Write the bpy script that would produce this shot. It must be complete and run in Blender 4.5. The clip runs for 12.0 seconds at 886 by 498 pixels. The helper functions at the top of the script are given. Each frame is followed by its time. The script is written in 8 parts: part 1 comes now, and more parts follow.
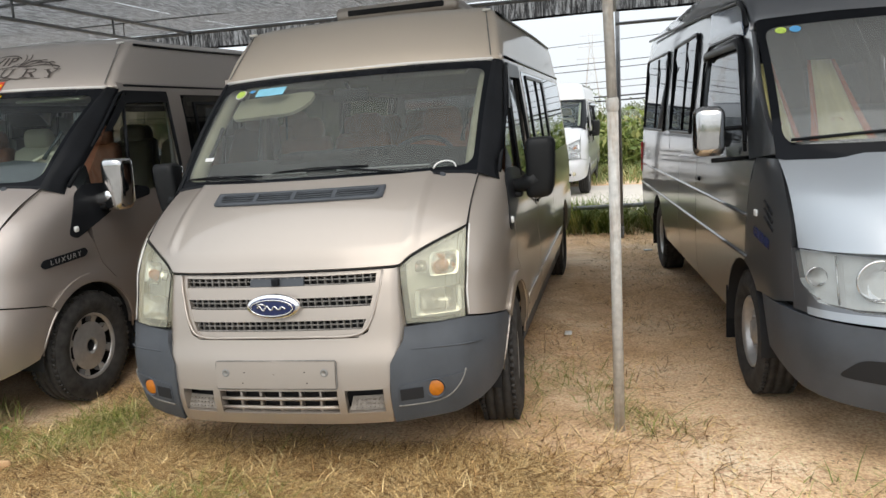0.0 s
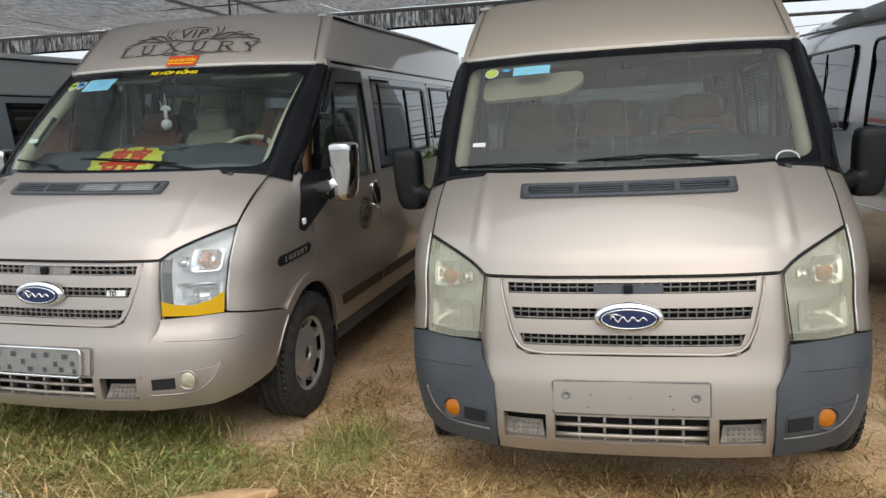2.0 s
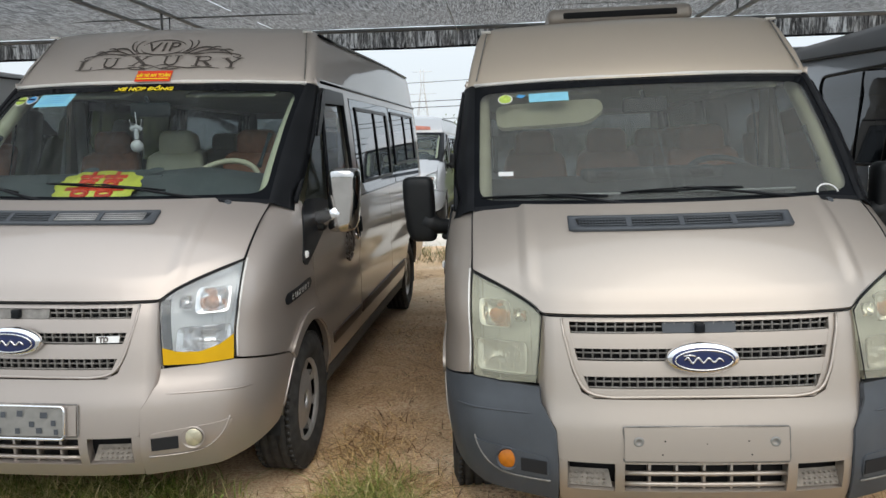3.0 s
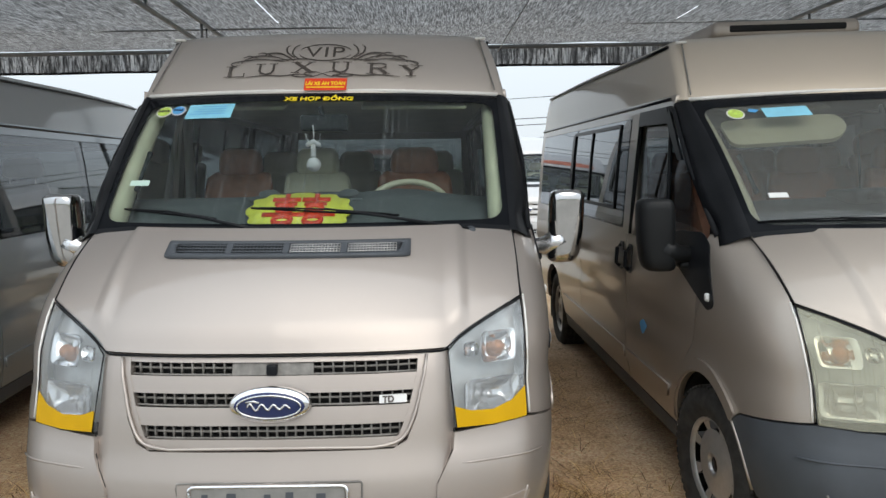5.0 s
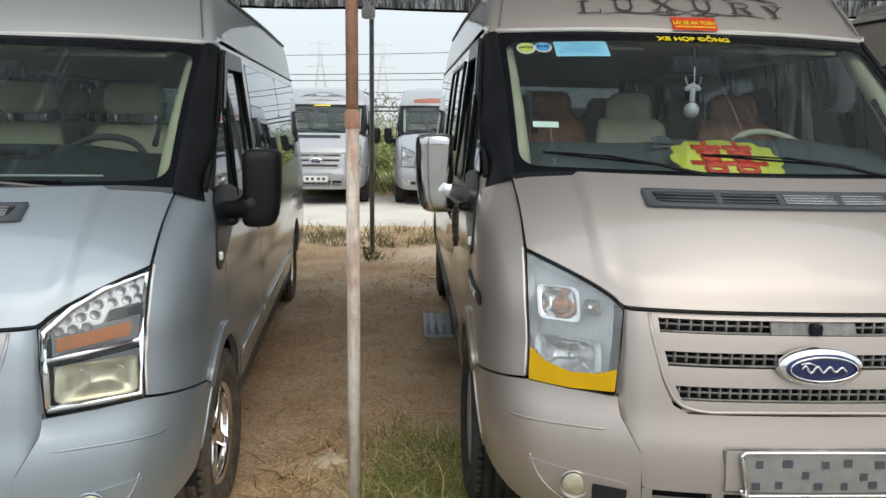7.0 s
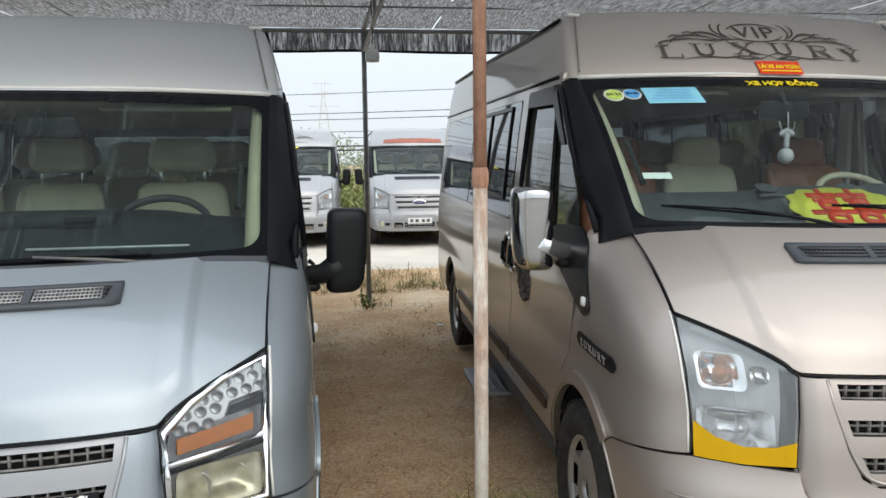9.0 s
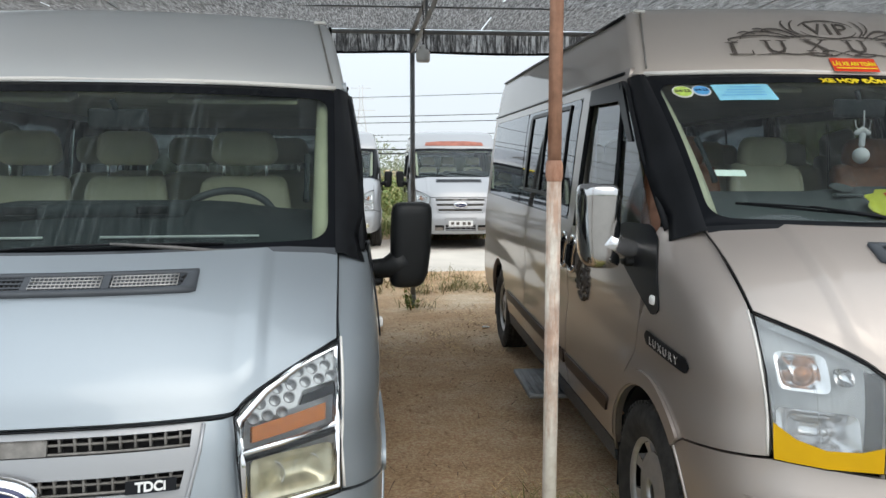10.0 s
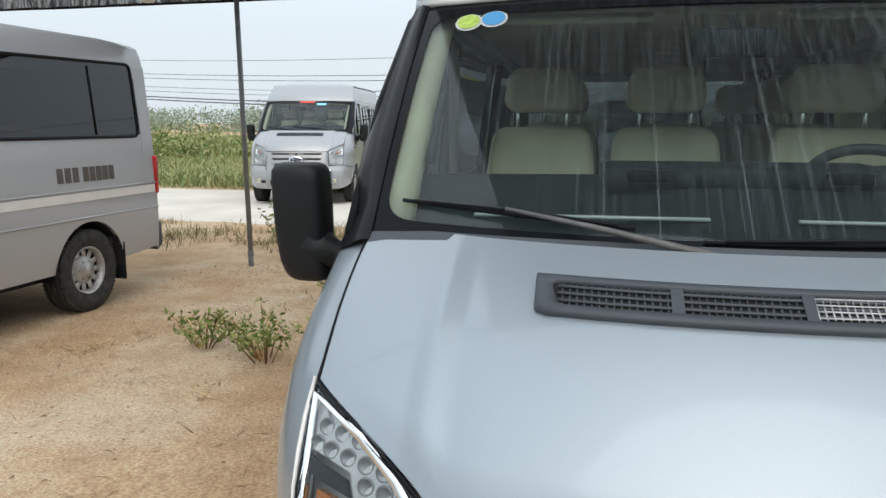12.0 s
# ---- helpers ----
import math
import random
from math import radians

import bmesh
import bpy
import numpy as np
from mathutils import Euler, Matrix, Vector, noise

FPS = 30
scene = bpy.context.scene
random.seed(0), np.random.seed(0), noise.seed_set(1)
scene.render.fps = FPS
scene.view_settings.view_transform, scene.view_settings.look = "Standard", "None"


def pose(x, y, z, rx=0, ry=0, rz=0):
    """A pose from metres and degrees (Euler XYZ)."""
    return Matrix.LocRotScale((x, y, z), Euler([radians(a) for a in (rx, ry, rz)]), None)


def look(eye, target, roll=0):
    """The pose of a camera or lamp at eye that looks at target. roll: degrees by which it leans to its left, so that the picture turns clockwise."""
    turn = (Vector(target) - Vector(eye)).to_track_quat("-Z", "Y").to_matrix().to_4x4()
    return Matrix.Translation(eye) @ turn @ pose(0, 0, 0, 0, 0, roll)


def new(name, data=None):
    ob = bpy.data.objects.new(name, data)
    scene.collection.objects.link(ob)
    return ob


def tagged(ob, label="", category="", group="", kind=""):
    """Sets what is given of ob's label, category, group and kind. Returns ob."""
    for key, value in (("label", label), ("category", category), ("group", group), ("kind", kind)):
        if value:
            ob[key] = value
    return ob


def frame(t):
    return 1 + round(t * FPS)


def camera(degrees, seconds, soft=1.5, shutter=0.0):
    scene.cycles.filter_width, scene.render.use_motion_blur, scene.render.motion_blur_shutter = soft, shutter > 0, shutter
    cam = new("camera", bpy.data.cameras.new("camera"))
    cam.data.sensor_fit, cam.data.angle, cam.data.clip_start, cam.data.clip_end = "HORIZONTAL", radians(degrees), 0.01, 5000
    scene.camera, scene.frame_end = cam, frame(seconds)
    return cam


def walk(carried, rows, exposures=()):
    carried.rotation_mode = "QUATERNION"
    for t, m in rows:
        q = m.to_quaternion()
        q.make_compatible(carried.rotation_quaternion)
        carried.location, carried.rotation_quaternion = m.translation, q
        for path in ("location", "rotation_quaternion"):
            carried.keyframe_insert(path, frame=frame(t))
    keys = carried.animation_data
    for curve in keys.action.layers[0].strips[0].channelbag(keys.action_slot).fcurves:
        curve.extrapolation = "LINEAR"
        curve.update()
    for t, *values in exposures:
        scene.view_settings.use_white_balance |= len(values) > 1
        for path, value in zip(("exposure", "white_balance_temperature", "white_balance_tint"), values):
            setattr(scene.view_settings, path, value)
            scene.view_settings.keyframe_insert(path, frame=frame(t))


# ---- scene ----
cam = camera(60.0, 12.0)
METRES, EYE, TILT, LEAN, TURN = 8.3, 1.595, -9.0, 3.3, 14.0
ROWS = [
    (0.0, 0.0, 0.0, 0.0, 0.0, 0.0, -0.0),
    (0.5, -0.0423, 0.0157, -0.0026, 4.36, -1.48, -0.11),
    (1.0, -0.0863, 0.0294, -0.0023, 4.93, -1.57, -0.83),
    (1.5, -0.1361, 0.0424, 0.0024, 3.05, -0.89, -1.14),
    (2.0, -0.1849, 0.0671, -0.0027, -0.38, 0.13, -1.24),
    (2.5, -0.2281, 0.0861, -0.0011, -4.54, 1.17, -1.16),
    (4.5, -0.3676, 0.1736, 0.0104, -15.52, 4.03, 0.15),
    (5.0, -0.4274, 0.199, 0.0065, -14.96, 4.13, 0.2),
    (5.5, -0.4929, 0.219, 0.0113, -13.95, 3.59, -0.3),
    (6.0, -0.555, 0.2303, 0.0083, -13.65, 2.56, -1.08),
    (6.5, -0.5953, 0.2557, 0.0048, -14.74, 1.3, -1.52),
    (7.0, -0.6312, 0.2824, 0.0049, -17.06, 0.6, -1.22),
    (7.5, -0.6616, 0.3021, 0.0184, -20.05, 0.72, -0.17),
    (9.5, -0.6998, 0.3351, 0.0154, -21.16, 3.69, 0.82),
    (10.0, -0.7067, 0.34, 0.0136, -18.65, 3.63, -0.31),
    (10.5, -0.7124, 0.3681, 0.0177, -15.2, 3.61, -1.41),
    (11.0, -0.7467, 0.4032, 0.0184, -10.53, 3.21, -2.36),
    (11.5, -0.7867, 0.434, 0.0221, -5.84, 2.24, -3.3),
    (12.0, -0.8319, 0.4793, 0.0256, -0.5, -0.26, -3.4),
]
walk(cam, [(t, pose(0, 0, EYE, TILT, LEAN, TURN) @ pose(METRES * x, METRES * y, METRES * z, 90 + pitch, roll, yaw)) for t, x, y, z, yaw, pitch, roll in ROWS],
     [(0.0, 0.05, 6630, 10.5), (1.5, -0.05, 6580, 10.5), (2.5, -0.1, 6480, 9.5), (4.5, -0.14, 6420, 8.5), (5.5, -0.04, 6450, 8.5), (6.5, -0.15, 6480, 8.5), (7.5, -0.14, 6480, 8.5), (9.5, -0.05, 6420, 8.5), (11.0, -0.08, 6340, 8), (12.0, -0.2, 6340, 8)])

# ---- world and light: a hazy sun in front of the row under a white sky ----
world = bpy.data.worlds.new("sky")
scene.world = world
world.use_nodes = True
wn, wl = world.node_tree.nodes, world.node_tree.links
sky = wn.new("ShaderNodeTexSky")
sky.sky_type = "NISHITA"
sky.sun_disc = False
sky.sun_elevation, sky.sun_rotation = radians(48), radians(160)
sky.air_density, sky.dust_density = 1.0, 4.0
haze = wn.new("ShaderNodeMix")
haze.data_type = "RGBA"
haze.inputs[0].default_value = 0.82
haze.inputs[7].default_value = (8.2, 8.8, 9.3, 1)
wl.new(sky.outputs[0], haze.inputs[6])
# a hazy sky is paler and brighter towards the horizon
where = wn.new("ShaderNodeTexCoord")
split = wn.new("ShaderNodeSeparateXYZ")
wl.new(where.outputs["Generated"], split.inputs[0])
grow = wn.new("ShaderNodeMapRange")
grow.inputs["From Min"].default_value, grow.inputs["From Max"].default_value = 0.1, 1.0
grow.inputs["To Min"].default_value, grow.inputs["To Max"].default_value = 1.0, 1.85
wl.new(split.outputs["Z"], grow.inputs["Value"])
lift = wn.new("ShaderNodeVectorMath")
lift.operation = "SCALE"
wl.new(haze.outputs[2], lift.inputs[0])
wl.new(grow.outputs[0], lift.inputs["Scale"])
wl.new(lift.outputs[0], wn["Background"].inputs[0])
wn["Background"].inputs[1].default_value = 0.127
sun_data = bpy.data.lights.new("sun", "SUN")
sun_data.energy, sun_data.angle, sun_data.color = 0.95, radians(50), (1.0, 0.93, 0.84)
sun = new("sun", sun_data)
sun.matrix_basis = look((12.6, -34.0, 40.0), (0, 0, 0))

# ---- materials ----
def material(name):
    m = bpy.data.materials.new(name)
    m.use_nodes = True
    return m, m.node_tree.nodes, m.node_tree.links, m.node_tree.nodes["Principled BSDF"]


def noise_node(n, l, scale, detail=4.0, space="Object", stretch=(1, 1, 1), rough=0.55):
    c = n.new("ShaderNodeTexCoord")
    mp = n.new("ShaderNodeMapping")
    mp.inputs["Scale"].default_value = stretch
    t = n.new("ShaderNodeTexNoise")
    t.inputs["Scale"].default_value, t.inputs["Detail"].default_value, t.inputs["Roughness"].default_value = scale, detail, rough
    l.new(c.outputs[space], mp.inputs[0])
    l.new(mp.outputs[0], t.inputs["Vector"])
    return t.outputs["Fac"]


def ramp(n, l, fac, stops):
    r = n.new("ShaderNodeValToRGB")
    e = r.color_ramp.elements
    e[0].position, e[0].color = stops[0][0], (*stops[0][1], 1)
    e[1].position, e[1].color = stops[-1][0], (*stops[-1][1], 1)
    for p, c in stops[1:-1]:
        k = e.new(p)
        k.color = (*c, 1)
    l.new(fac, r.inputs[0])
    return r.outputs[0]


def mix_rgb(n, l, fac, a, b, mode="MIX"):
    m = n.new("ShaderNodeMix")
    m.data_type, m.blend_type = "RGBA", mode
    for slot, v in ((0, fac), (6, a), (7, b)):
        if isinstance(v, (int, float)):
            m.inputs[slot].default_value = v
        elif isinstance(v, tuple):
            m.inputs[slot].default_value = (*v, 1)
        else:
            l.new(v, m.inputs[slot])
    return m.outputs[2]


def bump(n, l, bsdf, height, strength, distance=0.01):
    b = n.new("ShaderNodeBump")
    b.inputs["Strength"].default_value, b.inputs["Distance"].default_value = strength, distance
    l.new(height, b.inputs["Height"])
    l.new(b.outputs[0], bsdf.inputs["Normal"])


def simple(name, color, rough=0.5, metal=0.0, vary=0.12, scale=6.0, grain=0.0, grain_scale=120.0, coat=0.0, spec=0.5):
    """A surface of one colour with light and dark patches and, if asked for, a fine grain."""
    m, n, l, b = material(name)
    f = noise_node(n, l, scale)
    lo, hi = tuple(c * (1 - vary) for c in color), tuple(min(1, c * (1 + vary)) for c in color)
    l.new(ramp(n, l, f, [(0.3, lo), (0.7, hi)]), b.inputs["Base Color"])
    b.inputs["Roughness"].default_value, b.inputs["Metallic"].default_value = rough, metal
    b.inputs["Coat Weight"].default_value, b.inputs["Specular IOR Level"].default_value = coat, spec
    if grain:
        bump(n, l, b, noise_node(n, l, grain_scale, 3), grain, 0.002)
    return m


def paint(name, color, dust, dust_amount, rough=0.3, metal=0.55):
    """Metallic car paint under clear coat, with a film of dust that thickens in patches."""
    m, n, l, b = material(name)
    big, fine = noise_node(n, l, 2.2, 5), noise_node(n, l, 45.0, 4)
    flake = noise_node(n, l, 900.0, 1)
    col = mix_rgb(n, l, 0.08, color, ramp(n, l, flake, [(0.3, tuple(c * 0.6 for c in color)), (0.7, tuple(min(1, c * 1.4) for c in color))]))
    mul = n.new("ShaderNodeMath")
    mul.operation = "MULTIPLY"
    l.new(ramp(n, l, big, [(0.25, (0.35,) * 3), (0.75, (1.0,) * 3)]), mul.inputs[0])
    l.new(ramp(n, l, fine, [(0.2, (dust_amount * 0.7,) * 3), (0.8, (dust_amount * 1.1,) * 3)]), mul.inputs[1])
    l.new(mix_rgb(n, l, mul.outputs[0], col, dust), b.inputs["Base Color"])
    b.inputs["Metallic"].default_value = metal
    l.new(ramp(n, l, mul.outputs[0], [(0.0, (rough,) * 3), (0.7, (0.6,) * 3)]), b.inputs["Roughness"])
    b.inputs["Specular IOR Level"].default_value = 0.25
    b.inputs["Coat Weight"].default_value, b.inputs["Coat Roughness"].default_value = 1 - dust_amount, 0.07
    return m


def glass(name, tint, gloss=1.0, streaks=0.0, rough=0.02, dust_color=(0.55, 0.55, 0.52), haze=0.0):
    """A thin pane: it lets tinted light through, mirrors by Fresnel and carries dust run down in streaks."""
    m, n, l, b = material(name)
    n.remove(b)
    out = n["Material Output"]
    tr = n.new("ShaderNodeBsdfTransparent")
    tr.inputs[0].default_value = (*tint, 1)
    gl = n.new("ShaderNodeBsdfGlossy")
    gl.inputs["Roughness"].default_value = rough
    gl.inputs["Color"].default_value = (0.95, 0.97, 1.0, 1)
    fr = n.new("ShaderNodeFresnel")
    fr.inputs["IOR"].default_value = 1.52
    sc = n.new("ShaderNodeMath")
    sc.operation = "MULTIPLY"
    sc.inputs[1].default_value = gloss
    l.new(fr.outputs[0], sc.inputs[0])
    mx = n.new("ShaderNodeMixShader")
    l.new(sc.outputs[0], mx.inputs[0])
    l.new(tr.outputs[0], mx.inputs[1])
    l.new(gl.outputs[0], mx.inputs[2])
    last = mx.outputs[0]
    if streaks:
        df = n.new("ShaderNodeBsdfDiffuse")
        df.inputs[0].default_value = (*dust_color, 1)
        runs = noise_node(n, l, 1.0, 6, stretch=(170, 0.3, 0.3), rough=0.72)
        film = noise_node(n, l, 2.0, 3)
        a = n.new("ShaderNodeMath")
        a.operation = "MULTIPLY"
        l.new(ramp(n, l, runs, [(0.48, (0.04,) * 3), (0.6, (0.25,) * 3), (0.67, (2.0,) * 3)]), a.inputs[0])
        l.new(ramp(n, l, film, [(0.25, (0.25 * streaks,) * 3), (0.75, (streaks,) * 3)]), a.inputs[1])
        add = n.new("ShaderNodeMath")
        add.operation, add.use_clamp = "ADD", True
        add.inputs[1].default_value = haze
        l.new(a.outputs[0], add.inputs[0])
        m2 = n.new("ShaderNodeMixShader")
        l.new(add.outputs[0], m2.inputs[0])
        l.new(last, m2.inputs[1])
        l.new(df.outputs[0], m2.inputs[2])
        last = m2.outputs[0]
    l.new(last, out.inputs[0])
    return m


GOLD_A = paint("dusty gold paint", (0.455, 0.40, 0.348), (0.40, 0.362, 0.32), 0.2, 0.48, 0.75)
GOLD_B = paint("gold beige paint", (0.445, 0.393, 0.355), (0.41, 0.375, 0.345), 0.08, 0.48, 0.76)
SILVER = paint("silver blue paint", (0.335, 0.378, 0.412), (0.40, 0.41, 0.41), 0.08, 0.48, 0.65)
# roofs have lighter base colours than the bodies below them
ROOF_A = paint("dusty tan roof paint", (0.55, 0.475, 0.385), (0.55, 0.48, 0.39), 0.4, 0.42, 0.3)
ROOF_B = paint("lighter gold roof paint", (0.47, 0.418, 0.372), (0.48, 0.44, 0.40), 0.25, 0.40, 0.35)
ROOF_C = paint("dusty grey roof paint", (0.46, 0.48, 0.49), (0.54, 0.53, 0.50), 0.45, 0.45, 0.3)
SILVER_FAR = paint("light silver paint", (0.36, 0.37, 0.385), (0.42, 0.41, 0.39), 0.2, 0.38, 0.5)
WHITE_FAR = paint("white paint", (0.55, 0.56, 0.57), (0.5, 0.48, 0.45), 0.15, 0.35, 0.2)
# one paint in two tones: the bonnet's copy carries the sky's brightness
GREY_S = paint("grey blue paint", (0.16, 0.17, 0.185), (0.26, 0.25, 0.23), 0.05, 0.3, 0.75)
GREY_S_LIT = paint("grey blue paint, sky-lit copy", (0.36, 0.395, 0.43), (0.42, 0.42, 0.41), 0.15, 0.3, 0.5)
BLUE_S = paint("deep blue paint", (0.02, 0.05, 0.12), (0.2, 0.2, 0.2), 0.1, 0.2, 0.4)
SILVER_L = paint("satin silver paint", (0.44, 0.45, 0.47), (0.42, 0.4, 0.38), 0.25, 0.35, 0.4)
LIP = simple("pale roof lip", (0.72, 0.70, 0.66), 0.4, vary=0.06)
BLACK = simple("black trim", (0.013, 0.014, 0.016), 0.3, vary=0.2, spec=0.09)
FRIT = simple("black glass border", (0.008, 0.009, 0.011), 0.06, vary=0.1, spec=0.06)
PLASTIC = simple("weathered grey plastic", (0.055, 0.062, 0.072), 0.55, vary=0.15, grain=0.25, grain_scale=400)
MIRROR_BLACK = simple("worn black mirror plastic", (0.009, 0.010, 0.011), 0.5, vary=0.2, grain=0.25, grain_scale=400, spec=0.3)
# near-black for openings, joints and underside: their shade is put into the colour
DARK = simple("shaded recess black", (0.008, 0.008, 0.009), 0.8)
MESH_GREY = simple("dusty grille plastic", (0.20, 0.19, 0.175), 0.6, vary=0.3, scale=30)
RUBBER = simple("dusty tyre rubber", (0.030, 0.028, 0.026), 0.85, vary=0.55, scale=18, grain=0.5, grain_scale=90)
RUBBER_MUD = simple("mud-caked tyre rubber", (0.10, 0.08, 0.06), 0.9, vary=0.45, scale=22, grain=0.7, grain_scale=60)
RIM = simple("dull silver wheel trim", (0.45, 0.44, 0.43), 0.38, 0.6, vary=0.12, scale=20)
MIRROR_CHROME = simple("scuffed chrome", (0.60, 0.60, 0.60), 0.12, 1.0, vary=0.12, scale=14)
CHROME = simple("chrome", (0.85, 0.85, 0.86), 0.06, 1.0, vary=0.02)
REFLECT = simple("reflector silver", (0.75, 0.75, 0.76), 0.18, 0.9, vary=0.1, scale=30)
AMBER_DIM = simple("clear amber bulb", (0.46, 0.20, 0.08), 0.2, 0.3, vary=0.3, scale=60)
AMBER = simple("amber lamp", (0.46, 0.145, 0.01), 0.25, vary=0.15, scale=40)
YELLOW = simple("yellow film", (0.56, 0.325, 0.002), 0.3, vary=0.1, spec=0.2)
RED_TAIL = simple("red tail lamp", (0.45, 0.02, 0.02), 0.2)
LENS = glass("clear lamp lens", (0.92, 0.94, 0.94), 1.0, 0.3, 0.04, (0.66, 0.69, 0.70), 0.15)
LAMP_BACK = simple("pale lamp housing", (0.62, 0.64, 0.65), 0.35, 0.2, vary=0.1, scale=18)
LENS_OLD = glass("yellowed lamp lens", (0.90, 0.89, 0.76), 1.0, 0.22, 0.06, (0.60, 0.585, 0.45), 0.30)
LENS_NEW = glass("clean lamp lens", (0.93, 0.95, 0.95), 1.0, 0.08)
LAMP_WARM = simple("warm lamp reflector", (0.58, 0.54, 0.40), 0.22, 0.55, vary=0.25, scale=25)
CELL = simple("grey lamp cell", (0.24, 0.25, 0.26), 0.3, 0.3)
SCREEN_A = glass("dusty windscreen", (0.58, 0.62, 0.60), 0.7, 0.2, 0.03, (0.38, 0.39, 0.37), 0.17)
SCREEN = glass("streaked windscreen", (0.70, 0.79, 0.775), 0.7, 0.20, 0.02, (0.52, 0.58, 0.58), 0.008)
SCREEN_C = glass("rain-streaked green windscreen", (0.63, 0.72, 0.68), 0.7, 0.15, 0.02, (0.50, 0.60, 0.61), 0.01)
SCREEN_S = glass("hazy grey windscreen", (0.60, 0.63, 0.63), 0.7, 0.2, 0.03, (0.46, 0.47, 0.46), 0.24)
LENS_WIDE = glass("clear wide lamp lens", (0.90, 0.91, 0.89), 1.0, 0.2, 0.04, (0.60, 0.60, 0.56), 0.10)
SIDE_GLASS = glass("dark tinted side glass", (0.10, 0.11, 0.115), 1.2, 0.04)
SIDE_CLEAR = glass("lightly tinted side glass", (0.36, 0.40, 0.41), 1.2, 0.04)
DOOR_GLASS = glass("tinted door glass", (0.66, 0.71, 0.71), 1.1, 0.05)
DASH = simple("dark grey dashboard", (0.022, 0.029, 0.033), 0.75, spec=0.3, grain=0.2, grain_scale=300)
DASH_B = simple("grey dashboard", (0.08, 0.09, 0.095), 0.6, grain=0.2, grain_scale=300)
CREAM = simple("cream leatherette", (0.60, 0.56, 0.42), 0.5, vary=0.1)
TAN = simple("tan brown leatherette", (0.26, 0.10, 0.05), 0.5, vary=0.2, scale=25)
LINING = simple("beige lining", (0.62, 0.60, 0.44), 0.8)
# tan, darker than the gold body paints
STEP = simple("dark tan step plastic", (0.24, 0.215, 0.185), 0.6, vary=0.2, scale=40, spec=0.2)
WIPER_GREY = simple("sun-bleached wiper paint", (0.12, 0.115, 0.11), 0.55, vary=0.3, scale=30)
FLOOR_MAT = simple("dark cabin floor", (0.05, 0.05, 0.05), 0.8)
WHITE = simple("white plastic", (0.75, 0.75, 0.74), 0.4, vary=0.04)
PAPER_BLUE = simple("light blue paper", (0.26, 0.62, 0.78), 0.5, vary=0.06, scale=30)
GREEN_TAG = simple("yellow green tag", (0.50, 0.68, 0.12), 0.5, vary=0.25, scale=60)
BLUE_TAG = simple("blue tag", (0.10, 0.38, 0.72), 0.5, vary=0.1)
RED = simple("red sticker", (0.80, 0.06, 0.02), 0.4, vary=0.05)
YELLOW_TXT = simple("yellow lettering", (0.95, 0.72, 0.02), 0.5, vary=0.03)
YELLOW_PALE = simple("pale yellow card", (0.85, 0.85, 0.10), 0.5, vary=0.06)
INK = simple("dark brown lettering", (0.085, 0.07, 0.06), 0.45, vary=0.2)
NAVY = simple("navy blue enamel", (0.02, 0.03, 0.10), 0.2)
PLATE = simple("dull plate metal", (0.24, 0.235, 0.22), 0.45, 0.2, vary=0.12, scale=25)

# ---- building blocks ----
MESHES = {}


def finish(bm, name, smooth=True):
    me = bpy.data.meshes.new(name)
    if smooth:
        for f in bm.faces:
            f.smooth = True
    bm.to_mesh(me)
    bm.free()
    me.materials.append(None)
    return me


def made(key, builder, smooth=True):
    """The mesh of that key, built once; vans of one type share it."""
    if key not in MESHES:
        bm = bmesh.new()
        builder(bm)
        MESHES[key] = finish(bm, key, smooth)
    return MESHES[key]


def part(name, mesh, mat, parent, label="", m=None):
    if isinstance(mesh, bmesh.types.BMesh):
        mesh = finish(mesh, name)
    ob = new(name, mesh)
    ob.material_slots[0].link = "OBJECT"
    ob.material_slots[0].material = mat
    ob.parent = parent
    if m is not None:
        ob.matrix_basis = m
    return tagged(ob, label)


def thing(name, label, category, m=None, group="", kind=""):
    ob = new(name)
    ob.empty_display_size = 0.2
    if m is not None:
        ob.matrix_basis = m
    return tagged(ob, label, category, group, kind)


def single(name, mesh, mat, label, category, m=None, group="", kind=""):
    ob = part(name, mesh, mat, None, "", m)
    return tagged(ob, label, category, group, kind)


def curve_table(pts, n=160):
    """A smooth table through the points (Catmull-Rom), as arrays."""
    p = np.array([pts[0], *pts, pts[-1]], float)
    res = []
    for i in range(1, len(p) - 2):
        for t in np.linspace(0, 1, n // (len(pts) - 1), endpoint=False):
            a, b, c, d = p[i - 1:i + 3]
            res.append(0.5 * (2 * b + (c - a) * t + (2 * a - 5 * b + 4 * c - d) * t * t + (3 * b - a - 3 * c + d) * t ** 3))
    res.append(p[-2])
    return np.array(res)


def smooth01(t):
    t = max(0.0, min(1.0, t))
    return t * t * (3 - 2 * t)


def lerp(a, b, t):
    return a + (b - a) * t


def rounded(poly, r, n=4):
    """The polygon with its corners rounded by r (a number, or one for each corner)."""
    res = []
    k = len(poly)
    for i in range(k):
        a, b, c = Vector(poly[i - 1]), Vector(poly[i]), Vector(poly[(i + 1) % k])
        ri = r[i] if isinstance(r, (list, tuple)) else r
        da, dc = min(ri, (a - b).length * 0.49), min(ri, (c - b).length * 0.49)
        if ri <= 0:
            res.append(tuple(b))
            continue
        p, q = b + (a - b).normalized() * da, b + (c - b).normalized() * dc
        for j in range(n + 1):
            t = j / n
            v = p * (1 - t) ** 2 + b * 2 * t * (1 - t) + q * t * t
            res.append(tuple(v))
    return res


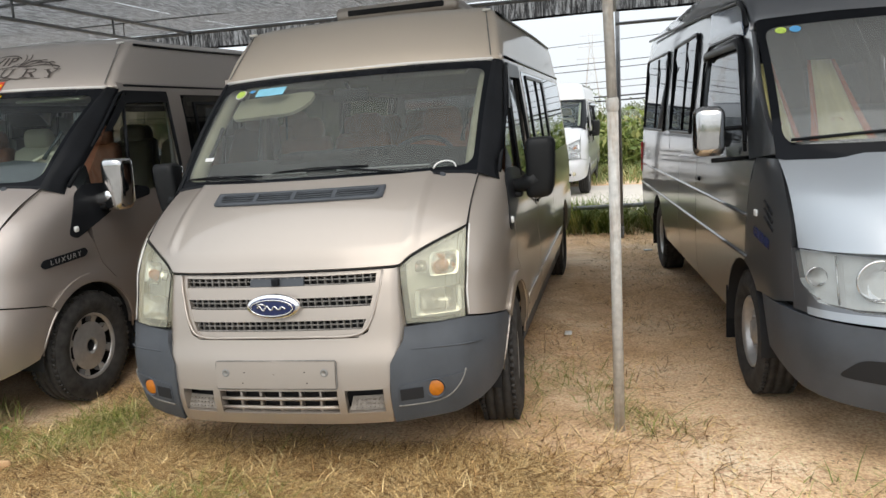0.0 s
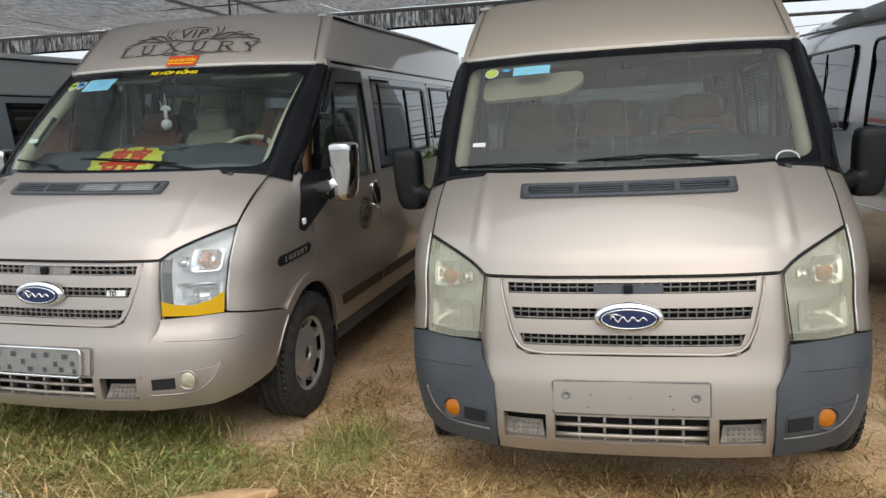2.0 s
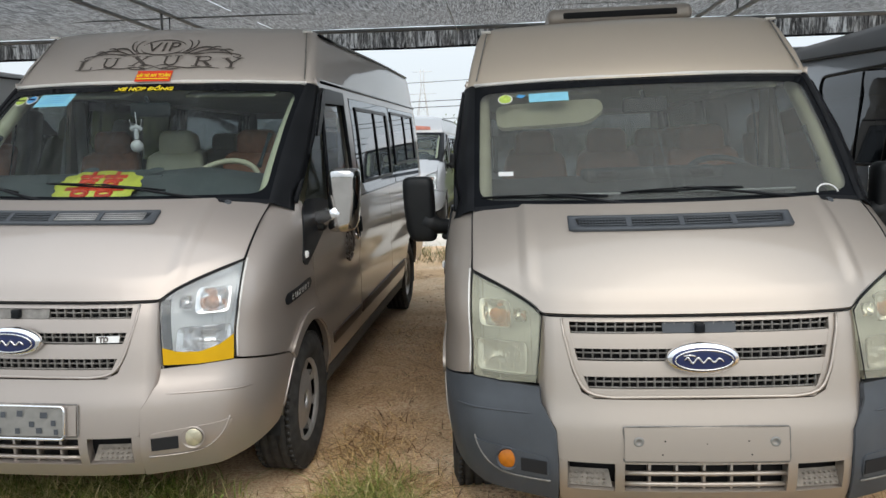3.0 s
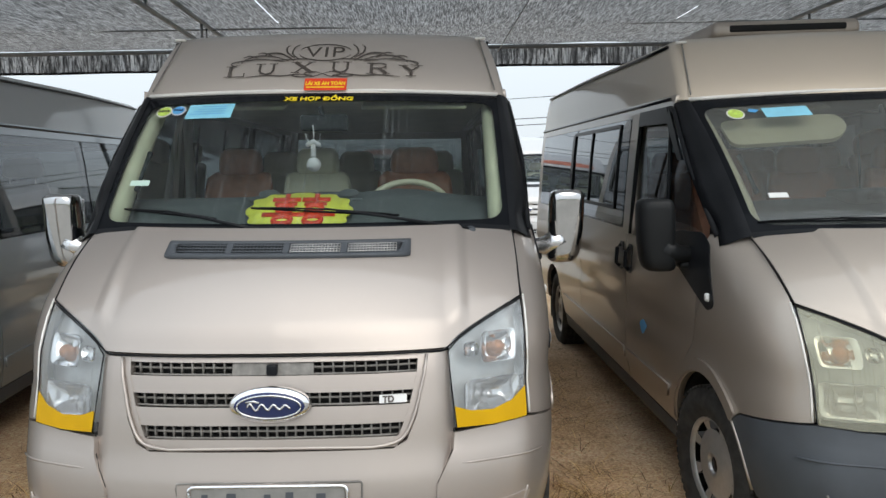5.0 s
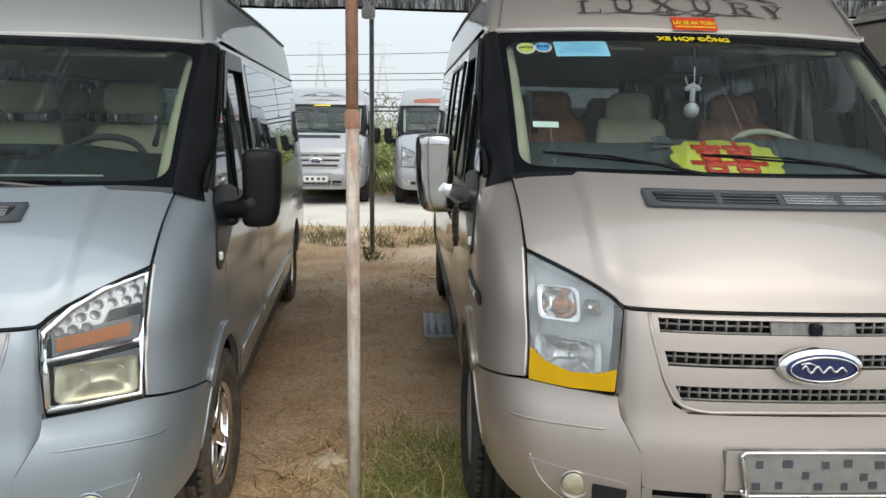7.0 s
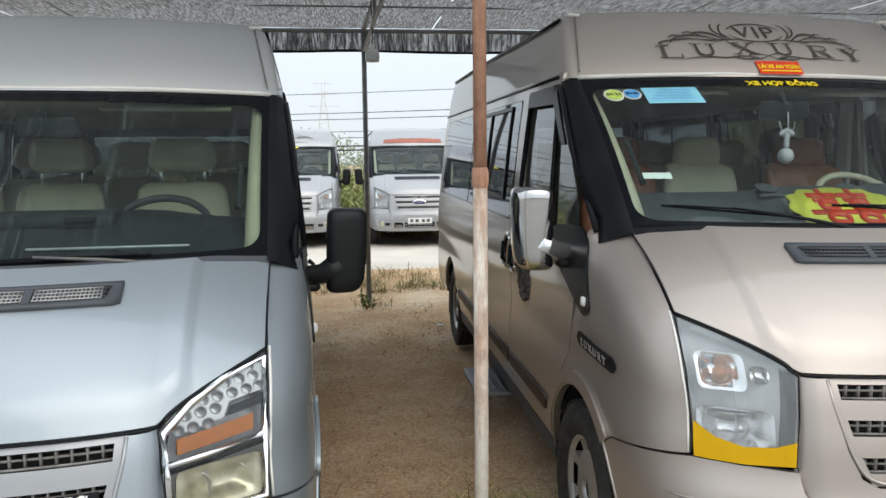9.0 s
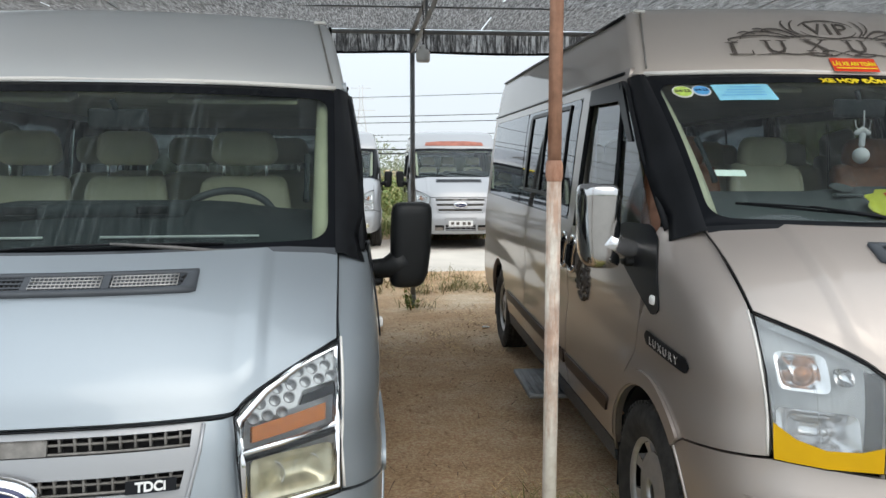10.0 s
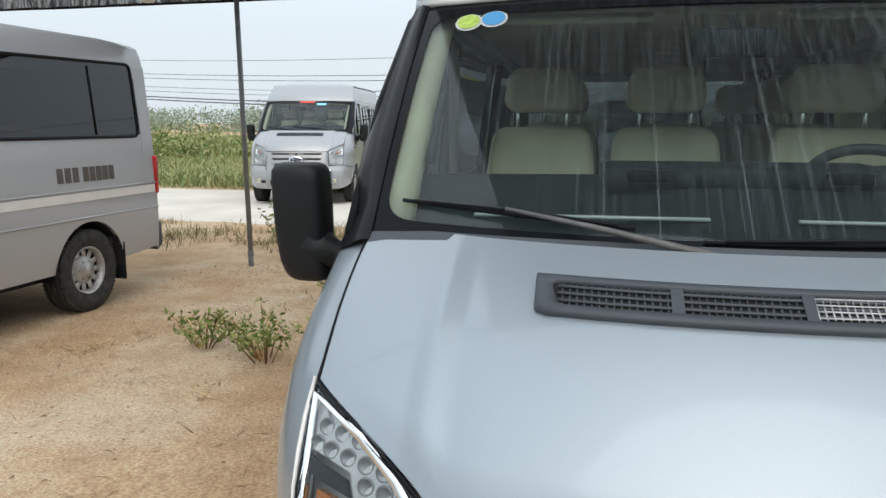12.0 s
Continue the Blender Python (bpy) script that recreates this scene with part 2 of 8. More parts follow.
def cut(poly, axis, value, above):
    res = []
    for i in range(len(poly)):
        a, b = poly[i - 1], poly[i]
        ia, ib = (a[axis] >= value) == above, (b[axis] >= value) == above
        if ia != ib:
            t = (value - a[axis]) / (b[axis] - a[axis])
            q = [lerp(a[0], b[0], t), lerp(a[1], b[1], t)]
            q[axis] = value
            res.append(tuple(q))
        if ib:
            res.append(b)
    return res


def panel(bm, poly, fmap, du, dv, thick=0.02, lift=0.0, centre=(0, 3.0, 1.0)):
    """Sheet over the polygon of the surface fmap(u, v), with its edges turned inwards by thick."""
    poly = [tuple(p) for p in poly]
    us, vs = [p[0] for p in poly], [p[1] for p in poly]
    nu, nv = max(1, math.ceil((max(us) - min(us)) / du)), max(1, math.ceil((max(vs) - min(vs)) / dv))
    gu, gv = np.linspace(min(us), max(us), nu + 1), np.linspace(min(vs), max(vs), nv + 1)
    verts, norms = {}, {}
    c = Vector(centre)

    def vert(u, v):
        key = (round(u, 4), round(v, 4))
        if key not in verts:
            h = 0.004
            p = Vector(fmap(u, v))
            nn = (Vector(fmap(u + h, v)) - Vector(fmap(u - h, v))).cross(Vector(fmap(u, v + h)) - Vector(fmap(u, v - h)))
            nn = nn.normalized() if nn.length > 1e-12 else Vector((0, 0, 1))
            ref = p - Vector((c.x, min(max(p.y, 1.6), 5.0) if centre == (0, 3.0, 1.0) else c.y, c.z))
            if nn.dot(ref) < 0:
                nn = -nn
            bv = bm.verts.new(p + nn * lift)
            verts[key], norms[bv] = bv, nn
        return verts[key]

    faces = []
    for i in range(nu):
        col = cut(cut(poly, 0, gu[i], True), 0, gu[i + 1], False) if nu > 1 else poly
        if len(col) < 3:
            continue
        for j in range(nv):
            cell = cut(cut(col, 1, gv[j], True), 1, gv[j + 1], False) if nv > 1 else col
            vl = []
            for q in cell:
                b = vert(*q)
                if b not in vl:
                    vl.append(b)
            if len(vl) < 3:
                continue
            try:
                f = bm.faces.new(vl)
            except ValueError:
                continue
            f.normal_update()
            if f.normal.dot(norms[vl[0]]) < 0:
                f.normal_flip()
            faces.append(f)
    if thick:
        inner = {}
        own = set(faces)
        for e in {e for f in faces for e in f.edges}:
            if sum(1 for f in e.link_faces if f in own) != 1:
                continue
            e.smooth = False
            a, b = e.verts
            for q in (a, b):
                if q not in inner:
                    inner[q] = bm.verts.new(q.co - norms[q] * thick)
            f0 = next(f for f in e.link_faces if f in own)
            vs0 = list(f0.verts)
            first, second = (a, b) if vs0[(vs0.index(a) + 1) % len(vs0)] == b else (b, a)
            bm.faces.new((second, first, inner[first], inner[second]))


def box(bm, size, at, r=0.0, seg=2, m=None):
    """A block with rounded edges."""
    g = bmesh.ops.create_cube(bm, size=1.0, matrix=(m or Matrix()) @ Matrix.Translation(at) @ Matrix.Diagonal((*size, 1)))
    if r:
        edges = list({e for v in g["verts"] for e in v.link_edges})
        bmesh.ops.bevel(bm, geom=edges, offset=r, segments=seg, profile=0.5, affect="EDGES")


def tube(bm, pts, radius, sides=8, caps=True):
    """A round bar along the points; radius: one number or one for each point."""
    pts = [Vector(p) for p in pts]
    rings = []
    for i, p in enumerate(pts):
        d = (pts[min(i + 1, len(pts) - 1)] - pts[max(i - 1, 0)]).normalized()
        a = d.cross(Vector((0, 0, 1)) if abs(d.z) < 0.95 else Vector((1, 0, 0))).normalized()
        b = d.cross(a)
        r = radius[i] if isinstance(radius, (list, tuple)) else radius
        rings.append([bm.verts.new(p + (a * math.cos(t) + b * math.sin(t)) * r) for t in (k * 2 * math.pi / sides for k in range(sides))])
    for q, w in zip(rings, rings[1:]):
        for k in range(sides):
            bm.faces.new((q[k], q[(k + 1) % sides], w[(k + 1) % sides], w[k]))
    if caps:
        bm.faces.new(rings[0][::-1])
        bm.faces.new(rings[-1])


def lathe(bm, prof, n=40, closed=False):
    """Turns the profile of (x, radius) about the x axis."""
    rings = [[bm.verts.new((x, r * math.cos(t), r * math.sin(t))) for t in (k * 2 * math.pi / n for k in range(n))] for x, r in prof]
    pairs = list(zip(rings, rings[1:])) + ([(rings[-1], rings[0])] if closed else [])
    for q, w in pairs:
        for k in range(n):
            bm.faces.new((q[k], q[(k + 1) % n], w[(k + 1) % n], w[k]))
    return rings


def text_mesh(body, size, align="CENTER", bold=0.0, depth=0.002, width=1.0):
    cu = bpy.data.curves.new("lettering", "FONT")
    cu.body, cu.size, cu.align_x, cu.align_y, cu.extrude, cu.offset = body, size, align, "CENTER", depth, bold
    cu.space_character = width
    ob = bpy.data.objects.new("lettering", cu)
    scene.collection.objects.link(ob)
    me = bpy.data.meshes.new_from_object(ob.evaluated_get(bpy.context.evaluated_depsgraph_get()))
    bpy.data.objects.remove(ob)
    me.materials.clear()
    me.materials.append(None)
    return me


# ---- the vans of the main row: one type, built panel by panel ----
# Own axes: x to the van's left, y from the front bumper backwards, z up from the ground.
class Shell:
    """The outer skin: a plan outline, a rake table (how far the front leans back with height) and a width table."""

    def __init__(self, outline, rake, width, fade):
        o = curve_table(outline)
        self.x, self.e = o[:, 0], o[:, 1]
        self.s = np.concatenate([[0], np.cumsum(np.hypot(np.diff(self.x), np.diff(self.e)))])
        self.rake, self.width, self.fade = curve_table(rake), curve_table(width), fade

    def at(self, s, z):
        a = abs(s)
        x = float(np.interp(a, self.s, self.x))
        e = float(np.interp(a, self.s, self.e)) + max(0.0, a - self.s[-1])
        y = e + float(np.interp(z, self.rake[:, 0], self.rake[:, 1])) * (1 - smooth01((e - self.fade[0]) / (self.fade[1] - self.fade[0])))
        w = float(np.interp(z, self.width[:, 0], self.width[:, 1]))
        x *= 1 + (w - 1) * smooth01((x - 0.6) / 0.38)
        return Vector((math.copysign(x, s), y, z))

    def s_at_x(self, x):
        return math.copysign(float(np.interp(abs(x), self.x, self.s)), x)

    def s_at_y(self, y, z):
        lo, hi = 0.0, self.s[-1] + 8
        for _ in range(34):
            mid = (lo + hi) / 2
            if self.at(mid, z).y < y:
                lo = mid
            else:
                hi = mid
        return lo

    def side(self, sgn):
        return lambda y, z: self.at(sgn * self.s_at_y(y, z), z)


TR = Shell([(0, 0), (0.3, 0.01), (0.5, 0.04), (0.61, 0.08), (0.76, 0.15), (0.868, 0.215), (0.94, 0.31), (0.985, 0.45), (1.005, 0.65), (1.01, 0.95)],
           [(0.2, 0.12), (0.28, 0.06), (0.36, 0.02), (0.46, 0.0), (0.6, 0.01), (0.7, 0.04), (0.765, 0.055), (0.87, 0.08), (1.02, 0.13), (1.165, 0.24), (1.28, 0.43), (1.40, 0.66)],
           [(0.2, 0.945), (0.35, 0.965), (0.5, 0.99), (0.62, 1.0), (0.78, 1.001), (0.88, 0.992), (0.97, 0.999), (1.08, 1.0), (1.2, 0.992), (1.35, 0.978), (1.6, 0.955), (1.8, 0.935), (2.02, 0.905), (2.1, 0.89)],
           (0.2, 1.4))
TAIL = 5.62
HUB_F, HUB_R, WHEEL_R = 0.95, 4.70, 0.352


def arch(cy, r, a0, a1, n=14, cz=0.355):
    return [(cy + r * math.cos(radians(a)), cz + r * math.sin(radians(a))) for a in np.linspace(a0, a1, n)]


def screen_map(u, v):
    k = math.sin(math.pi * max(0, min(1, v)))
    return Vector((lerp(0.872, 0.875, v) * u, lerp(0.575 + 0.265 * u * u, 1.42 + 0.125 * u * u, v) - 0.02 * k, lerp(1.388, 2.0 - 0.012 * u * u, v) + 0.018 * k))


def bonnet_front(x):
    a = abs(x)
    z = 1.022 + (0.143 * ((a - 0.585) / 0.283) ** 0.7 if a > 0.585 else 0.0)
    return TR.at(TR.s_at_x(x), z)


def bonnet_map(u, v):
    f = bonnet_front(0.868 * u)
    r = Vector((0.872 * u, 0.565 + 0.265 * u * u, 1.38))
    p = f.lerp(r, v)
    k = math.sin(math.pi * max(0.0, min(1.0, v)))
    p.y -= 0.028 * k * (1 - 0.5 * u * u)
    p.z += 0.026 * k * (1 - 0.5 * u * u)
    raise_ = (0.024 * max(0.0, min(1.0, (0.985 - abs(u)) / 0.251)) + 0.013 * max(0.0, min(1.0, (0.754 - abs(u)) / 0.02))) * smooth01(v / 0.12)
    p.z += raise_
    return p


def ring_panel(bm, half_u, v0, v1, inner, fmap, lift, thick=0.0):
    """A flat border between a rectangle of the surface and the rounded opening inside it."""
    cu, cv = 0.0, (v0 + v1) / 2
    hu, hv = half_u, (v1 - v0) / 2
    inn, out = [], []
    for i in range(len(inner)):
        a, b = inner[i], inner[(i + 1) % len(inner)]
        n = max(1, math.ceil(max(abs(a[0] - b[0]) / 0.06, abs(a[1] - b[1]) / 0.05)))
        for k in range(n):
            u, v = lerp(a[0], b[0], k / n), lerp(a[1], b[1], k / n)
            s = min(hu / max(abs(u - cu), 1e-6), hv / max(abs(v - cv), 1e-6))
            inn.append((u, v))
            out.append((cu + (u - cu) * s, cv + (v - cv) * s))

    def lifted(u, v, d):
        h = 0.004
        nn = (Vector(fmap(u + h, v)) - Vector(fmap(u - h, v))).cross(Vector(fmap(u, v + h)) - Vector(fmap(u, v - h))).normalized()
        return Vector(fmap(u, v)) + (nn if nn.y < 0 else -nn) * d
    rows = [[bm.verts.new(lifted(lerp(o[0], i[0], k), lerp(o[1], i[1], k), lift)) for o, i in zip(out, inn)] for k in (0.0, 0.5, 1.0)]
    if thick:
        rows = [[bm.verts.new(lifted(*o, lift - thick)) for o in out]] + rows + [[bm.verts.new(lifted(*i, lift - thick)) for i in inn]]
    for r, q in zip(rows, rows[1:]):
        for i in range(len(inn)):
            j = (i + 1) % len(inn)
            bm.faces.new((r[i], r[j], q[j], q[i]))
    bmesh.ops.recalc_face_normals(bm, faces=bm.faces)


def roof_loops(n_side=26, n_front=26):
    """Rings of the raised roof, from the drip rail up to the middle: (half width, front at the middle, front at the corner, height, corner radius)."""
    rings = [(0.912, 1.41, 1.56, 2.0, 0.05), (0.905, 1.415, 1.565, 2.022, 0.05), (0.886, 1.52, 1.66, 2.13, 0.05), (0.86, 1.66, 1.80, 2.25, 0.05),
             (0.84, 1.735, 1.865, 2.308, 0.05), (0.815, 1.79, 1.91, 2.336, 0.06), (0.77, 1.87, 1.98, 2.358, 0.08), (0.58, 2.1, 2.2, 2.395, 0.1), (0.3, 2.5, 2.55, 2.412, 0.1), (0.0, 2.9, 2.9, 2.417, 0.0)]
    res = []
    for w, ym, yc, z, r in rings:
        pts = [(w, y) for y in np.linspace(TAIL, yc + r, n_side)]
        pts += [(w - r + r * math.cos(t), yc + r - r * math.sin(t)) for t in np.linspace(0, math.pi / 2, 5)[1:-1]]
        xs = np.linspace(w - r, -(w - r), n_front)
        pts += [(x, lerp(ym, yc, (x / max(w - r, 1e-6)) ** 2 if w > r else 1)) for x in xs]
        pts += [(-w + r - r * math.cos(t), yc + r - r * math.sin(t)) for t in np.linspace(math.pi / 2, 0, 5)[1:-1]]
        pts += [(-w, y) for y in np.linspace(yc + r, TAIL, n_side)]
        res.append([(x, y, z + (0.03 * smooth01((y - 2.0) / 2.5) if z > 2.1 else 0.0)) for x, y in pts])
    return res


def build_roof(bm):
    loops = [[bm.verts.new(p) for p in lp] for lp in roof_loops()]
    for a, b in zip(loops, loops[1:]):
        for i in range(len(a) - 1):
            bm.faces.new((a[i], a[i + 1], b[i + 1], b[i]))
    rear = [lp[0] for lp in loops] + [lp[-1] for lp in loops[-2::-1]]
    bm.faces.new(rear)
    bmesh.ops.remove_doubles(bm, verts=bm.verts, dist=0.0005)
    bmesh.ops.recalc_face_normals(bm, faces=bm.faces)


def on_front(poly_x):
    """A polygon given as (x, z) on the front skin, as (s, z)."""
    return [(TR.s_at_x(x), z) for x, z in poly_x]


GRILLE_HALF = [(0.505, 1.005), (0.500, 0.95), (0.470, 0.83), (0.44, 0.76), (0.40, 0.735)]


def grille_half_width(z):
    t = sorted((zz, xx) for xx, zz in GRILLE_HALF)
    return float(np.interp(z, [a for a, _ in t], [b for _, b in t]))


def build_fascia(bm):
    """The painted middle of the front: columns beside the grille and the bumper's middle, one U-shaped sheet."""
    right = [(0.50, 0.488), (0.535, 0.495), (0.545, 0.60), (0.60, 0.70), (0.605, 0.765), (0.592, 0.9), (0.585, 1.015)]
    inner = [(0.515, 1.015), (0.508, 0.95), (0.478, 0.82), (0.445, 0.745), (0.40, 0.722)]
    half = right + inner
    poly = half + [(-x, z) for x, z in half[::-1]]
    def folded(s, z):
        """The columns fold back along an edge towards the headlights."""
        p = TR.at(s, z)
        p.y += 0.03 * max(0.0, min(1.0, (abs(p.x) - 0.568) / 0.03)) * smooth01((z - 0.52) / 0.1)
        return p
    panel(bm, on_front(poly), folded, 0.025, 0.035, 0.03)


def build_lower_lip(bm):
    lip = [(0.53, 0.315), (0.535, 0.375), (-0.535, 0.375), (-0.53, 0.315)]
    panel(bm, on_front(lip), TR.at, 0.06, 0.04, 0.05)


def build_web(x0, x1):
    return lambda bm: panel(bm, on_front([(x0, 0.37), (x1, 0.37), (x1, 0.492), (x0, 0.492)]), TR.at, 0.06, 0.04, 0.05)


def build_corner(sgn):
    def go(bm):
        s868 = TR.s_at_x(0.868)
        top = [(TR.s_at_x(0.605), 0.751), (s868, 0.760), (TR.s_at_y(0.60, 0.697), 0.697)]
        arc = [(TR.s_at_y(y, z), z) for y, z in arch(HUB_F, 0.412, 133, 167, 8)]
        low = [(TR.s_at_y(0.515, 0.40), 0.40), (TR.s_at_x(0.93), 0.35), (TR.s_at_x(0.82), 0.322), (TR.s_at_x(0.54), 0.315)]
        seam = [(TR.s_at_x(0.545), 0.60), (TR.s_at_x(0.60), 0.70)]
        poly = [(sgn * s, z) for s, z in top + arc + low + [(TR.s_at_x(0.54), 0.46)] + seam]
        panel(bm, poly, lambda s, z: TR.at(s, z) + Vector((0, -0.012 * smooth01((0.72 - z) / 0.04) * (1 if abs(s) < 0.9 else 0), 0)), 0.05, 0.035, 0.035)
    return go


def build_bumper_crease(sgn):
    def go(bm):
        pts = [TR.at(sgn * s, lerp(0.655, 0.64, k)) + Vector((0, -0.011, 0)) for k, s in ((k, lerp(TR.s_at_x(0.63), TR.s_at_x(0.93), k)) for k in np.linspace(0, 1, 12))]
        tube(bm, pts, [0.001] + [0.004] * 10 + [0.001], 6)
    return go


def lamp_poly(sgn, grow=0.0):
    top = []
    for x in np.linspace(0.588 - grow, 0.862 + grow, 9):
        top.append((x, 1.012 + grow + 0.143 * max(0.0, (x - 0.585) / 0.283) ** 0.7))
    poly = [(0.612, 0.765), (0.74, 0.757), (0.862, 0.762)]
    pts = [(0.596, 0.9)] + top + [(0.866, 1.0)] + poly[::-1]
    return [(sgn * TR.s_at_x(x), z) for x, z in pts]


def build_dish(sgn, x0, x1, z0, z1, depth):
    """A rounded rectangular reflector, hollowed towards its middle, with a raised rim."""
    def go(bm):
        s0, s1 = TR.s_at_x(x0), TR.s_at_x(x1)
        cs, cz = (s0 + s1) / 2, (z0 + z1) / 2

        def hollow(s, z):
            k = max(abs((abs(s) - cs) / (s1 - s0)), abs((z - cz) / (z1 - z0))) * 2
            return TR.at(s, z) + Vector((0, 0.03 + depth * (1 - smooth01((k - 0.15) / 0.8)), 0))
        panel(bm, rounded([(sgn * a, b) for a, b in ((s0, z0), (s1, z0), (s1, z1), (s0, z1))], 0.025), hollow, 0.012, 0.012, 0.01)
    return go


def build_lens(sgn):
    return lambda bm: panel(bm, lamp_poly(sgn), TR.at, 0.04, 0.04, 0.05, -0.004)


def build_lamp_back(sgn):
    return lambda bm: panel(bm, lamp_poly(sgn), lambda s, z: TR.at(s, z) + Vector((0, 0.10, 0)), 0.06, 0.06, 0.0)


def lamp_spot(sgn, x, z, depth):
    p = TR.at(sgn * TR.s_at_x(x), z)
    q = TR.at(sgn * (TR.s_at_x(x) + 0.02), z)
    r = TR.at(sgn * TR.s_at_x(x), z + 0.02)
    nrm = (q - p).cross(r - p).normalized()
    if nrm.y > 0:
        nrm = -nrm
    nrm = (nrm + Vector((0, -1.2, 0))).normalized()
    at = p - nrm * depth
    return Matrix.Translation(at) @ nrm.to_track_quat("X", "Z").to_matrix().to_4x4()


def build_bowl(r, depth, n=28):
    def go(bm):
        lathe(bm, [(-depth + depth * t * t, max(0.004, r * t)) for t in np.linspace(0.0, 1, 8)] + [(0.004, r * 1.06), (-0.01, r * 1.08)], n)
    return go


def build_bulb(r):
    return lambda bm: lathe(bm, [(r * math.sin(a), max(0.001, r * math.cos(a))) for a in np.linspace(-1.5, 1.5, 9)], 18)


def build_grille_mesh(z0, z1):
    def go(bm):
        dz, n = z1 - z0, 27
        w = min(grille_half_width(z0), grille_half_width(z1)) - 0.012
        for i in range(n + 1):
            x = lerp(-w, w, i / n)
            p = TR.at(TR.s_at_x(x), (z0 + z1) / 2)
            box(bm, (0.005, 0.02, dz), (p.x, p.y + 0.035, p.z))
        for k in (0.04, 0.52, 0.98):
            z = lerp(z0, z1, k)
            tube(bm, [TR.at(TR.s_at_x(x), z) + Vector((0, 0.03, 0)) for x in np.linspace(-w, w, 13)], 0.004, 4)
    return go


def build_bar(z0, z1):
    def go(bm):
        wa, wb = grille_half_width(z0) - 0.018, grille_half_width(z1) - 0.018
        panel(bm, on_front([(-wa, z0), (wa, z0), (wb, z1), (-wb, z1)]), lambda s, z: TR.at(s, z) + Vector((0, 0.012, 0)), 0.06, 0.012, 0.035)
    return go


def build_cheek(sgn):
    """The painted edge at the ends of the grille's slots, rounded towards the mesh."""
    def go(bm):
        zs = [0.724, 0.74, 0.76, 0.80, 0.86, 0.9, 0.955, 1.0, 1.014]
        out = [(grille_half_width(z) + 0.012, z) for z in zs]
        inn = [(grille_half_width(z) - 0.022, z) for z in zs[::-1]]
        panel(bm, on_front([(sgn * x, z) for x, z in out + inn]), lambda s, z: TR.at(s, z) + Vector((0, 0.010, 0)), 0.03, 0.03, 0.03)
    return go


def build_grille_frame(bm):
    half = [(0.512, 1.012)] + [(x + 0.004, z) for x, z in GRILLE_HALF[1:]] + [(0.33, 0.728)]
    pts = rounded(half + [(-x, z) for x, z in half[::-1]], [0, 0, 0.03, 0.04, 0.04, 0, 0, 0.04, 0.04, 0.03, 0, 0])
    tube(bm, [TR.at(TR.s_at_x(x), z) + Vector((0, 0.002, 0)) for x, z in pts], 0.006, 6)


def build_badge_ring(bm):
    c = TR.at(0, 0.872)
    tube(bm, [(0.104 * math.cos(t), c.y - 0.031, c.z + 0.038 * math.sin(t)) for t in np.linspace(0, math.tau, 41)], 0.0032, 5)


def build_badge_mark(bm):
    c = TR.at(0, 0.872)
    tube(bm, [(lerp(-0.07, 0.07, t), c.y - 0.032, c.z + 0.012 * math.sin(t * 23) * (1 - 0.5 * t)) for t in np.linspace(0, 1, 40)], 0.0042, 5)
    tube(bm, [(-0.075, c.y - 0.032, c.z + 0.016), (-0.05, c.y - 0.032, c.z + 0.02), (-0.03, c.y - 0.032, c.z + 0.015)], 0.0042, 5)


def build_oval(a, b, depth, off):
    def go(bm):
        c = TR.at(0, 0.872)
        prof = [(1.0, 0.012), (0.99, 0.0), (0.93, -depth), (0.5, -depth * 1.15)]
        rings = [[bm.verts.new((c.x + a * k * math.cos(t), c.y + d + off, c.z + b * k * math.sin(t))) for t in (i * math.tau / 36 for i in range(36))] for k, d in prof]
        for q, w in zip(rings, rings[1:]):
            for i in range(36):
                bm.faces.new((q[i], q[(i + 1) % 36], w[(i + 1) % 36], w[i]))
        bm.faces.new(rings[-1])
        bmesh.ops.recalc_face_normals(bm, faces=bm.faces)
    return go


DOOR_FRONT = [(1.02, 1.30), (1.06, 1.0), (1.12, 0.86), (1.26, 0.70), (1.36, 0.56), (1.39, 0.40)]


def build_fender(sgn):
    def go(bm):
        s868 = TR.s_at_x(0.872)
        edge = [(s868, 0.768), (s868, 0.95), (s868, 1.165), (s868, 1.28), (s868, 1.375)]
        rest = [(1.0, 1.375)] + [(y - 0.006, z) for y, z in DOOR_FRONT] + arch(HUB_F, 0.412, 6, 133, 18) + [(0.60, 0.705)]
        poly = [(sgn * s, z) for s, z in edge] + [(sgn * TR.s_at_y(y, z), z) for y, z in rest]
        panel(bm, poly, TR.at, 0.05, 0.05, 0.03)
        tube(bm, [TR.at(sgn * TR.s_at_y(y, z), z) for y, z in arch(HUB_F, 0.414, 2, 172, 24)], 0.007, 6)
    return go


def build_side(sgn, poly, step=0.16, thick=0.03, lift=0.0):
    return lambda bm: panel(bm, poly, TR.side(sgn), step, 0.05, thick, lift)


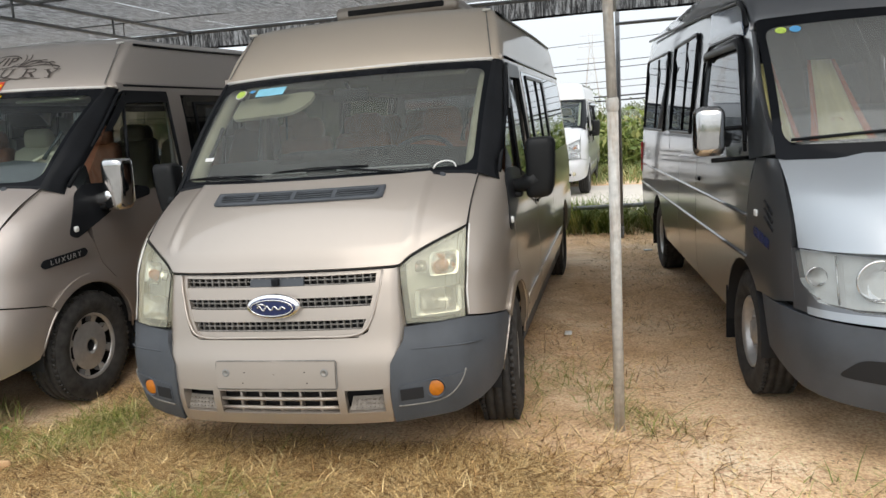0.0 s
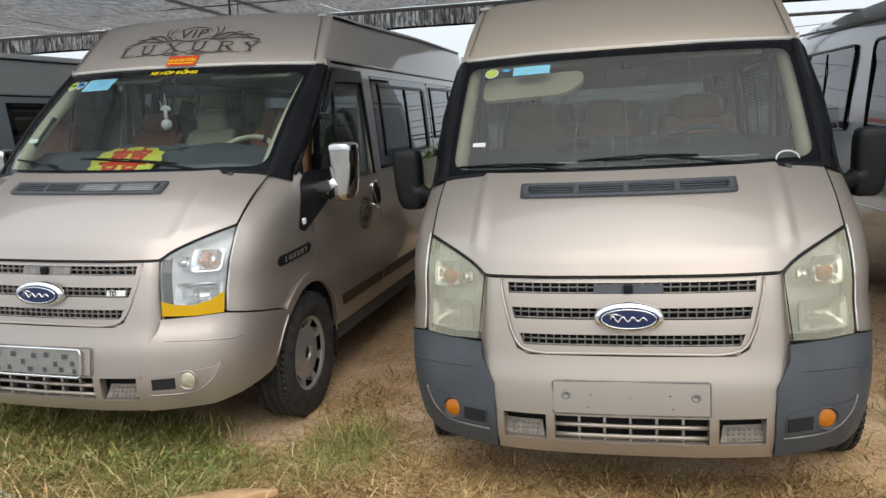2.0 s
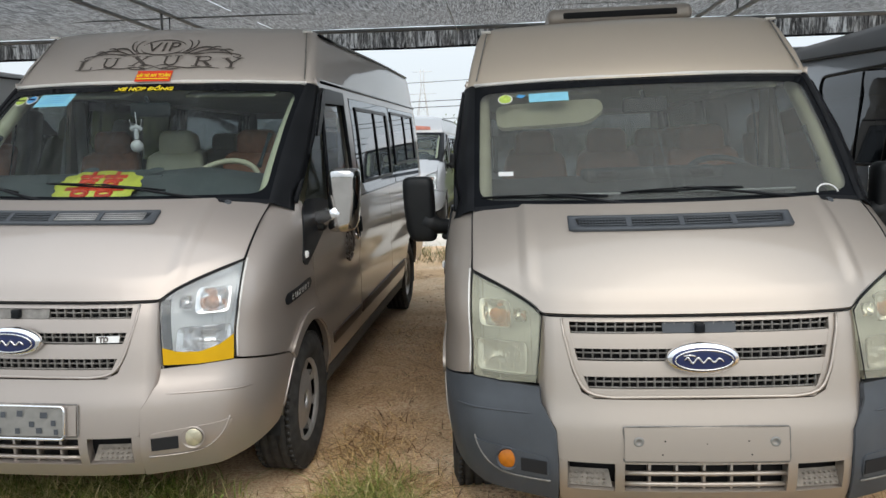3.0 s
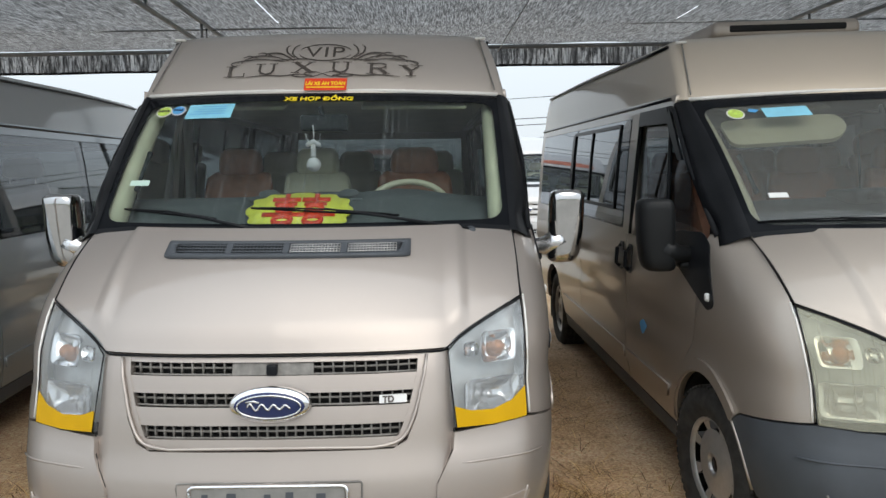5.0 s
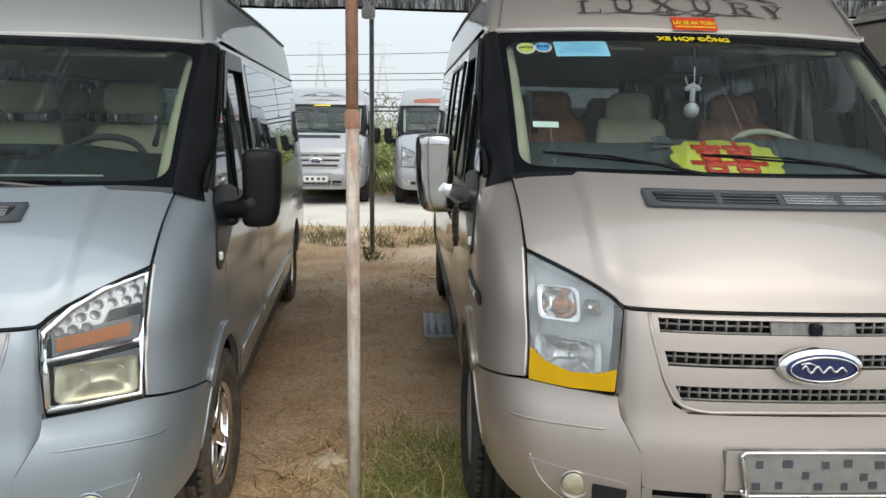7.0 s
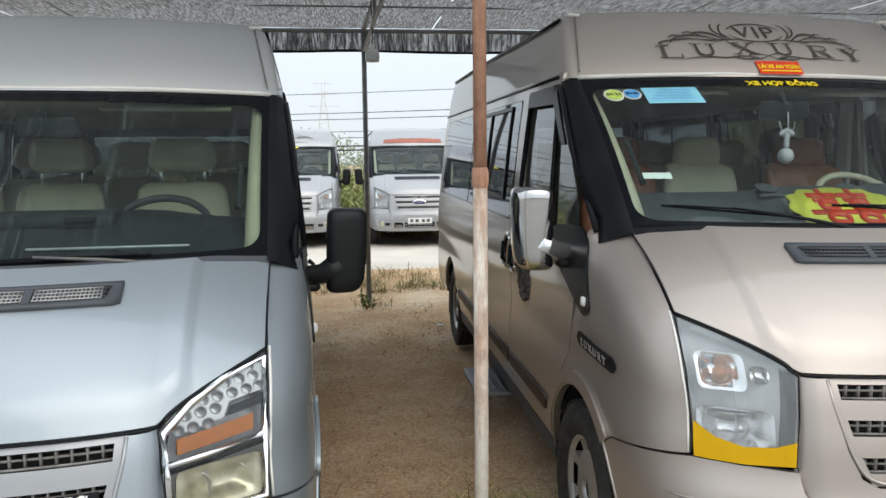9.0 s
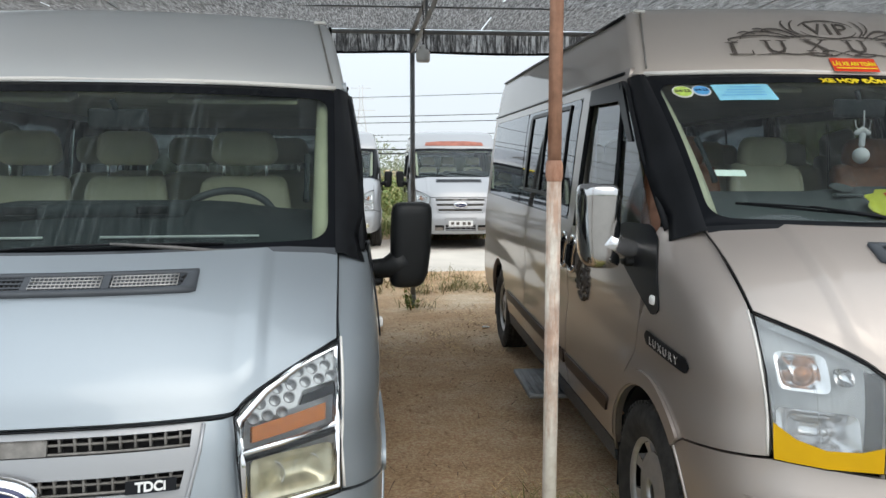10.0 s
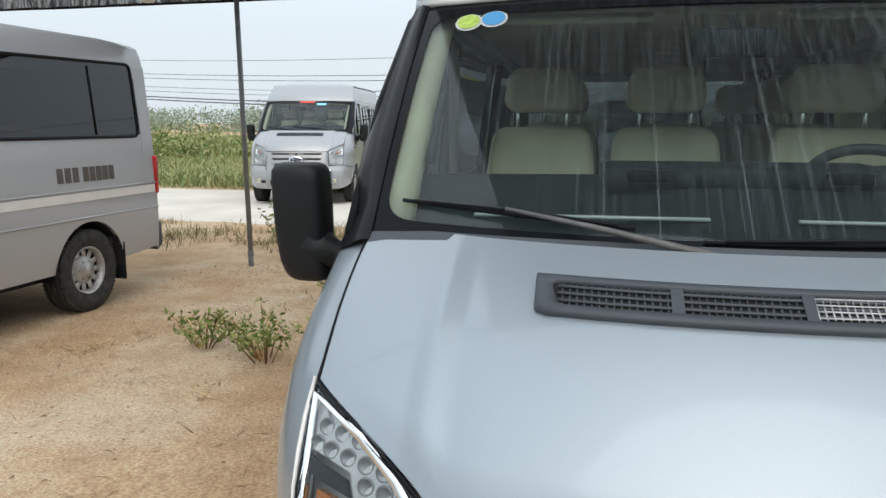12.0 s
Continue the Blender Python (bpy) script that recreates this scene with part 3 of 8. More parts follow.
def side_parts(sgn):
    """Name, polygon in (y, z) and role of each piece of a side."""
    return [
        ("front_door", DOOR_FRONT + [(2.215, 0.40), (2.215, 1.275), (1.5, 1.285)]),
        ("sill", [(1.40, 0.30), (4.27, 0.30), (4.27, 0.39), (1.40, 0.39)]),
        ("side_panel", [(2.23, 0.40), (3.50, 0.40), (3.50, 1.30), (2.23, 1.30)]),
        ("quarter_panel", [(3.51, 0.40)] + arch(HUB_R, 0.42, 174, 6, 18) + [(TAIL, 0.42), (TAIL, 1.30), (3.51, 1.30)]),
        ("upper_rail", [(1.60, 1.955), (TAIL, 1.955), (TAIL, 2.03), (1.585, 2.03)]),
        ("centre_pillar", [(2.135, 1.27), (2.33, 1.27), (2.33, 1.96), (2.135, 1.96)]),
        ("rear_pillar", [(5.46, 1.25), (TAIL, 1.25), (TAIL, 1.96), (5.46, 1.96)]),
    ]


def build_slide(sgn, y0, y1, z0, z1):
    """The rubber frame of a sliding pane: broad at its rear edge, thin elsewhere, with a bar where the panes overlap."""
    def go(bm):
        sd, ym = TR.side(sgn), lerp(y0, y1, 0.52)
        for q in ([(y1 - 0.075, z0), (y1, z0 + 0.03), (y1, z1 - 0.03), (y1 - 0.075, z1)], [(y0, z0), (y1 - 0.07, z0), (y1 - 0.07, z0 + 0.022), (y0, z0 + 0.022)], [(y0, z1 - 0.022), (y1 - 0.07, z1 - 0.022), (y1 - 0.07, z1), (y0, z1)],
                  [(y0, z0), (y0 + 0.02, z0), (y0 + 0.02, z1), (y0, z1)], [(ym, z0 + 0.02), (ym + 0.022, z0 + 0.02), (ym + 0.022, z1 - 0.02), (ym, z1 - 0.02)]):
            panel(bm, q, sd, 0.3, 0.1, 0.014, 0.012)
    return go


def build_handle_ring(sgn, y):
    sd = TR.side(sgn)
    return lambda bm: tube(bm, [sd(a, b) + Vector((sgn * 0.008, 0, 0)) for a, b in rounded([(y - 0.05, 1.045), (y + 0.05, 1.045), (y + 0.05, 1.225), (y - 0.05, 1.225)], 0.035) + [(y, 1.045)]], 0.011, 6)


def build_a_pillar(sgn):
    def go(bm):
        sd = TR.side(sgn)
        rows = []
        for v in np.linspace(-0.02, 1.0, 9):
            a = screen_map(sgn * 0.985, v)
            b = sd(lerp(0.915, 1.60, v), lerp(1.345, 1.985, v))
            mid = a.lerp(b, 0.45) + Vector((sgn * 0.004, -0.022, 0.008))
            rows.append([a + Vector((0, -0.006, 0.004)), a.lerp(mid, 0.5) + Vector((sgn * 0.002, -0.012, 0.006)), mid, mid.lerp(b, 0.55) + Vector((sgn * 0.003, -0.004, 0)), b + Vector((sgn * 0.004, 0, 0)), b + Vector((-sgn * 0.05, 0.02, 0))])
        vs = [[bm.verts.new(p) for p in r] for r in rows]
        for r, q in zip(vs, vs[1:]):
            for i in range(len(r) - 1):
                bm.faces.new((r[i], r[i + 1], q[i + 1], q[i]) if sgn > 0 else (r[i + 1], r[i], q[i], q[i + 1]))
    return go


def build_mirror_house(sgn):
    """A tall rounded housing, fuller above, drawn in towards the arm at its foot."""
    def go(bm):
        rings = []
        for k, s in ((0.0, 0.66), (0.025, 0.84), (0.07, 0.945), (0.16, 0.99), (0.4, 1.0), (0.65, 1.0), (0.86, 0.985), (0.94, 0.95), (0.98, 0.84), (1.0, 0.66)):
            w, dp = lerp(0.15, 0.162, smooth01(k / 0.6)) * s, lerp(0.125, 0.145, k) * s
            cx, cy = 1.148 + 0.010 * k - 0.012 * (1 - smooth01(k / 0.25)), 1.155 + 0.012 * (1 - k)
            ring = []
            for i in range(28):
                t = i * math.tau / 28
                ex, ey = math.copysign(abs(math.cos(t)) ** 0.45, math.cos(t)), math.copysign(abs(math.sin(t)) ** 0.6, math.sin(t))
                ring.append(bm.verts.new((sgn * (cx + ex * w / 2), cy + ey * dp / 2 + 0.022 * max(0.0, ex) ** 2, lerp(1.20, 1.53, k))))
            rings.append(ring)
        for q, r in zip(rings, rings[1:]):
            for i in range(28):
                bm.faces.new((q[i], q[(i + 1) % 28], r[(i + 1) % 28], r[i]))
        bm.faces.new(rings[0][::-1])
        bm.faces.new(rings[-1])
        bmesh.ops.recalc_face_normals(bm, faces=bm.faces)
    return go


def build_mirror_arm(sgn):
    def go(bm):
        tube(bm, [(0.95 * sgn, 1.175, 1.272), (1.0 * sgn, 1.165, 1.272), (1.05 * sgn, 1.155, 1.274), (1.09 * sgn, 1.15, 1.286), (1.13 * sgn, 1.15, 1.315)], [0.036, 0.036, 0.04, 0.052, 0.058], 16)
    return go


def build_arm_foot(sgn):
    return lambda bm: box(bm, (0.11, 0.08, 0.04), (sgn * 0.99, 1.19, 1.222), 0.018, 3)


def build_tyre(bm):
    r, w = WHEEL_R, 0.215
    prof = [(-w / 2 + 0.02, r * 0.60), (-w / 2, r * 0.70), (-w / 2 - 0.006, r * 0.82), (-w / 2 + 0.012, r * 0.95), (-w / 2 + 0.03, r)]
    for k in range(4):
        x = lerp(-0.07, 0.07, k / 3)
        prof += [(x - 0.008, r), (x - 0.005, r - 0.009), (x + 0.005, r - 0.009), (x + 0.008, r)]
    prof += [(-x, q) for x, q in prof[4::-1]]
    lathe(bm, prof, 48)
    for k in range(60):
        t = k * math.tau / 60
        for s in (-1, 1):
            box(bm, (0.022, 0.022, 0.010), (0, 0, 0), 0, m=Matrix.Rotation(t + s * 0.02, 4, "X") @ Matrix.Translation((s * (w / 2 - 0.026), 0, r - 0.0055)))


def build_steel_rim(bm):
    """A pressed wheel trim: dished disc with eight windows round the rim."""
    R = 0.215
    prof = [(0.06, R), (0.085, R), (0.09, R * 0.96), (0.07, R * 0.9)]
    lathe(bm, prof, 48)
    inner = [(0.062, 0.155), (0.073, 0.12), (0.07, 0.075), (0.078, 0.06), (0.078, 0.042), (0.055, 0.04)]
    lathe(bm, inner, 48)
    for k in range(8):
        t0 = k * math.tau / 8
        pts = []
        for da, rr, x in ((-0.26, R * 0.9, 0.07), (0.26, R * 0.9, 0.07), (0.2, 0.155, 0.062), (-0.2, 0.155, 0.062)):
            pts.append(bm.verts.new((x, rr * math.cos(t0 + da * 0.55 + 0.39), rr * math.sin(t0 + da * 0.55 + 0.39))))
        bm.faces.new(pts)
        for da in (-0.145, 0.145):
            a, b = [(0.07, R * 0.9), (0.062, 0.155)]
            th = t0 + da + 0.39
            q = [bm.verts.new((x, rr * math.cos(th), rr * math.sin(th))) for x, rr in (a, b, (b[0] - 0.04, b[1]), (a[0] - 0.04, a[1]))]
            bm.faces.new(q)
    bmesh.ops.recalc_face_normals(bm, faces=bm.faces)


def build_alloy_rim(bm):
    R = 0.215
    lathe(bm, [(-0.02, R * 0.93), (0.06, R * 0.95), (0.085, R), (0.09, R * 0.97), (0.075, R * 0.9)], 48)
    lathe(bm, [(0.07, 0.001), (0.075, 0.03), (0.06, 0.06), (0.02, 0.065)], 30)
    for k in range(5):
        m = Matrix.Rotation(k * math.tau / 5, 4, "X")
        box(bm, (0.03, 0.055, 0.17), (0.055, 0, 0.125), 0.012, 2, m)
    bmesh.ops.recalc_face_normals(bm, faces=bm.faces)


def build_hub_back(bm):
    lathe(bm, [(0.0, 0.001), (0.0, 0.215), (-0.1, 0.215), (-0.1, 0.001)], 32)


def build_vent(bm):
    inner = rounded([(-0.488, 0.786), (0.488, 0.786), (0.472, 0.685), (-0.472, 0.685)], 0.02)
    ring_panel(bm, 0.52, 0.65, 0.812, inner, bonnet_map, 0.012, 0.012)
    bm.verts.ensure_lookup_table()
    for u in (-0.24, 0.0, 0.24):
        panel(bm, [(u - 0.012, 0.675), (u + 0.012, 0.675), (u + 0.012, 0.80), (u - 0.012, 0.80)], bonnet_map, 0.05, 0.05, 0.008, 0.011)
    for k in range(3):
        v = lerp(0.708, 0.768, k / 2)
        tube(bm, [bonnet_map(u, v) + Vector((0, -0.004, 0.006)) for u in np.linspace(-0.475, 0.475, 12)], 0.0035, 4)


def build_vent_teeth(bm):
    for k in range(64):
        u = lerp(-0.465, 0.465, k / 63)
        a, b = bonnet_map(u, 0.688), bonnet_map(u, 0.785)
        tube(bm, [a + Vector((0, -0.002, 0.004)), b + Vector((0, -0.002, 0.004))], 0.0025, 4)


def build_vent_mesh(u0, u1):
    def go(bm):
        for u in np.linspace(u0, u1, 17):
            tube(bm, [bonnet_map(u, v) + Vector((0, -0.006, 0.008)) for v in (0.692, 0.78)], 0.0017, 4)
        for v in np.linspace(0.70, 0.775, 4):
            tube(bm, [bonnet_map(u, v) + Vector((0, -0.006, 0.008)) for u in np.linspace(u0, u1, 6)], 0.0022, 4)
    return go


def build_vent_back(bm):
    panel(bm, [(-0.49, 0.67), (0.49, 0.67), (0.49, 0.795), (-0.49, 0.795)], bonnet_map, 0.1, 0.05, 0.0, 0.003)


def on_screen(u, v, up=0.0):
    h = 0.01
    nrm = (screen_map(u + h, v) - screen_map(u - h, v)).cross(screen_map(u, v + h) - screen_map(u, v - h)).normalized()
    return screen_map(u, v) + nrm * (up if nrm.y < 0 else -up)


def build_wiper_arm(a, b):
    return lambda bm: tube(bm, [on_screen(*a, 0.015), on_screen(lerp(a[0], b[0], 0.6), lerp(a[1], b[1], 0.6), 0.032), on_screen(*b, 0.026)], [0.010, 0.0065, 0.0045], 6)


def build_spindle(p):
    """The round cap over a wiper's spindle."""
    def go(bm):
        c = on_screen(*p, 0.012)
        nrm = (on_screen(*p, 0.03) - c).normalized()
        u = nrm.cross(Vector((1, 0, 0))).normalized()
        w = nrm.cross(u)
        rings = [[bm.verts.new(c + (u * math.cos(t) + w * math.sin(t)) * r + nrm * h) for t in (k * math.tau / 12 for k in range(12))] for r, h in ((0.02, -0.012), (0.02, 0.004), (0.013, 0.012))]
        for q, r in zip(rings, rings[1:]):
            for k in range(12):
                bm.faces.new((q[k], q[(k + 1) % 12], r[(k + 1) % 12], r[k]))
        bm.faces.new(rings[-1])
    return go


def build_wiper_blade(a, b):
    def go(bm):
        tube(bm, [on_screen(lerp(a[0], b[0], t), lerp(a[1], b[1], t), 0.008) for t in np.linspace(0, 1, 7)], 0.005, 6)
        tube(bm, [on_screen(lerp(a[0], b[0], t), lerp(a[1], b[1], t), 0.010 + 0.012 * math.sin(math.pi * t)) for t in np.linspace(0.06, 0.94, 9)], 0.004, 6)
    return go


def build_seat_back(bm):
    box(bm, (0.46, 0.13, 0.62), (0, 0.06, 0.33), 0.06, 3)
    for v in bm.verts:
        v.co.x *= lerp(1.04, 0.78, smooth01(v.co.z / 0.64))
        v.co.y += 0.22 * v.co.z
        if abs(v.co.x) > 0.16:
            v.co.y -= 0.035


def build_seat_cushion(bm):
    box(bm, (0.47, 0.46, 0.16), (0, -0.16, -0.02), 0.06, 3)


def build_headrest(bm):
    box(bm, (0.275, 0.115, 0.15), (0, 0.2, 0.762), 0.05, 5)
    for v in bm.verts:
        v.co.x *= lerp(1.0, 0.82, smooth01((v.co.z - 0.72) / 0.2))


def build_posts(bm):
    for c in (-0.07, 0.07):
        tube(bm, [(c * 1.25, 0.19, 0.58), (c * 1.25, 0.19, 0.74)], 0.007, 8)


def build_dash(bm):
    prof = [(0.66, 1.24), (0.69, 1.36), (0.80, 1.41), (1.0, 1.475), (1.16, 1.51), (1.22, 1.495), (1.26, 1.38), (1.29, 1.1), (1.30, 0.7), (0.9, 0.6)]
    xs = np.linspace(-0.86, 0.86, 19)
    rows = []
    for x in xs:
        u = x / 0.86
        k = 0.035 * math.exp(-((x - 0.40) / 0.2) ** 2) + 0.02 * math.exp(-((x + 0.02) / 0.2) ** 4)
        rows.append([bm.verts.new((x, y + 0.24 * u * u * (1.3 - y) / 0.6 if y < 1.3 else y, z + (k if z > 1.4 and y > 0.9 else 0) - 0.01 * u * u)) for y, z in prof])
    for r, q in zip(rows, rows[1:]):
        for i in range(len(prof) - 1):
            bm.faces.new((r[i], q[i], q[i + 1], r[i + 1]))
    bm.faces.new(rows[0])
    bm.faces.new(rows[-1][::-1])
    bmesh.ops.recalc_face_normals(bm, faces=bm.faces)
    box(bm, (0.5, 0.03, 0.012), (-0.02, 1.03, 1.50), 0.004)
    for c in (-0.2, 0.16):
        bmesh.ops.create_circle(bm, cap_ends=True, radius=0.045, segments=18, matrix=Matrix.Translation((c, 1.10, 1.528)) @ Matrix.Rotation(radians(20), 4, "X"))


def build_wheel_ring(bm):
    n, k = 36, 8
    rings = []
    for i in range(n):
        t = i * math.tau / n
        c = Vector((0.195 * math.cos(t), 0, 0.195 * math.sin(t)))
        rings.append([bm.verts.new(c + (c.normalized() * math.cos(a) + Vector((0, 1, 0)) * math.sin(a)) * 0.016) for a in (j * math.tau / k for j in range(k))])
    for i in range(n):
        q, w = rings[i], rings[(i + 1) % n]
        for j in range(k):
            bm.faces.new((q[j], q[(j + 1) % k], w[(j + 1) % k], w[j]))
    for a in (200, 340, 270):
        t = radians(a)
        tube(bm, [(0, 0.02, 0), (0.19 * math.cos(t), 0, 0.19 * math.sin(t))], 0.014, 6)
    box(bm, (0.12, 0.05, 0.10), (0, 0.02, -0.01), 0.03, 3)


def van(name, label, m, body, detail, group="vans parked under the shade net"):
    """A van of the main type. detail: materials and marks of this one."""
    v = thing(name, label, "van", m, group)
    d = dict(corner=body, mirror=MIRROR_BLACK, lens=LENS, screen=SCREEN, fog=LAMP_WARM, seat=CREAM, patch=None, dash=DASH, wheel=PLASTIC, rim="steel", tyre=RUBBER, film=False, steer=0, near=True, glass=SIDE_GLASS, new_face=False, flush=False, slides=(),
             wipers=(((-0.853, 0.125), (-0.363, 0.075), (-0.062, -0.02)), ((-0.21, 0.135), (0.461, 0.085), (0.79, -0.02))))
    d.update(detail)
    near = d["near"]
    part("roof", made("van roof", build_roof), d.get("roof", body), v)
    part("roof_lip", made("van roof lip", lambda bm: tube(bm, [screen_map(u, 1.012) + Vector((0, -0.008, 0.004)) for u in np.linspace(-0.99, 0.99, 24)], 0.011, 6)), LIP if near else body, v, "pale edge over the windscreen")
    bon = part("bonnet", made("van bonnet", lambda bm: panel(bm, [(-0.992, 0.012), (0.992, 0.012), (0.99, 0.985), (-0.99, 0.985)], bonnet_map, 0.02, 0.05, 0.03)), body, v)
    if near:
        part("shut_line", made("van bonnet seam", lambda bm: [tube(bm, [bonnet_map(q * 0.994, t) + Vector((q * 0.002, 0, 0)) for t in np.linspace(0.0, 0.97, 14)], 0.0028, 5) for q in (-1, 1)] + [tube(bm, [bonnet_map(u, -0.004) for u in np.linspace(-0.994, 0.994, 60)], 0.0028, 5)]), BLACK, bon, "dark gap round the bonnet")
    vent = part("bonnet_vent", made("van vent", build_vent), PLASTIC, v, "dark grey plastic air intake")
    if near:
        part("louvre", made("van vent teeth", build_vent_teeth), PLASTIC, vent)
    for lo, hi in d.get("mesh", ()):
        part("vent_mesh", made(f"van vent mesh{lo}", build_vent_mesh(lo, hi)), RIM, vent, "pale wire mesh")
    # flat dark sheet over the bonnet replaces the vent's shaded depth
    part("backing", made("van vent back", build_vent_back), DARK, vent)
    fas = part("front_fascia", made("van fascia", build_fascia), body, v)
    for sgn in (-1, 1):
        k = f"{sgn}"
        cor = part("bumper_corner", made("van corner" + k, build_corner(sgn)), d["corner"], v, "weathered dark grey plastic" if d["corner"] is PLASTIC else "")
        part("crease", made("van crease" + k, build_bumper_crease(sgn)), d["corner"], cor)
        fog_m = lamp_spot(sgn, 0.735, 0.468, 0.0)
        part("corner_seam", made("van corner seam" + k, lambda bm: tube(bm, [TR.at(sgn * TR.s_at_x(a), b) + Vector((0, -0.002 if b < 0.7 else 0.012, 0)) for a, b in ((0.603, 0.762), (0.602, 0.705), (0.575, 0.655), (0.547, 0.605), (0.543, 0.53), (0.539, 0.46), (0.538, 0.345))], 0.0026, 5)), DARK, cor, "dark joint in the bumper")
        part("fog_bezel", made("van fog bezel" + k, lambda bm: panel(bm, rounded([(sgn * TR.s_at_x(a), b) for a, b in ((0.57, 0.415), (0.74, 0.412), (0.82, 0.44), (0.872, 0.525), (0.81, 0.515), (0.57, 0.50))], 0.025), TR.at, 0.05, 0.05, 0.01, 0.016)), d["corner"], cor)
        # flat dark sheet stands in for the shaded slot
        part("fog_slot", made("van fog slot" + k, lambda bm: panel(bm, [(sgn * TR.s_at_x(a), b) for a, b in ((0.575, 0.432), (0.672, 0.432), (0.672, 0.482), (0.575, 0.482))], TR.at, 0.05, 0.05, 0.004, 0.021)), DARK, cor)
        part("fog_groove", made("van fog groove" + k, lambda bm: tube(bm, [TR.at(sgn * TR.s_at_x(a), b) + Vector((0, -0.017, 0)) for a, b in curve_table([(0.865, 0.535), (0.845, 0.475), (0.80, 0.425), (0.73, 0.402), (0.57, 0.402)], 24)], 0.004, 6)), MESH_GREY if d["corner"] is PLASTIC else d["corner"], cor)
        fog = part("fog_lamp", made("van fog ring", build_bowl(0.043, 0.03)), d["corner"] if near else REFLECT, cor, "", Matrix.Translation((0, -0.026, 0)) @ fog_m)
        part("fog_lens", made("van fog lens", lambda bm: lathe(bm, [(0.004, 0.001), (0.002, 0.025), (-0.004, 0.037)], 24)), d["fog"], fog, "amber lens" if d["fog"] is AMBER else "")
        lamp = part("headlight", made("van lamp back" + k, build_lamp_back(sgn)), LAMP_BACK, v, "yellowed headlight" if d["lens"] is LENS_OLD else "clear headlight")
        part("lens", made("van lens" + k, build_lens(sgn)), d["lens"], lamp).visible_shadow = False
        if not d["new_face"]:
            part("main_reflector", made("van bowl" + k, build_dish(sgn, 0.645, 0.845, 0.785, 0.905, 0.05)), REFLECT, lamp)
            part("bulb", made("van bulb", build_bulb(0.018)), REFLECT, lamp, "", lamp_spot(sgn, 0.735, 0.85, 0.045))
            part("indicator_housing", made("van bowl2" + k, build_dish(sgn, 0.705, 0.832, 0.955, 1.06, 0.035)), CHROME, lamp)
            part("indicator", made("van amber bulb", build_bulb(0.026)), AMBER_DIM if d["film"] else AMBER, lamp, "amber indicator bulb", lamp_spot(sgn, 0.772, 1.008, 0.035))
            part("side_lamp", made("van side lamp" + k, build_dish(sgn, 0.645, 0.695, 0.98, 1.03, 0.02)), CHROME, lamp)
        else:
            new_lamp(lamp, sgn)
        if near:
            part("lamp_seal", made("van lamp seal" + k, lambda bm: tube(bm, [TR.at(q[0], q[1]) + Vector((0, -0.001, 0)) for q in lamp_poly(sgn, 0.003) + lamp_poly(sgn, 0.003)[:1]], 0.0026, 5)), BLACK, lamp, "black seal round the headlight")
            part("bright_edge", made("van lamp edge" + k, lambda bm: tube(bm, [TR.at(sgn * TR.s_at_x(0.8745), z) for z in np.linspace(0.772, 1.165, 8)], 0.0045, 5)), LIP, lamp, "pale edge beside the lens")
        if d["film"]:
            part("film", made("van film" + k, lambda bm: panel(bm, [(sgn * TR.s_at_x(a), b) for a, b in ((0.613, 0.766), (0.74, 0.759), (0.861, 0.764), (0.863, 0.865), (0.81, 0.828), (0.74, 0.808), (0.66, 0.815), (0.606, 0.835))], TR.at, 0.05, 0.05, 0.002, 0.003)), YELLOW, lamp, "translucent yellow film")
        part("front_wing", made("van fender" + k, build_fender(sgn)), body, v)
        if near:
            part("arch_flare", made("van flare" + k, lambda bm: panel(bm, [(sgn * TR.s_at_y(y, z), z) for y, z in arch(HUB_F, 0.415, 12, 134, 20) + arch(HUB_F, 0.468, 134, 14, 20)], TR.at, 0.06, 0.05, 0.012, 0.013)), body, v)
        pil = part("windscreen_pillar", made("van a pillar" + k, build_a_pillar(sgn)), BLACK, v, "black pillar cover")
        door = None
        for nm, poly in side_parts(sgn):
            mat = body if nm != "sill" else PLASTIC
            o = part(nm if not (nm == "side_panel" and sgn < 0) else "sliding_door", made("van " + nm + k, build_side(sgn, poly)), mat, v)
            if nm == "front_door":
                door = o
        part("door_frame", made("van door frame" + k, lambda bm: tube(bm, [TR.side(sgn)(y, z) + Vector((sgn * 0.002, 0, 0)) for y, z in ((0.955, 1.37), (1.29, 1.69), (1.57, 1.945), (1.63, 1.965), (2.10, 1.965), (2.135, 1.94), (2.14, 1.6), (2.15, 1.28))], 0.014, 6)), BLACK if near else body, door)
        part("window", made("van door glass" + k, build_side(sgn, [(0.99, 1.285), (2.14, 1.275), (2.14, 1.95), (1.60, 1.95)], 0.2, 0.004, -0.012)), DOOR_GLASS, door).visible_shadow = False
        if near:
            part("rain_visor", made("van rain visor" + k, lambda bm: [panel(bm, q, TR.side(sgn), 0.1, 0.05, 0.012, 0.018) for q in ([(1.60, 1.885), (2.13, 1.895), (2.13, 1.972), (1.66, 1.972)], [(1.34, 1.70), (1.40, 1.70), (1.64, 1.90), (1.63, 1.972)])]), BLACK, door, "smoked rain visor")
        part("divider", made("van door divider" + k, lambda bm: tube(bm, [TR.side(sgn)(1.50, 1.30), TR.side(sgn)(1.62, 1.93)], 0.012, 6)), BLACK, door)
        part("mirror_panel", made("van mirror panel" + k, build_side(sgn, rounded([(0.84, 1.085), (0.90, 1.055), (1.30, 1.20), (1.70, 1.245), (1.70, 1.30), (1.30, 1.37), (1.05, 1.38), (0.96, 1.33)], 0.03), 0.08, 0.01, 0.006)), BLACK, door, "black corner panel")
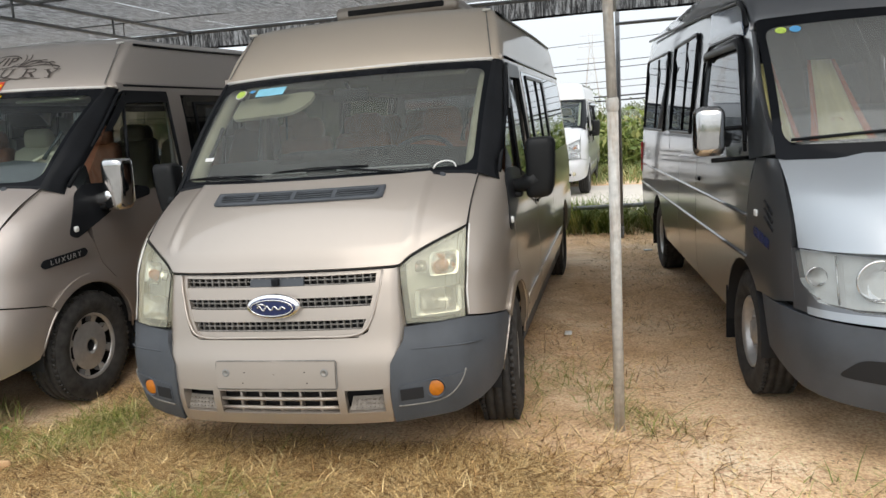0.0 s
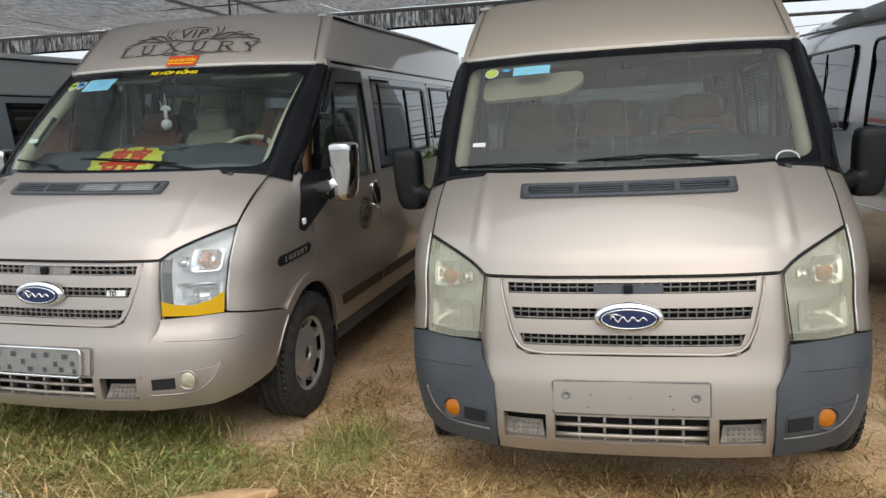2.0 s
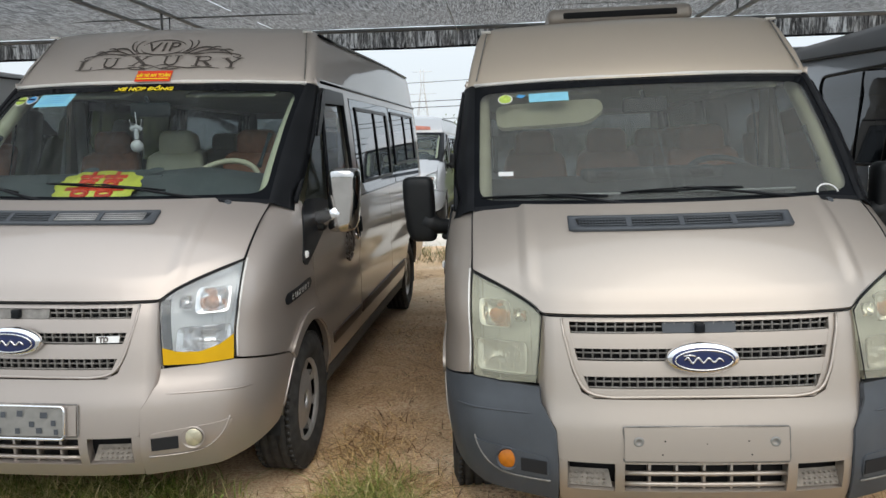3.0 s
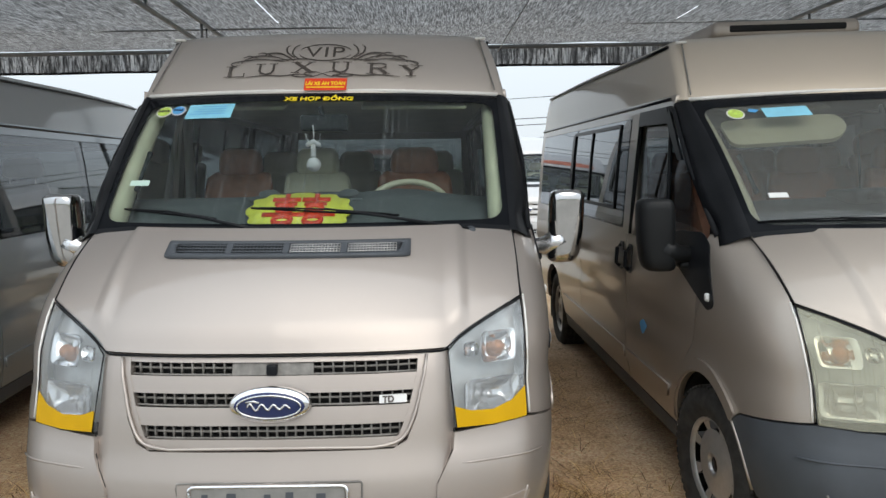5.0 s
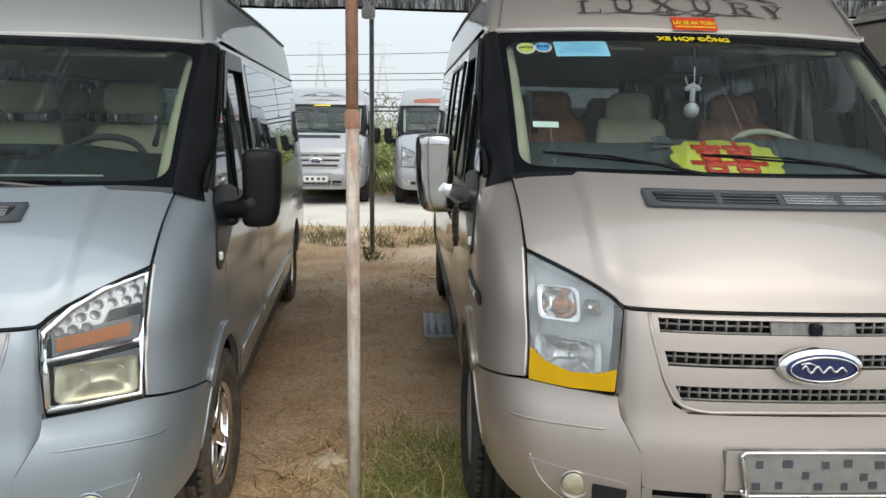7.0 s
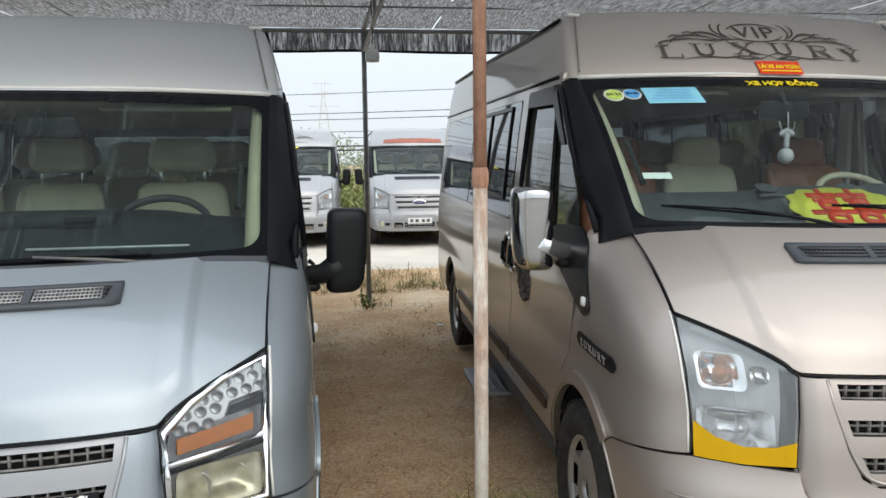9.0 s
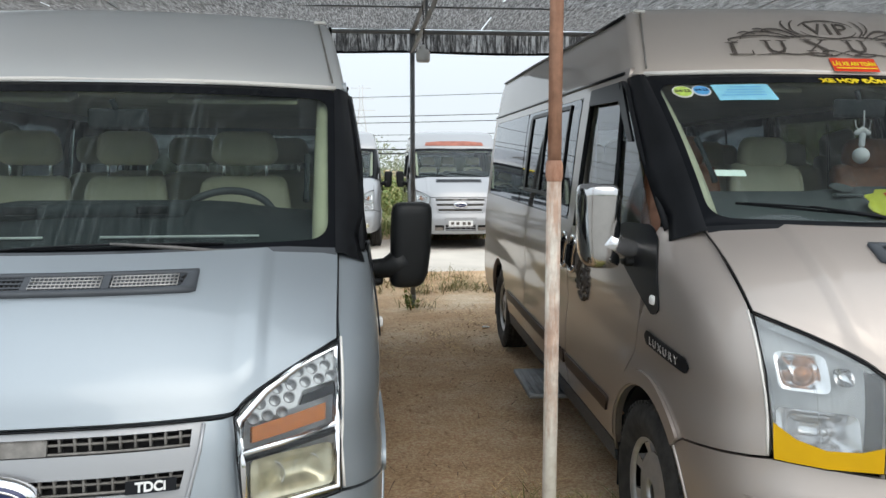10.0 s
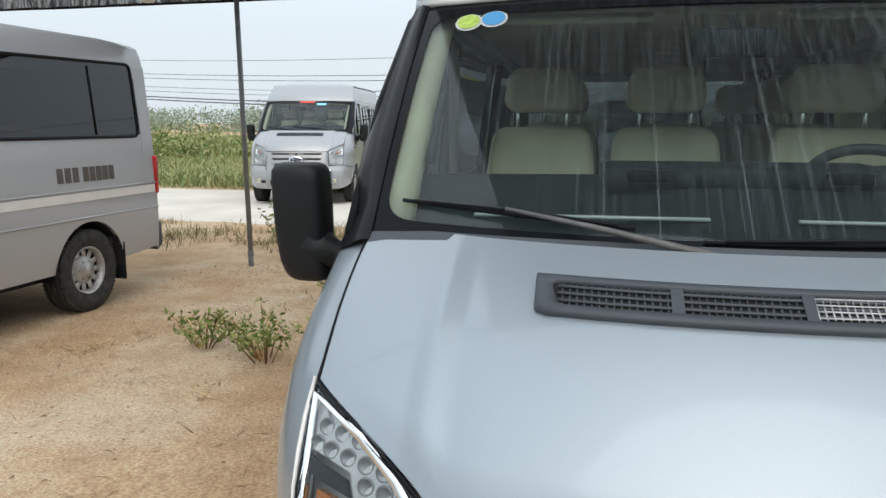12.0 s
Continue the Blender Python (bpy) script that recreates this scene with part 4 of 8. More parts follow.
        part("side_repeater", made("van repeater" + k, lambda bm: box(bm, (0.02, 0.035, 0.035), TR.side(sgn)(0.90, 1.115), 0.008)), WHITE, door, "", Matrix.Translation((sgn * 0.008, 0, 0)))
        hand = part("handle_recess", made("van handle back" + k, build_side(sgn, rounded([(2.08, 1.05), (2.17, 1.05), (2.17, 1.22), (2.08, 1.22)], 0.03), 0.1, 0.01, 0.004)), BLACK, door)
        if near and sgn < 0:
            rec = part("slide_handle_recess", made("van slide handle back", build_side(sgn, rounded([(2.27, 1.05), (2.36, 1.05), (2.36, 1.22), (2.27, 1.22)], 0.03), 0.1, 0.01, 0.004)), BLACK, v)
            part("handle", made("van slide handle", lambda bm: tube(bm, [TR.side(sgn)(2.315, z) + Vector((sgn * o, 0, 0)) for z, o in ((1.07, 0.008), (1.09, 0.03), (1.18, 0.03), (1.20, 0.008))], 0.013, 6)), BLACK, rec)
            if d.get("chrome"):
                part("handle_ring", made("van slide ring", build_handle_ring(sgn, 2.315)), CHROME, rec, "chrome ring")
        part("handle", made("van handle" + k, lambda bm: tube(bm, [TR.side(sgn)(2.125, z) + Vector((sgn * o, 0, 0)) for z, o in ((1.07, 0.008), (1.09, 0.03), (1.18, 0.03), (1.20, 0.008))], 0.013, 6)), BLACK, hand)
        if d.get("chrome"):
            part("handle_ring", made("van handle ring" + k, build_handle_ring(sgn, 2.125)), CHROME, hand, "chrome ring")
        mir = part("door_mirror", made("van mirror" + k, build_mirror_house(sgn)), d["mirror"], v, "chrome-capped door mirror" if d["mirror"] is MIRROR_CHROME else "black plastic door mirror")
        part("mirror_glass", made("van mirror glass" + k, lambda bm: box(bm, (0.125, 0.006, 0.26), (1.153 * sgn, 1.238, 1.375), 0.002)), CHROME, mir)
        part("arm", made("van mirror arm" + k, build_mirror_arm(sgn)), REFLECT if d["mirror"] is MIRROR_CHROME else d["mirror"], mir)
        part("arm_foot", made("van arm foot" + k, build_arm_foot(sgn)), MIRROR_BLACK, mir, "black hinge under the arm")
        for nm, y0, y1 in (("long", 2.345, 3.86), ("tail", 3.885, 5.45)) if d["flush"] else (("front", 2.345, 3.47), ("middle", 3.52, 4.46), ("rear", 4.51, 5.45)):
            win = part("side_window", made("van side glass " + nm + k, build_side(sgn, rounded([(y0, 1.312), (y1, 1.312), (y1, 1.95), (y0, 1.95)], 0.05), 0.3, 0.006, 0.002)), d["glass"], v)
            if nm in ("front", "middle"):
                part("sliding_frame", made("van side frame " + nm + k, lambda bm: [tube(bm, [TR.side(sgn)(y, z) + Vector((sgn * 0.006, 0, 0)) for y, z in q], 0.009, 5) for q in (rounded([(y0 + 0.1, 1.40), (y1 - 0.1, 1.40), (y1 - 0.1, 1.89), (y0 + 0.1, 1.89)], 0.06) + [(y0 + 0.16, 1.40)], [((y0 + y1) / 2, 1.40), ((y0 + y1) / 2, 1.89)])]), BLACK, win)
            part("post", made("van side post " + nm + k, build_side(sgn, [(y1 - 0.02, 1.295), (y1 + 0.07, 1.295), (y1 + 0.07, 1.96), (y1 - 0.02, 1.96)], 0.2, 0.03, -0.01)), BLACK, win)
        for side, y0, y1, z0, z1 in d["slides"]:
            if side == sgn:
                part("sliding_window_frame", made(f"van slide{side}{y0}{y1}", build_slide(sgn, y0, y1, z0, z1)), BLACK, v, "black rubber frame of a sliding window")
        part("window_band", made("van window band" + k, lambda bm: [panel(bm, q, TR.side(sgn), 0.3, 0.1, 0.0, -0.001) for q in ([(2.32, 1.298), (5.47, 1.298), (5.47, 1.36), (2.32, 1.36)], [(2.32, 1.90), (5.47, 1.90), (5.47, 1.962), (2.32, 1.962)], [(2.32, 1.36), (2.40, 1.36), (2.40, 1.90), (2.32, 1.90)])]), FRIT, v, "black edge behind the side windows")
        part("rub_strip", made("van rub strip" + k, lambda bm: [panel(bm, q, TR.side(sgn), 0.3, 0.05, 0.01, 0.012) for q in ([(1.44, 0.52), (2.19, 0.52), (2.19, 0.585), (1.41, 0.585)], [(2.25, 0.52), (4.2, 0.52), (4.2, 0.585), (2.25, 0.585)])]), body if not d.get("strip") else d["strip"], v)
        part("drip_rail", made("van drip rail" + k, lambda bm: tube(bm, [(sgn * 0.918, y, 2.012) for y in np.linspace(1.66, TAIL, 8)], 0.008, 6)), BLACK if near else body, v)
        if near:
            part("roof_cap_seam", made("van cap seam" + k, lambda bm: tube(bm, [(sgn * lerp(0.855, 0.795, t), lerp(1.545, 1.845, t), lerp(2.025, 2.315, t)) for t in np.linspace(0, 1, 8)], 0.0045, 5)), MESH_GREY, v, "dark seam of the roof cap")
            # pale block stands in for the edge highlight above the seam
            part("corner_highlight", made("van corner highlight" + k, lambda bm: box(bm, (0.055, 0.03, 0.014), (sgn * 0.80, 1.845, 2.322), 0.005, 2)), LIP, v, "pale block for the edge highlight at the roof corner")
        part("roof_seam", made("van roof seam" + k, lambda bm: tube(bm, [(sgn * 0.845, y, 2.312 + 0.03 * smooth01((y - 2.0) / 2.5)) for y in np.linspace(1.93, TAIL, 10)], 0.009, 6)), BLACK, v)
        for cy in (HUB_F, HUB_R):
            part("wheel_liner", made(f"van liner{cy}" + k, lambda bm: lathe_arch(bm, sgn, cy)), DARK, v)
            if near:
                part("mudflap", made(f"van flap{cy}" + k, lambda bm: box(bm, (0.22, 0.012, 0.32), (sgn * 0.86, cy + 0.42, 0.36), 0.004)), BLACK, v)
            turn = Matrix.Translation((sgn * (0.895 if cy == HUB_F else 0.87), cy, WHEEL_R)) @ Matrix.Rotation(radians(d["steer"] if cy == HUB_F else 0), 4, "Z") @ (Matrix() if sgn > 0 else Matrix.Rotation(math.pi, 4, "Z")) @ Matrix.Rotation(cy * 1.7, 4, "X")
            wh = part("wheel", made("van tyre", build_tyre), d["tyre"], v, "", turn)
            part("rim", made("van rim " + d["rim"], build_steel_rim if d["rim"] == "steel" else build_alloy_rim), RIM if d["rim"] == "steel" else CHROME, wh, "silver wheel trim" if d["rim"] == "steel" else "polished alloy rim")
            part("brake_drum", made("van hub back", build_hub_back), DARK, wh)
            if near:
                part("hub_cap", made("van hub cap", lambda bm: lathe(bm, [(0.066, 0.001), (0.066, 0.034), (0.055, 0.039)], 20)), BLACK, wh)
        if near:
            part("grab_handle", made("van grab" + k, lambda bm: tube(bm, [screen_map(sgn * 0.90, vv) + Vector((-sgn * 0.03, 0.03, -0.02)) for vv in (0.28, 0.34, 0.48, 0.54)], [0.014, 0.01, 0.01, 0.014], 6)), DASH, v)
        part("pillar_lining", made("van lining" + k, lambda bm: tube(bm, [screen_map(sgn * 0.94, vv) + Vector((-sgn * 0.0, 0.055, -0.035)) for vv in np.linspace(0.06, 0.97, 6)], [0.044, 0.044, 0.042, 0.040, 0.038, 0.036], 10)), LINING, v)
        if near:
            part("pillar_strip", made("van pillar strip" + k, lambda bm: box(bm, (0.03, 0.10, 0.66), (sgn * 0.90, 2.22, 1.62), 0.01, 2)), WHITE, v, "pale strip inside the door pillar")
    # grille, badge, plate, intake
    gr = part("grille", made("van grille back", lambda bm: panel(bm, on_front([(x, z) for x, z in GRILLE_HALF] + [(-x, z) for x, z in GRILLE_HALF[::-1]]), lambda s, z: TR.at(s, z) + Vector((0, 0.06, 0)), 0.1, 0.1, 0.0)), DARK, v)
    for z0, z1 in ((0.955, 1.0), (0.858, 0.905), (0.755, 0.80)):
        part("mesh_strip", made(f"van grille mesh {z0}", build_grille_mesh(z0, z1)), MESH_GREY, gr)
    for z0, z1 in ((0.724, 0.757), (0.80, 0.858), (0.902, 0.957), (0.999, 1.014)):
        part("bar", made(f"van grille bar {z0}", build_bar(z0, z1)), d.get("bars", body), gr)
    for sgn in (-1, 1):
        part("grille_cheek", made(f"van grille cheek{sgn}", build_cheek(sgn)), d.get("bars", body), gr)
    part("surround", made("van grille frame", build_grille_frame), d.get("bars", body), gr)
    cen = part("grille_centre", made("van grille centre", lambda bm: panel(bm, on_front([(-0.135, 0.957), (0.135, 0.957), (0.135, 0.998), (-0.135, 0.998)]), lambda s, z: TR.at(s, z) + Vector((0, 0.02, 0)), 0.1, 0.1, 0.01)), PLASTIC if d["corner"] is PLASTIC else MESH_GREY, gr)
    part("latch", made("van latch", lambda bm: box(bm, (0.035, 0.03, 0.036), TR.at(0, 0.977) + Vector((0, 0.01, 0)), 0.006)), BLACK, cen)
    badge = part("badge", made("van badge", build_oval(0.135, 0.062, 0.012, -0.01)), CHROME, v, "oval badge with a silver rim")
    part("badge_field", made("van badge field", build_oval(0.118, 0.048, 0.008, -0.02)), NAVY, badge, "dark blue enamel field")
    part("badge_ring", made("van badge ring", build_badge_ring), CHROME, badge)
    part("badge_mark", made("van badge mark", build_badge_mark), REFLECT, badge, "plain silver flourish")
    part("lower_lip", made("van lower lip", build_lower_lip), body, fas)
    for x0, x1 in ((-0.535, -0.505), (-0.33, -0.295), (0.295, 0.33), (0.505, 0.535)):
        part("web", made(f"van web {x0}", build_web(x0, x1)), body, fas)
    part("intake", made("van intake back", lambda bm: panel(bm, on_front([(-0.53, 0.36), (0.53, 0.36), (0.53, 0.50), (-0.53, 0.50)]), lambda s, z: TR.at(s, z) + Vector((0, 0.07, 0)), 0.15, 0.1, 0)), DARK, fas)
    part("intake_bar", made("van intake bars", build_intake_bars), body, fas)
    for sgn in (-1, 1):
        part("bumper_step", made(f"van step{sgn}", lambda bm: build_foot_step(bm, sgn)), STEP, fas, "perforated foot step")
    part("plate_panel", made("van plate panel", lambda bm: panel(bm, on_front([(-0.295, 0.505), (0.295, 0.505), (0.295, 0.625), (-0.295, 0.625)]), TR.at, 0.1, 0.1, 0.010, 0.012)), body, fas)
    part("plate_edge", made("van plate edge", lambda bm: tube(bm, [TR.at(TR.s_at_x(x), z) + Vector((0, -0.006, 0)) for x, z in rounded([(-0.30, 0.50), (0.30, 0.50), (0.30, 0.63), (-0.30, 0.63)], 0.012) + [(-0.28, 0.50)]], 0.0035, 5)), MESH_GREY, fas, "dark joint round the plate panel")
    # windscreen
    ws = part("windscreen", made("van screen", lambda bm: panel(bm, [(-0.985, -0.01), (0.985, -0.01), (0.985, 1.0), (-0.985, 1.0)], screen_map, 0.06, 0.06, 0.004)), d["screen"], v)
    ws.visible_shadow = False
    part("glass_border", made("van frit", lambda bm: ring_panel(bm, 0.99, -0.035, 1.0, rounded([(-0.955, 0.052), (0.955, 0.052), (0.952, 0.918), (-0.952, 0.918)], 0.09, 6), screen_map, 0.003)), FRIT, ws, "black printed border")
    part("cowl", made("van cowl", lambda bm: panel(bm, [(-0.985, -0.035), (0.985, -0.035), (0.98, 0.004), (0.8, 0.026), (0.4, 0.036), (-0.4, 0.036), (-0.8, 0.026), (-0.98, 0.004)], screen_map, 0.1, 0.03, 0.02, 0.006)), d.get("cowl", PLASTIC), v, "dark plastic cowl")
    for a, b, p in d["wipers"]:
        key = f"{a[0]}"
        wp = part("wiper", made("van wiper arm" + key, build_wiper_arm(p, (lerp(a[0], b[0], 0.5), lerp(a[1], b[1], 0.5)))), d.get("wiper_paint", BLACK), v)
        part("spindle_cap", made("van spindle" + key, build_spindle(p)), PLASTIC, wp)
        part("blade", made("van wiper blade" + key, build_wiper_blade(a, b)), BLACK, wp)
    # cabin
    part("dashboard", made("van dash", build_dash), d["dash"], v)
    if d.get("tray"):
        tray = part("dash_tray", made("van dash tray", lambda bm: box(bm, (0.66, 0.26, 0.06), (0.0, 1.12, 1.512), 0.025, 3)), d["dash"], v, "raised tray on the dashboard")
        for x in (-0.22, 0.22):
            part("vent_ring", made(f"van vent ring{x}", lambda bm: box(bm, (0.11, 0.02, 0.03), (x, 0.988, 1.518), 0.008, 2)), BLACK, tray)
        for x in (-0.36, 0.34):
            part("demister_slit", made(f"van slit{x}", lambda bm: box(bm, (0.52, 0.012, 0.008), (x, 0.83 + 0.05 * abs(x), 1.437), 0.002, 1)), LAMP_BACK, v, "pale demister slit")
    part("cabin_floor", made("van floor", lambda bm: box(bm, (1.9, 4.5, 0.06), (0, 3.36, 0.56))), FLOOR_MAT, v)
    part("underbody", made("van under", lambda bm: [box(bm, (1.3, 5.0, 0.22), (0, 2.95, 0.38)), box(bm, (1.5, 0.5, 0.5), (0, 0.55, 0.62)), box(bm, (1.6, 0.12, 0.6), (0, 1.25, 0.9))]), DARK, v)
    part("headliner", made("van liner top", lambda bm: box(bm, (1.66, 3.75, 0.03), (0, 3.7, 2.0), 0.01)), LINING, v)
    part("rear_body", made("van rear", lambda bm: [panel(bm, q, lambda x, z: Vector((x, TAIL + 0.012, z)), 0.3, 0.3, 0.03) for q in ([(-0.96, 0.35), (0.96, 0.35), (0.98, 1.27), (-0.98, 1.27)], [(-0.95, 1.27), (-0.86, 1.27), (-0.83, 2.03), (-0.91, 2.03)], [(0.95, 1.27), (0.86, 1.27), (0.83, 2.03), (0.91, 2.03)], [(-0.84, 1.92), (0.84, 1.92), (0.83, 2.03), (-0.83, 2.03)])]), body, v)
    part("rear_window", made("van rear glass", lambda bm: panel(bm, [(-0.86, 1.27), (0.86, 1.27), (0.84, 1.92), (-0.84, 1.92)], lambda x, z: Vector((x, TAIL, z)), 0.5, 0.5, 0.004)), SIDE_GLASS, v)
    whl = part("steering_wheel", made("van wheel ring", build_wheel_ring), d["wheel"], v, "", Matrix.Translation((0.42, 1.37, 1.445)) @ Matrix.Rotation(radians(-52), 4, "X"))
    seats = [(0.44, 1.72, 0), (-0.10, 1.76, 0), (-0.53, 1.76, 0)] + ([(-0.5, 2.75, 1), (0.02, 2.75, 1), (0.55, 2.75, 1), (-0.5, 3.6, 1), (0.5, 3.6, 1)] if near else [])
    for x, y, row in seats:
        st = part("seat", made("van seat back", build_seat_back), d["patch"] if d["patch"] and not row and abs(x) > 0.3 else d["seat"], v, "", Matrix.Translation((x, y, 0.94)) @ Matrix.Diagonal((1.12 if x > 0.3 else 1.0, 1, 1.06, 1)))
        part("cushion", made("van seat cushion", build_seat_cushion), d["seat"], st)
        part("headrest", made("van headrest", build_headrest), d["patch"] if d["patch"] and not row and abs(x) > 0.3 else d["seat"], st, "", Matrix.Translation((0, 0, -0.075)) @ Matrix.Diagonal((0.88, 1, 1.0, 1)) if d["patch"] else None)
        part("headrest_post", made("van posts", build_posts), CHROME, st)
    part("rear_view_mirror", made("van inner mirror", lambda bm: [box(bm, (0.23, 0.03, 0.08), (0.02, 1.37, 1.855), 0.016, 3), tube(bm, [(0.02, 1.37, 1.87), (0, 1.36, 1.93)], 0.012, 6)]), DASH, v)
    for sgn in (-1, 1):
        part("sun_visor", made(f"van visor{sgn}", lambda bm: box(bm, (0.52, 0.14, 0.02), (0, 0, 0), 0.008, 2)), LINING, v, "folded up sun visor", Matrix.Translation((sgn * 0.45, 1.52, 1.945)) @ Matrix.Rotation(radians(12), 4, "X"))
    return v


def lamp_at(sgn, x, z, back):
    return TR.at(sgn * TR.s_at_x(x), z) + Vector((0, back, 0))


def lamp_strip(sgn, pts, back, r):
    return lambda bm: tube(bm, [lamp_at(sgn, x, z, back) for x, z in pts], r, 6)


def new_lamp(lamp, sgn):
    """Honeycomb of small round cells over an amber bar and a square main beam, framed in chrome."""
    k = f"{sgn}"
    edge = [(0.612, 0.772), (0.602, 0.9), (0.60, 1.0), (0.66, 1.06), (0.74, 1.105), (0.855, 1.14), (0.858, 0.95), (0.858, 0.772), (0.612, 0.772)]
    part("chrome_frame", made("lamp frame" + k, lamp_strip(sgn, edge, 0.012, 0.014)), CHROME, lamp)
    part("chrome_bar", made("lamp bar" + k, lamp_strip(sgn, [(0.61, 0.918), (0.70, 0.926), (0.855, 0.945)], 0.012, 0.010)), CHROME, lamp)
    part("black_bar", made("lamp black bar" + k, lamp_strip(sgn, [(0.61, 0.902), (0.70, 0.91), (0.855, 0.927)], 0.012, 0.008)), BLACK, lamp)
    part("amber_bar", made("lamp amber" + k, lambda bm: panel(bm, [(sgn * TR.s_at_x(a), b) for a, b in ((0.63, 0.938), (0.825, 0.962), (0.825, 1.005), (0.63, 0.978))], lambda s, z: TR.at(s, z) + Vector((0, 0.02, 0)), 0.06, 0.03, 0.02)), AMBER, lamp, "amber indicator bar")
    part("dark_window", made("lamp window" + k, lambda bm: panel(bm, [(sgn * TR.s_at_x(a), b) for a, b in ((0.755, 1.012), (0.85, 1.024), (0.85, 1.05), (0.765, 1.036))], lambda s, z: TR.at(s, z) + Vector((0, 0.018, 0)), 0.06, 0.03, 0.01)), BLACK, lamp)
    part("cell_plate", made("lamp cell plate" + k, lambda bm: panel(bm, [(sgn * TR.s_at_x(a), b) for a, b in ((0.622, 0.985), (0.622, 1.01), (0.68, 1.058), (0.76, 1.10), (0.848, 1.13), (0.848, 1.058), (0.76, 1.045), (0.745, 1.008))], lambda s, z: TR.at(s, z) + Vector((0, 0.026, 0)), 0.04, 0.03, 0.006)), LAMP_BACK, lamp, "pale plate round the lamp cells")
    for j, (z, xs) in enumerate(((1.0, (0.635, 0.672, 0.71)), (1.033, (0.652, 0.69, 0.728)), (1.062, (0.695, 0.733, 0.771, 0.81, 0.843)), (1.092, (0.752, 0.79, 0.828)), (1.118, (0.815, 0.845)))):
        for x in xs:
            part("cell", made("lamp cell", lambda bm: lathe(bm, [(0.0, 0.001), (0.001, 0.012), (0.006, 0.0145), (0.002, 0.017)], 16)), CELL, lamp, "", lamp_spot(sgn, x, z + 0.012 * (x - 0.6) / 0.25, 0.021))
    part("main_reflector", made("lamp square dish" + k, build_dish(sgn, 0.625, 0.848, 0.782, 0.895, 0.04)), LAMP_WARM, lamp, "pale square main beam")
    for x in (0.685, 0.785):
        part("bulb", made("lamp beam bowl", build_bowl(0.036, 0.02)), REFLECT, lamp, "", lamp_spot(sgn, x, 0.84, 0.055))


def lathe_arch(bm, sgn, cy):
    n = 14
    a = [(cy + 0.415 * math.cos(t), 0.355 + 0.415 * math.sin(t)) for t in np.linspace(-0.1, math.pi + 0.1, n)]
    rows = [[bm.verts.new((sgn * x, y, z)) for y, z in a] for x in (0.965, 0.6)]
    for i in range(n - 1):
        bm.faces.new((rows[0][i], rows[0][i + 1], rows[1][i + 1], rows[1][i]))
    bm.faces.new(rows[1])


def build_intake_bars(bm):
    for z in (0.40, 0.445):
        tube(bm, [TR.at(TR.s_at_x(x), z) + Vector((0, 0.02, 0)) for x in np.linspace(-0.30, 0.30, 7)], 0.009, 6)
    for x in (-0.2, -0.1, 0, 0.1, 0.2):
        p = TR.at(TR.s_at_x(x), 0.37)
        box(bm, (0.012, 0.04, 0.10), (p.x, p.y + 0.035, 0.428), 0.003, 1)


def build_foot_step(bm, sgn):
    pts = [(0.338, 0.385), (0.507, 0.385), (0.507, 0.445), (0.350, 0.445)]
    panel(bm, [(sgn * TR.s_at_x(x), z) for x, z in pts], lambda s, z: TR.at(s, z) + Vector((0, (z - 0.38) * 0.6 + 0.012, 0)), 0.1, 0.1, 0.02)
    for i in range(7):
        for j in range(3):
            x, z = 0.37 + 0.02 * i, 0.396 + 0.017 * j
            p = TR.at(sgn * TR.s_at_x(x), z)
            box(bm, (0.01, 0.006, 0.006), (p.x, p.y + (z - 0.38) * 0.6 + 0.009, z))

# ---- ground ----
def ground_height(x, y):
    near = smooth01((22 - math.hypot(x + 5, y - 5)) / 8)
    rise = 0.05 * smooth01((y - 4.2) / 3.0) * smooth01((11.5 - y) / 2.5) * smooth01((x + 9.6) / 1.2) * smooth01((0.2 - x) / 0.9)
    return rise + near * (0.018 * noise.noise((x * 0.7, y * 0.7, 0)) + 0.008 * noise.noise((x * 3.1, y * 3.1, 4)))


def build_ground(bm):
    def steps(lo, hi, d, far):
        a = list(np.arange(lo, hi + 1e-6, d))
        k, e = d, []
        while a[-1] < far:
            k *= 1.35
            a.append(a[-1] + k)
        k = d
        while a[0] > -far:
            k *= 1.35
            a.insert(0, a[0] - k)
        return a
    xs, ys = steps(-17, 7, 0.12, 1500), steps(-2, 16, 0.12, 1500)
    rows = [[bm.verts.new((x, y, ground_height(x, y))) for x in xs] for y in ys]
    for r, q in zip(rows, rows[1:]):
        for i in range(len(xs) - 1):
            bm.faces.new((r[i], r[i + 1], q[i + 1], q[i]))


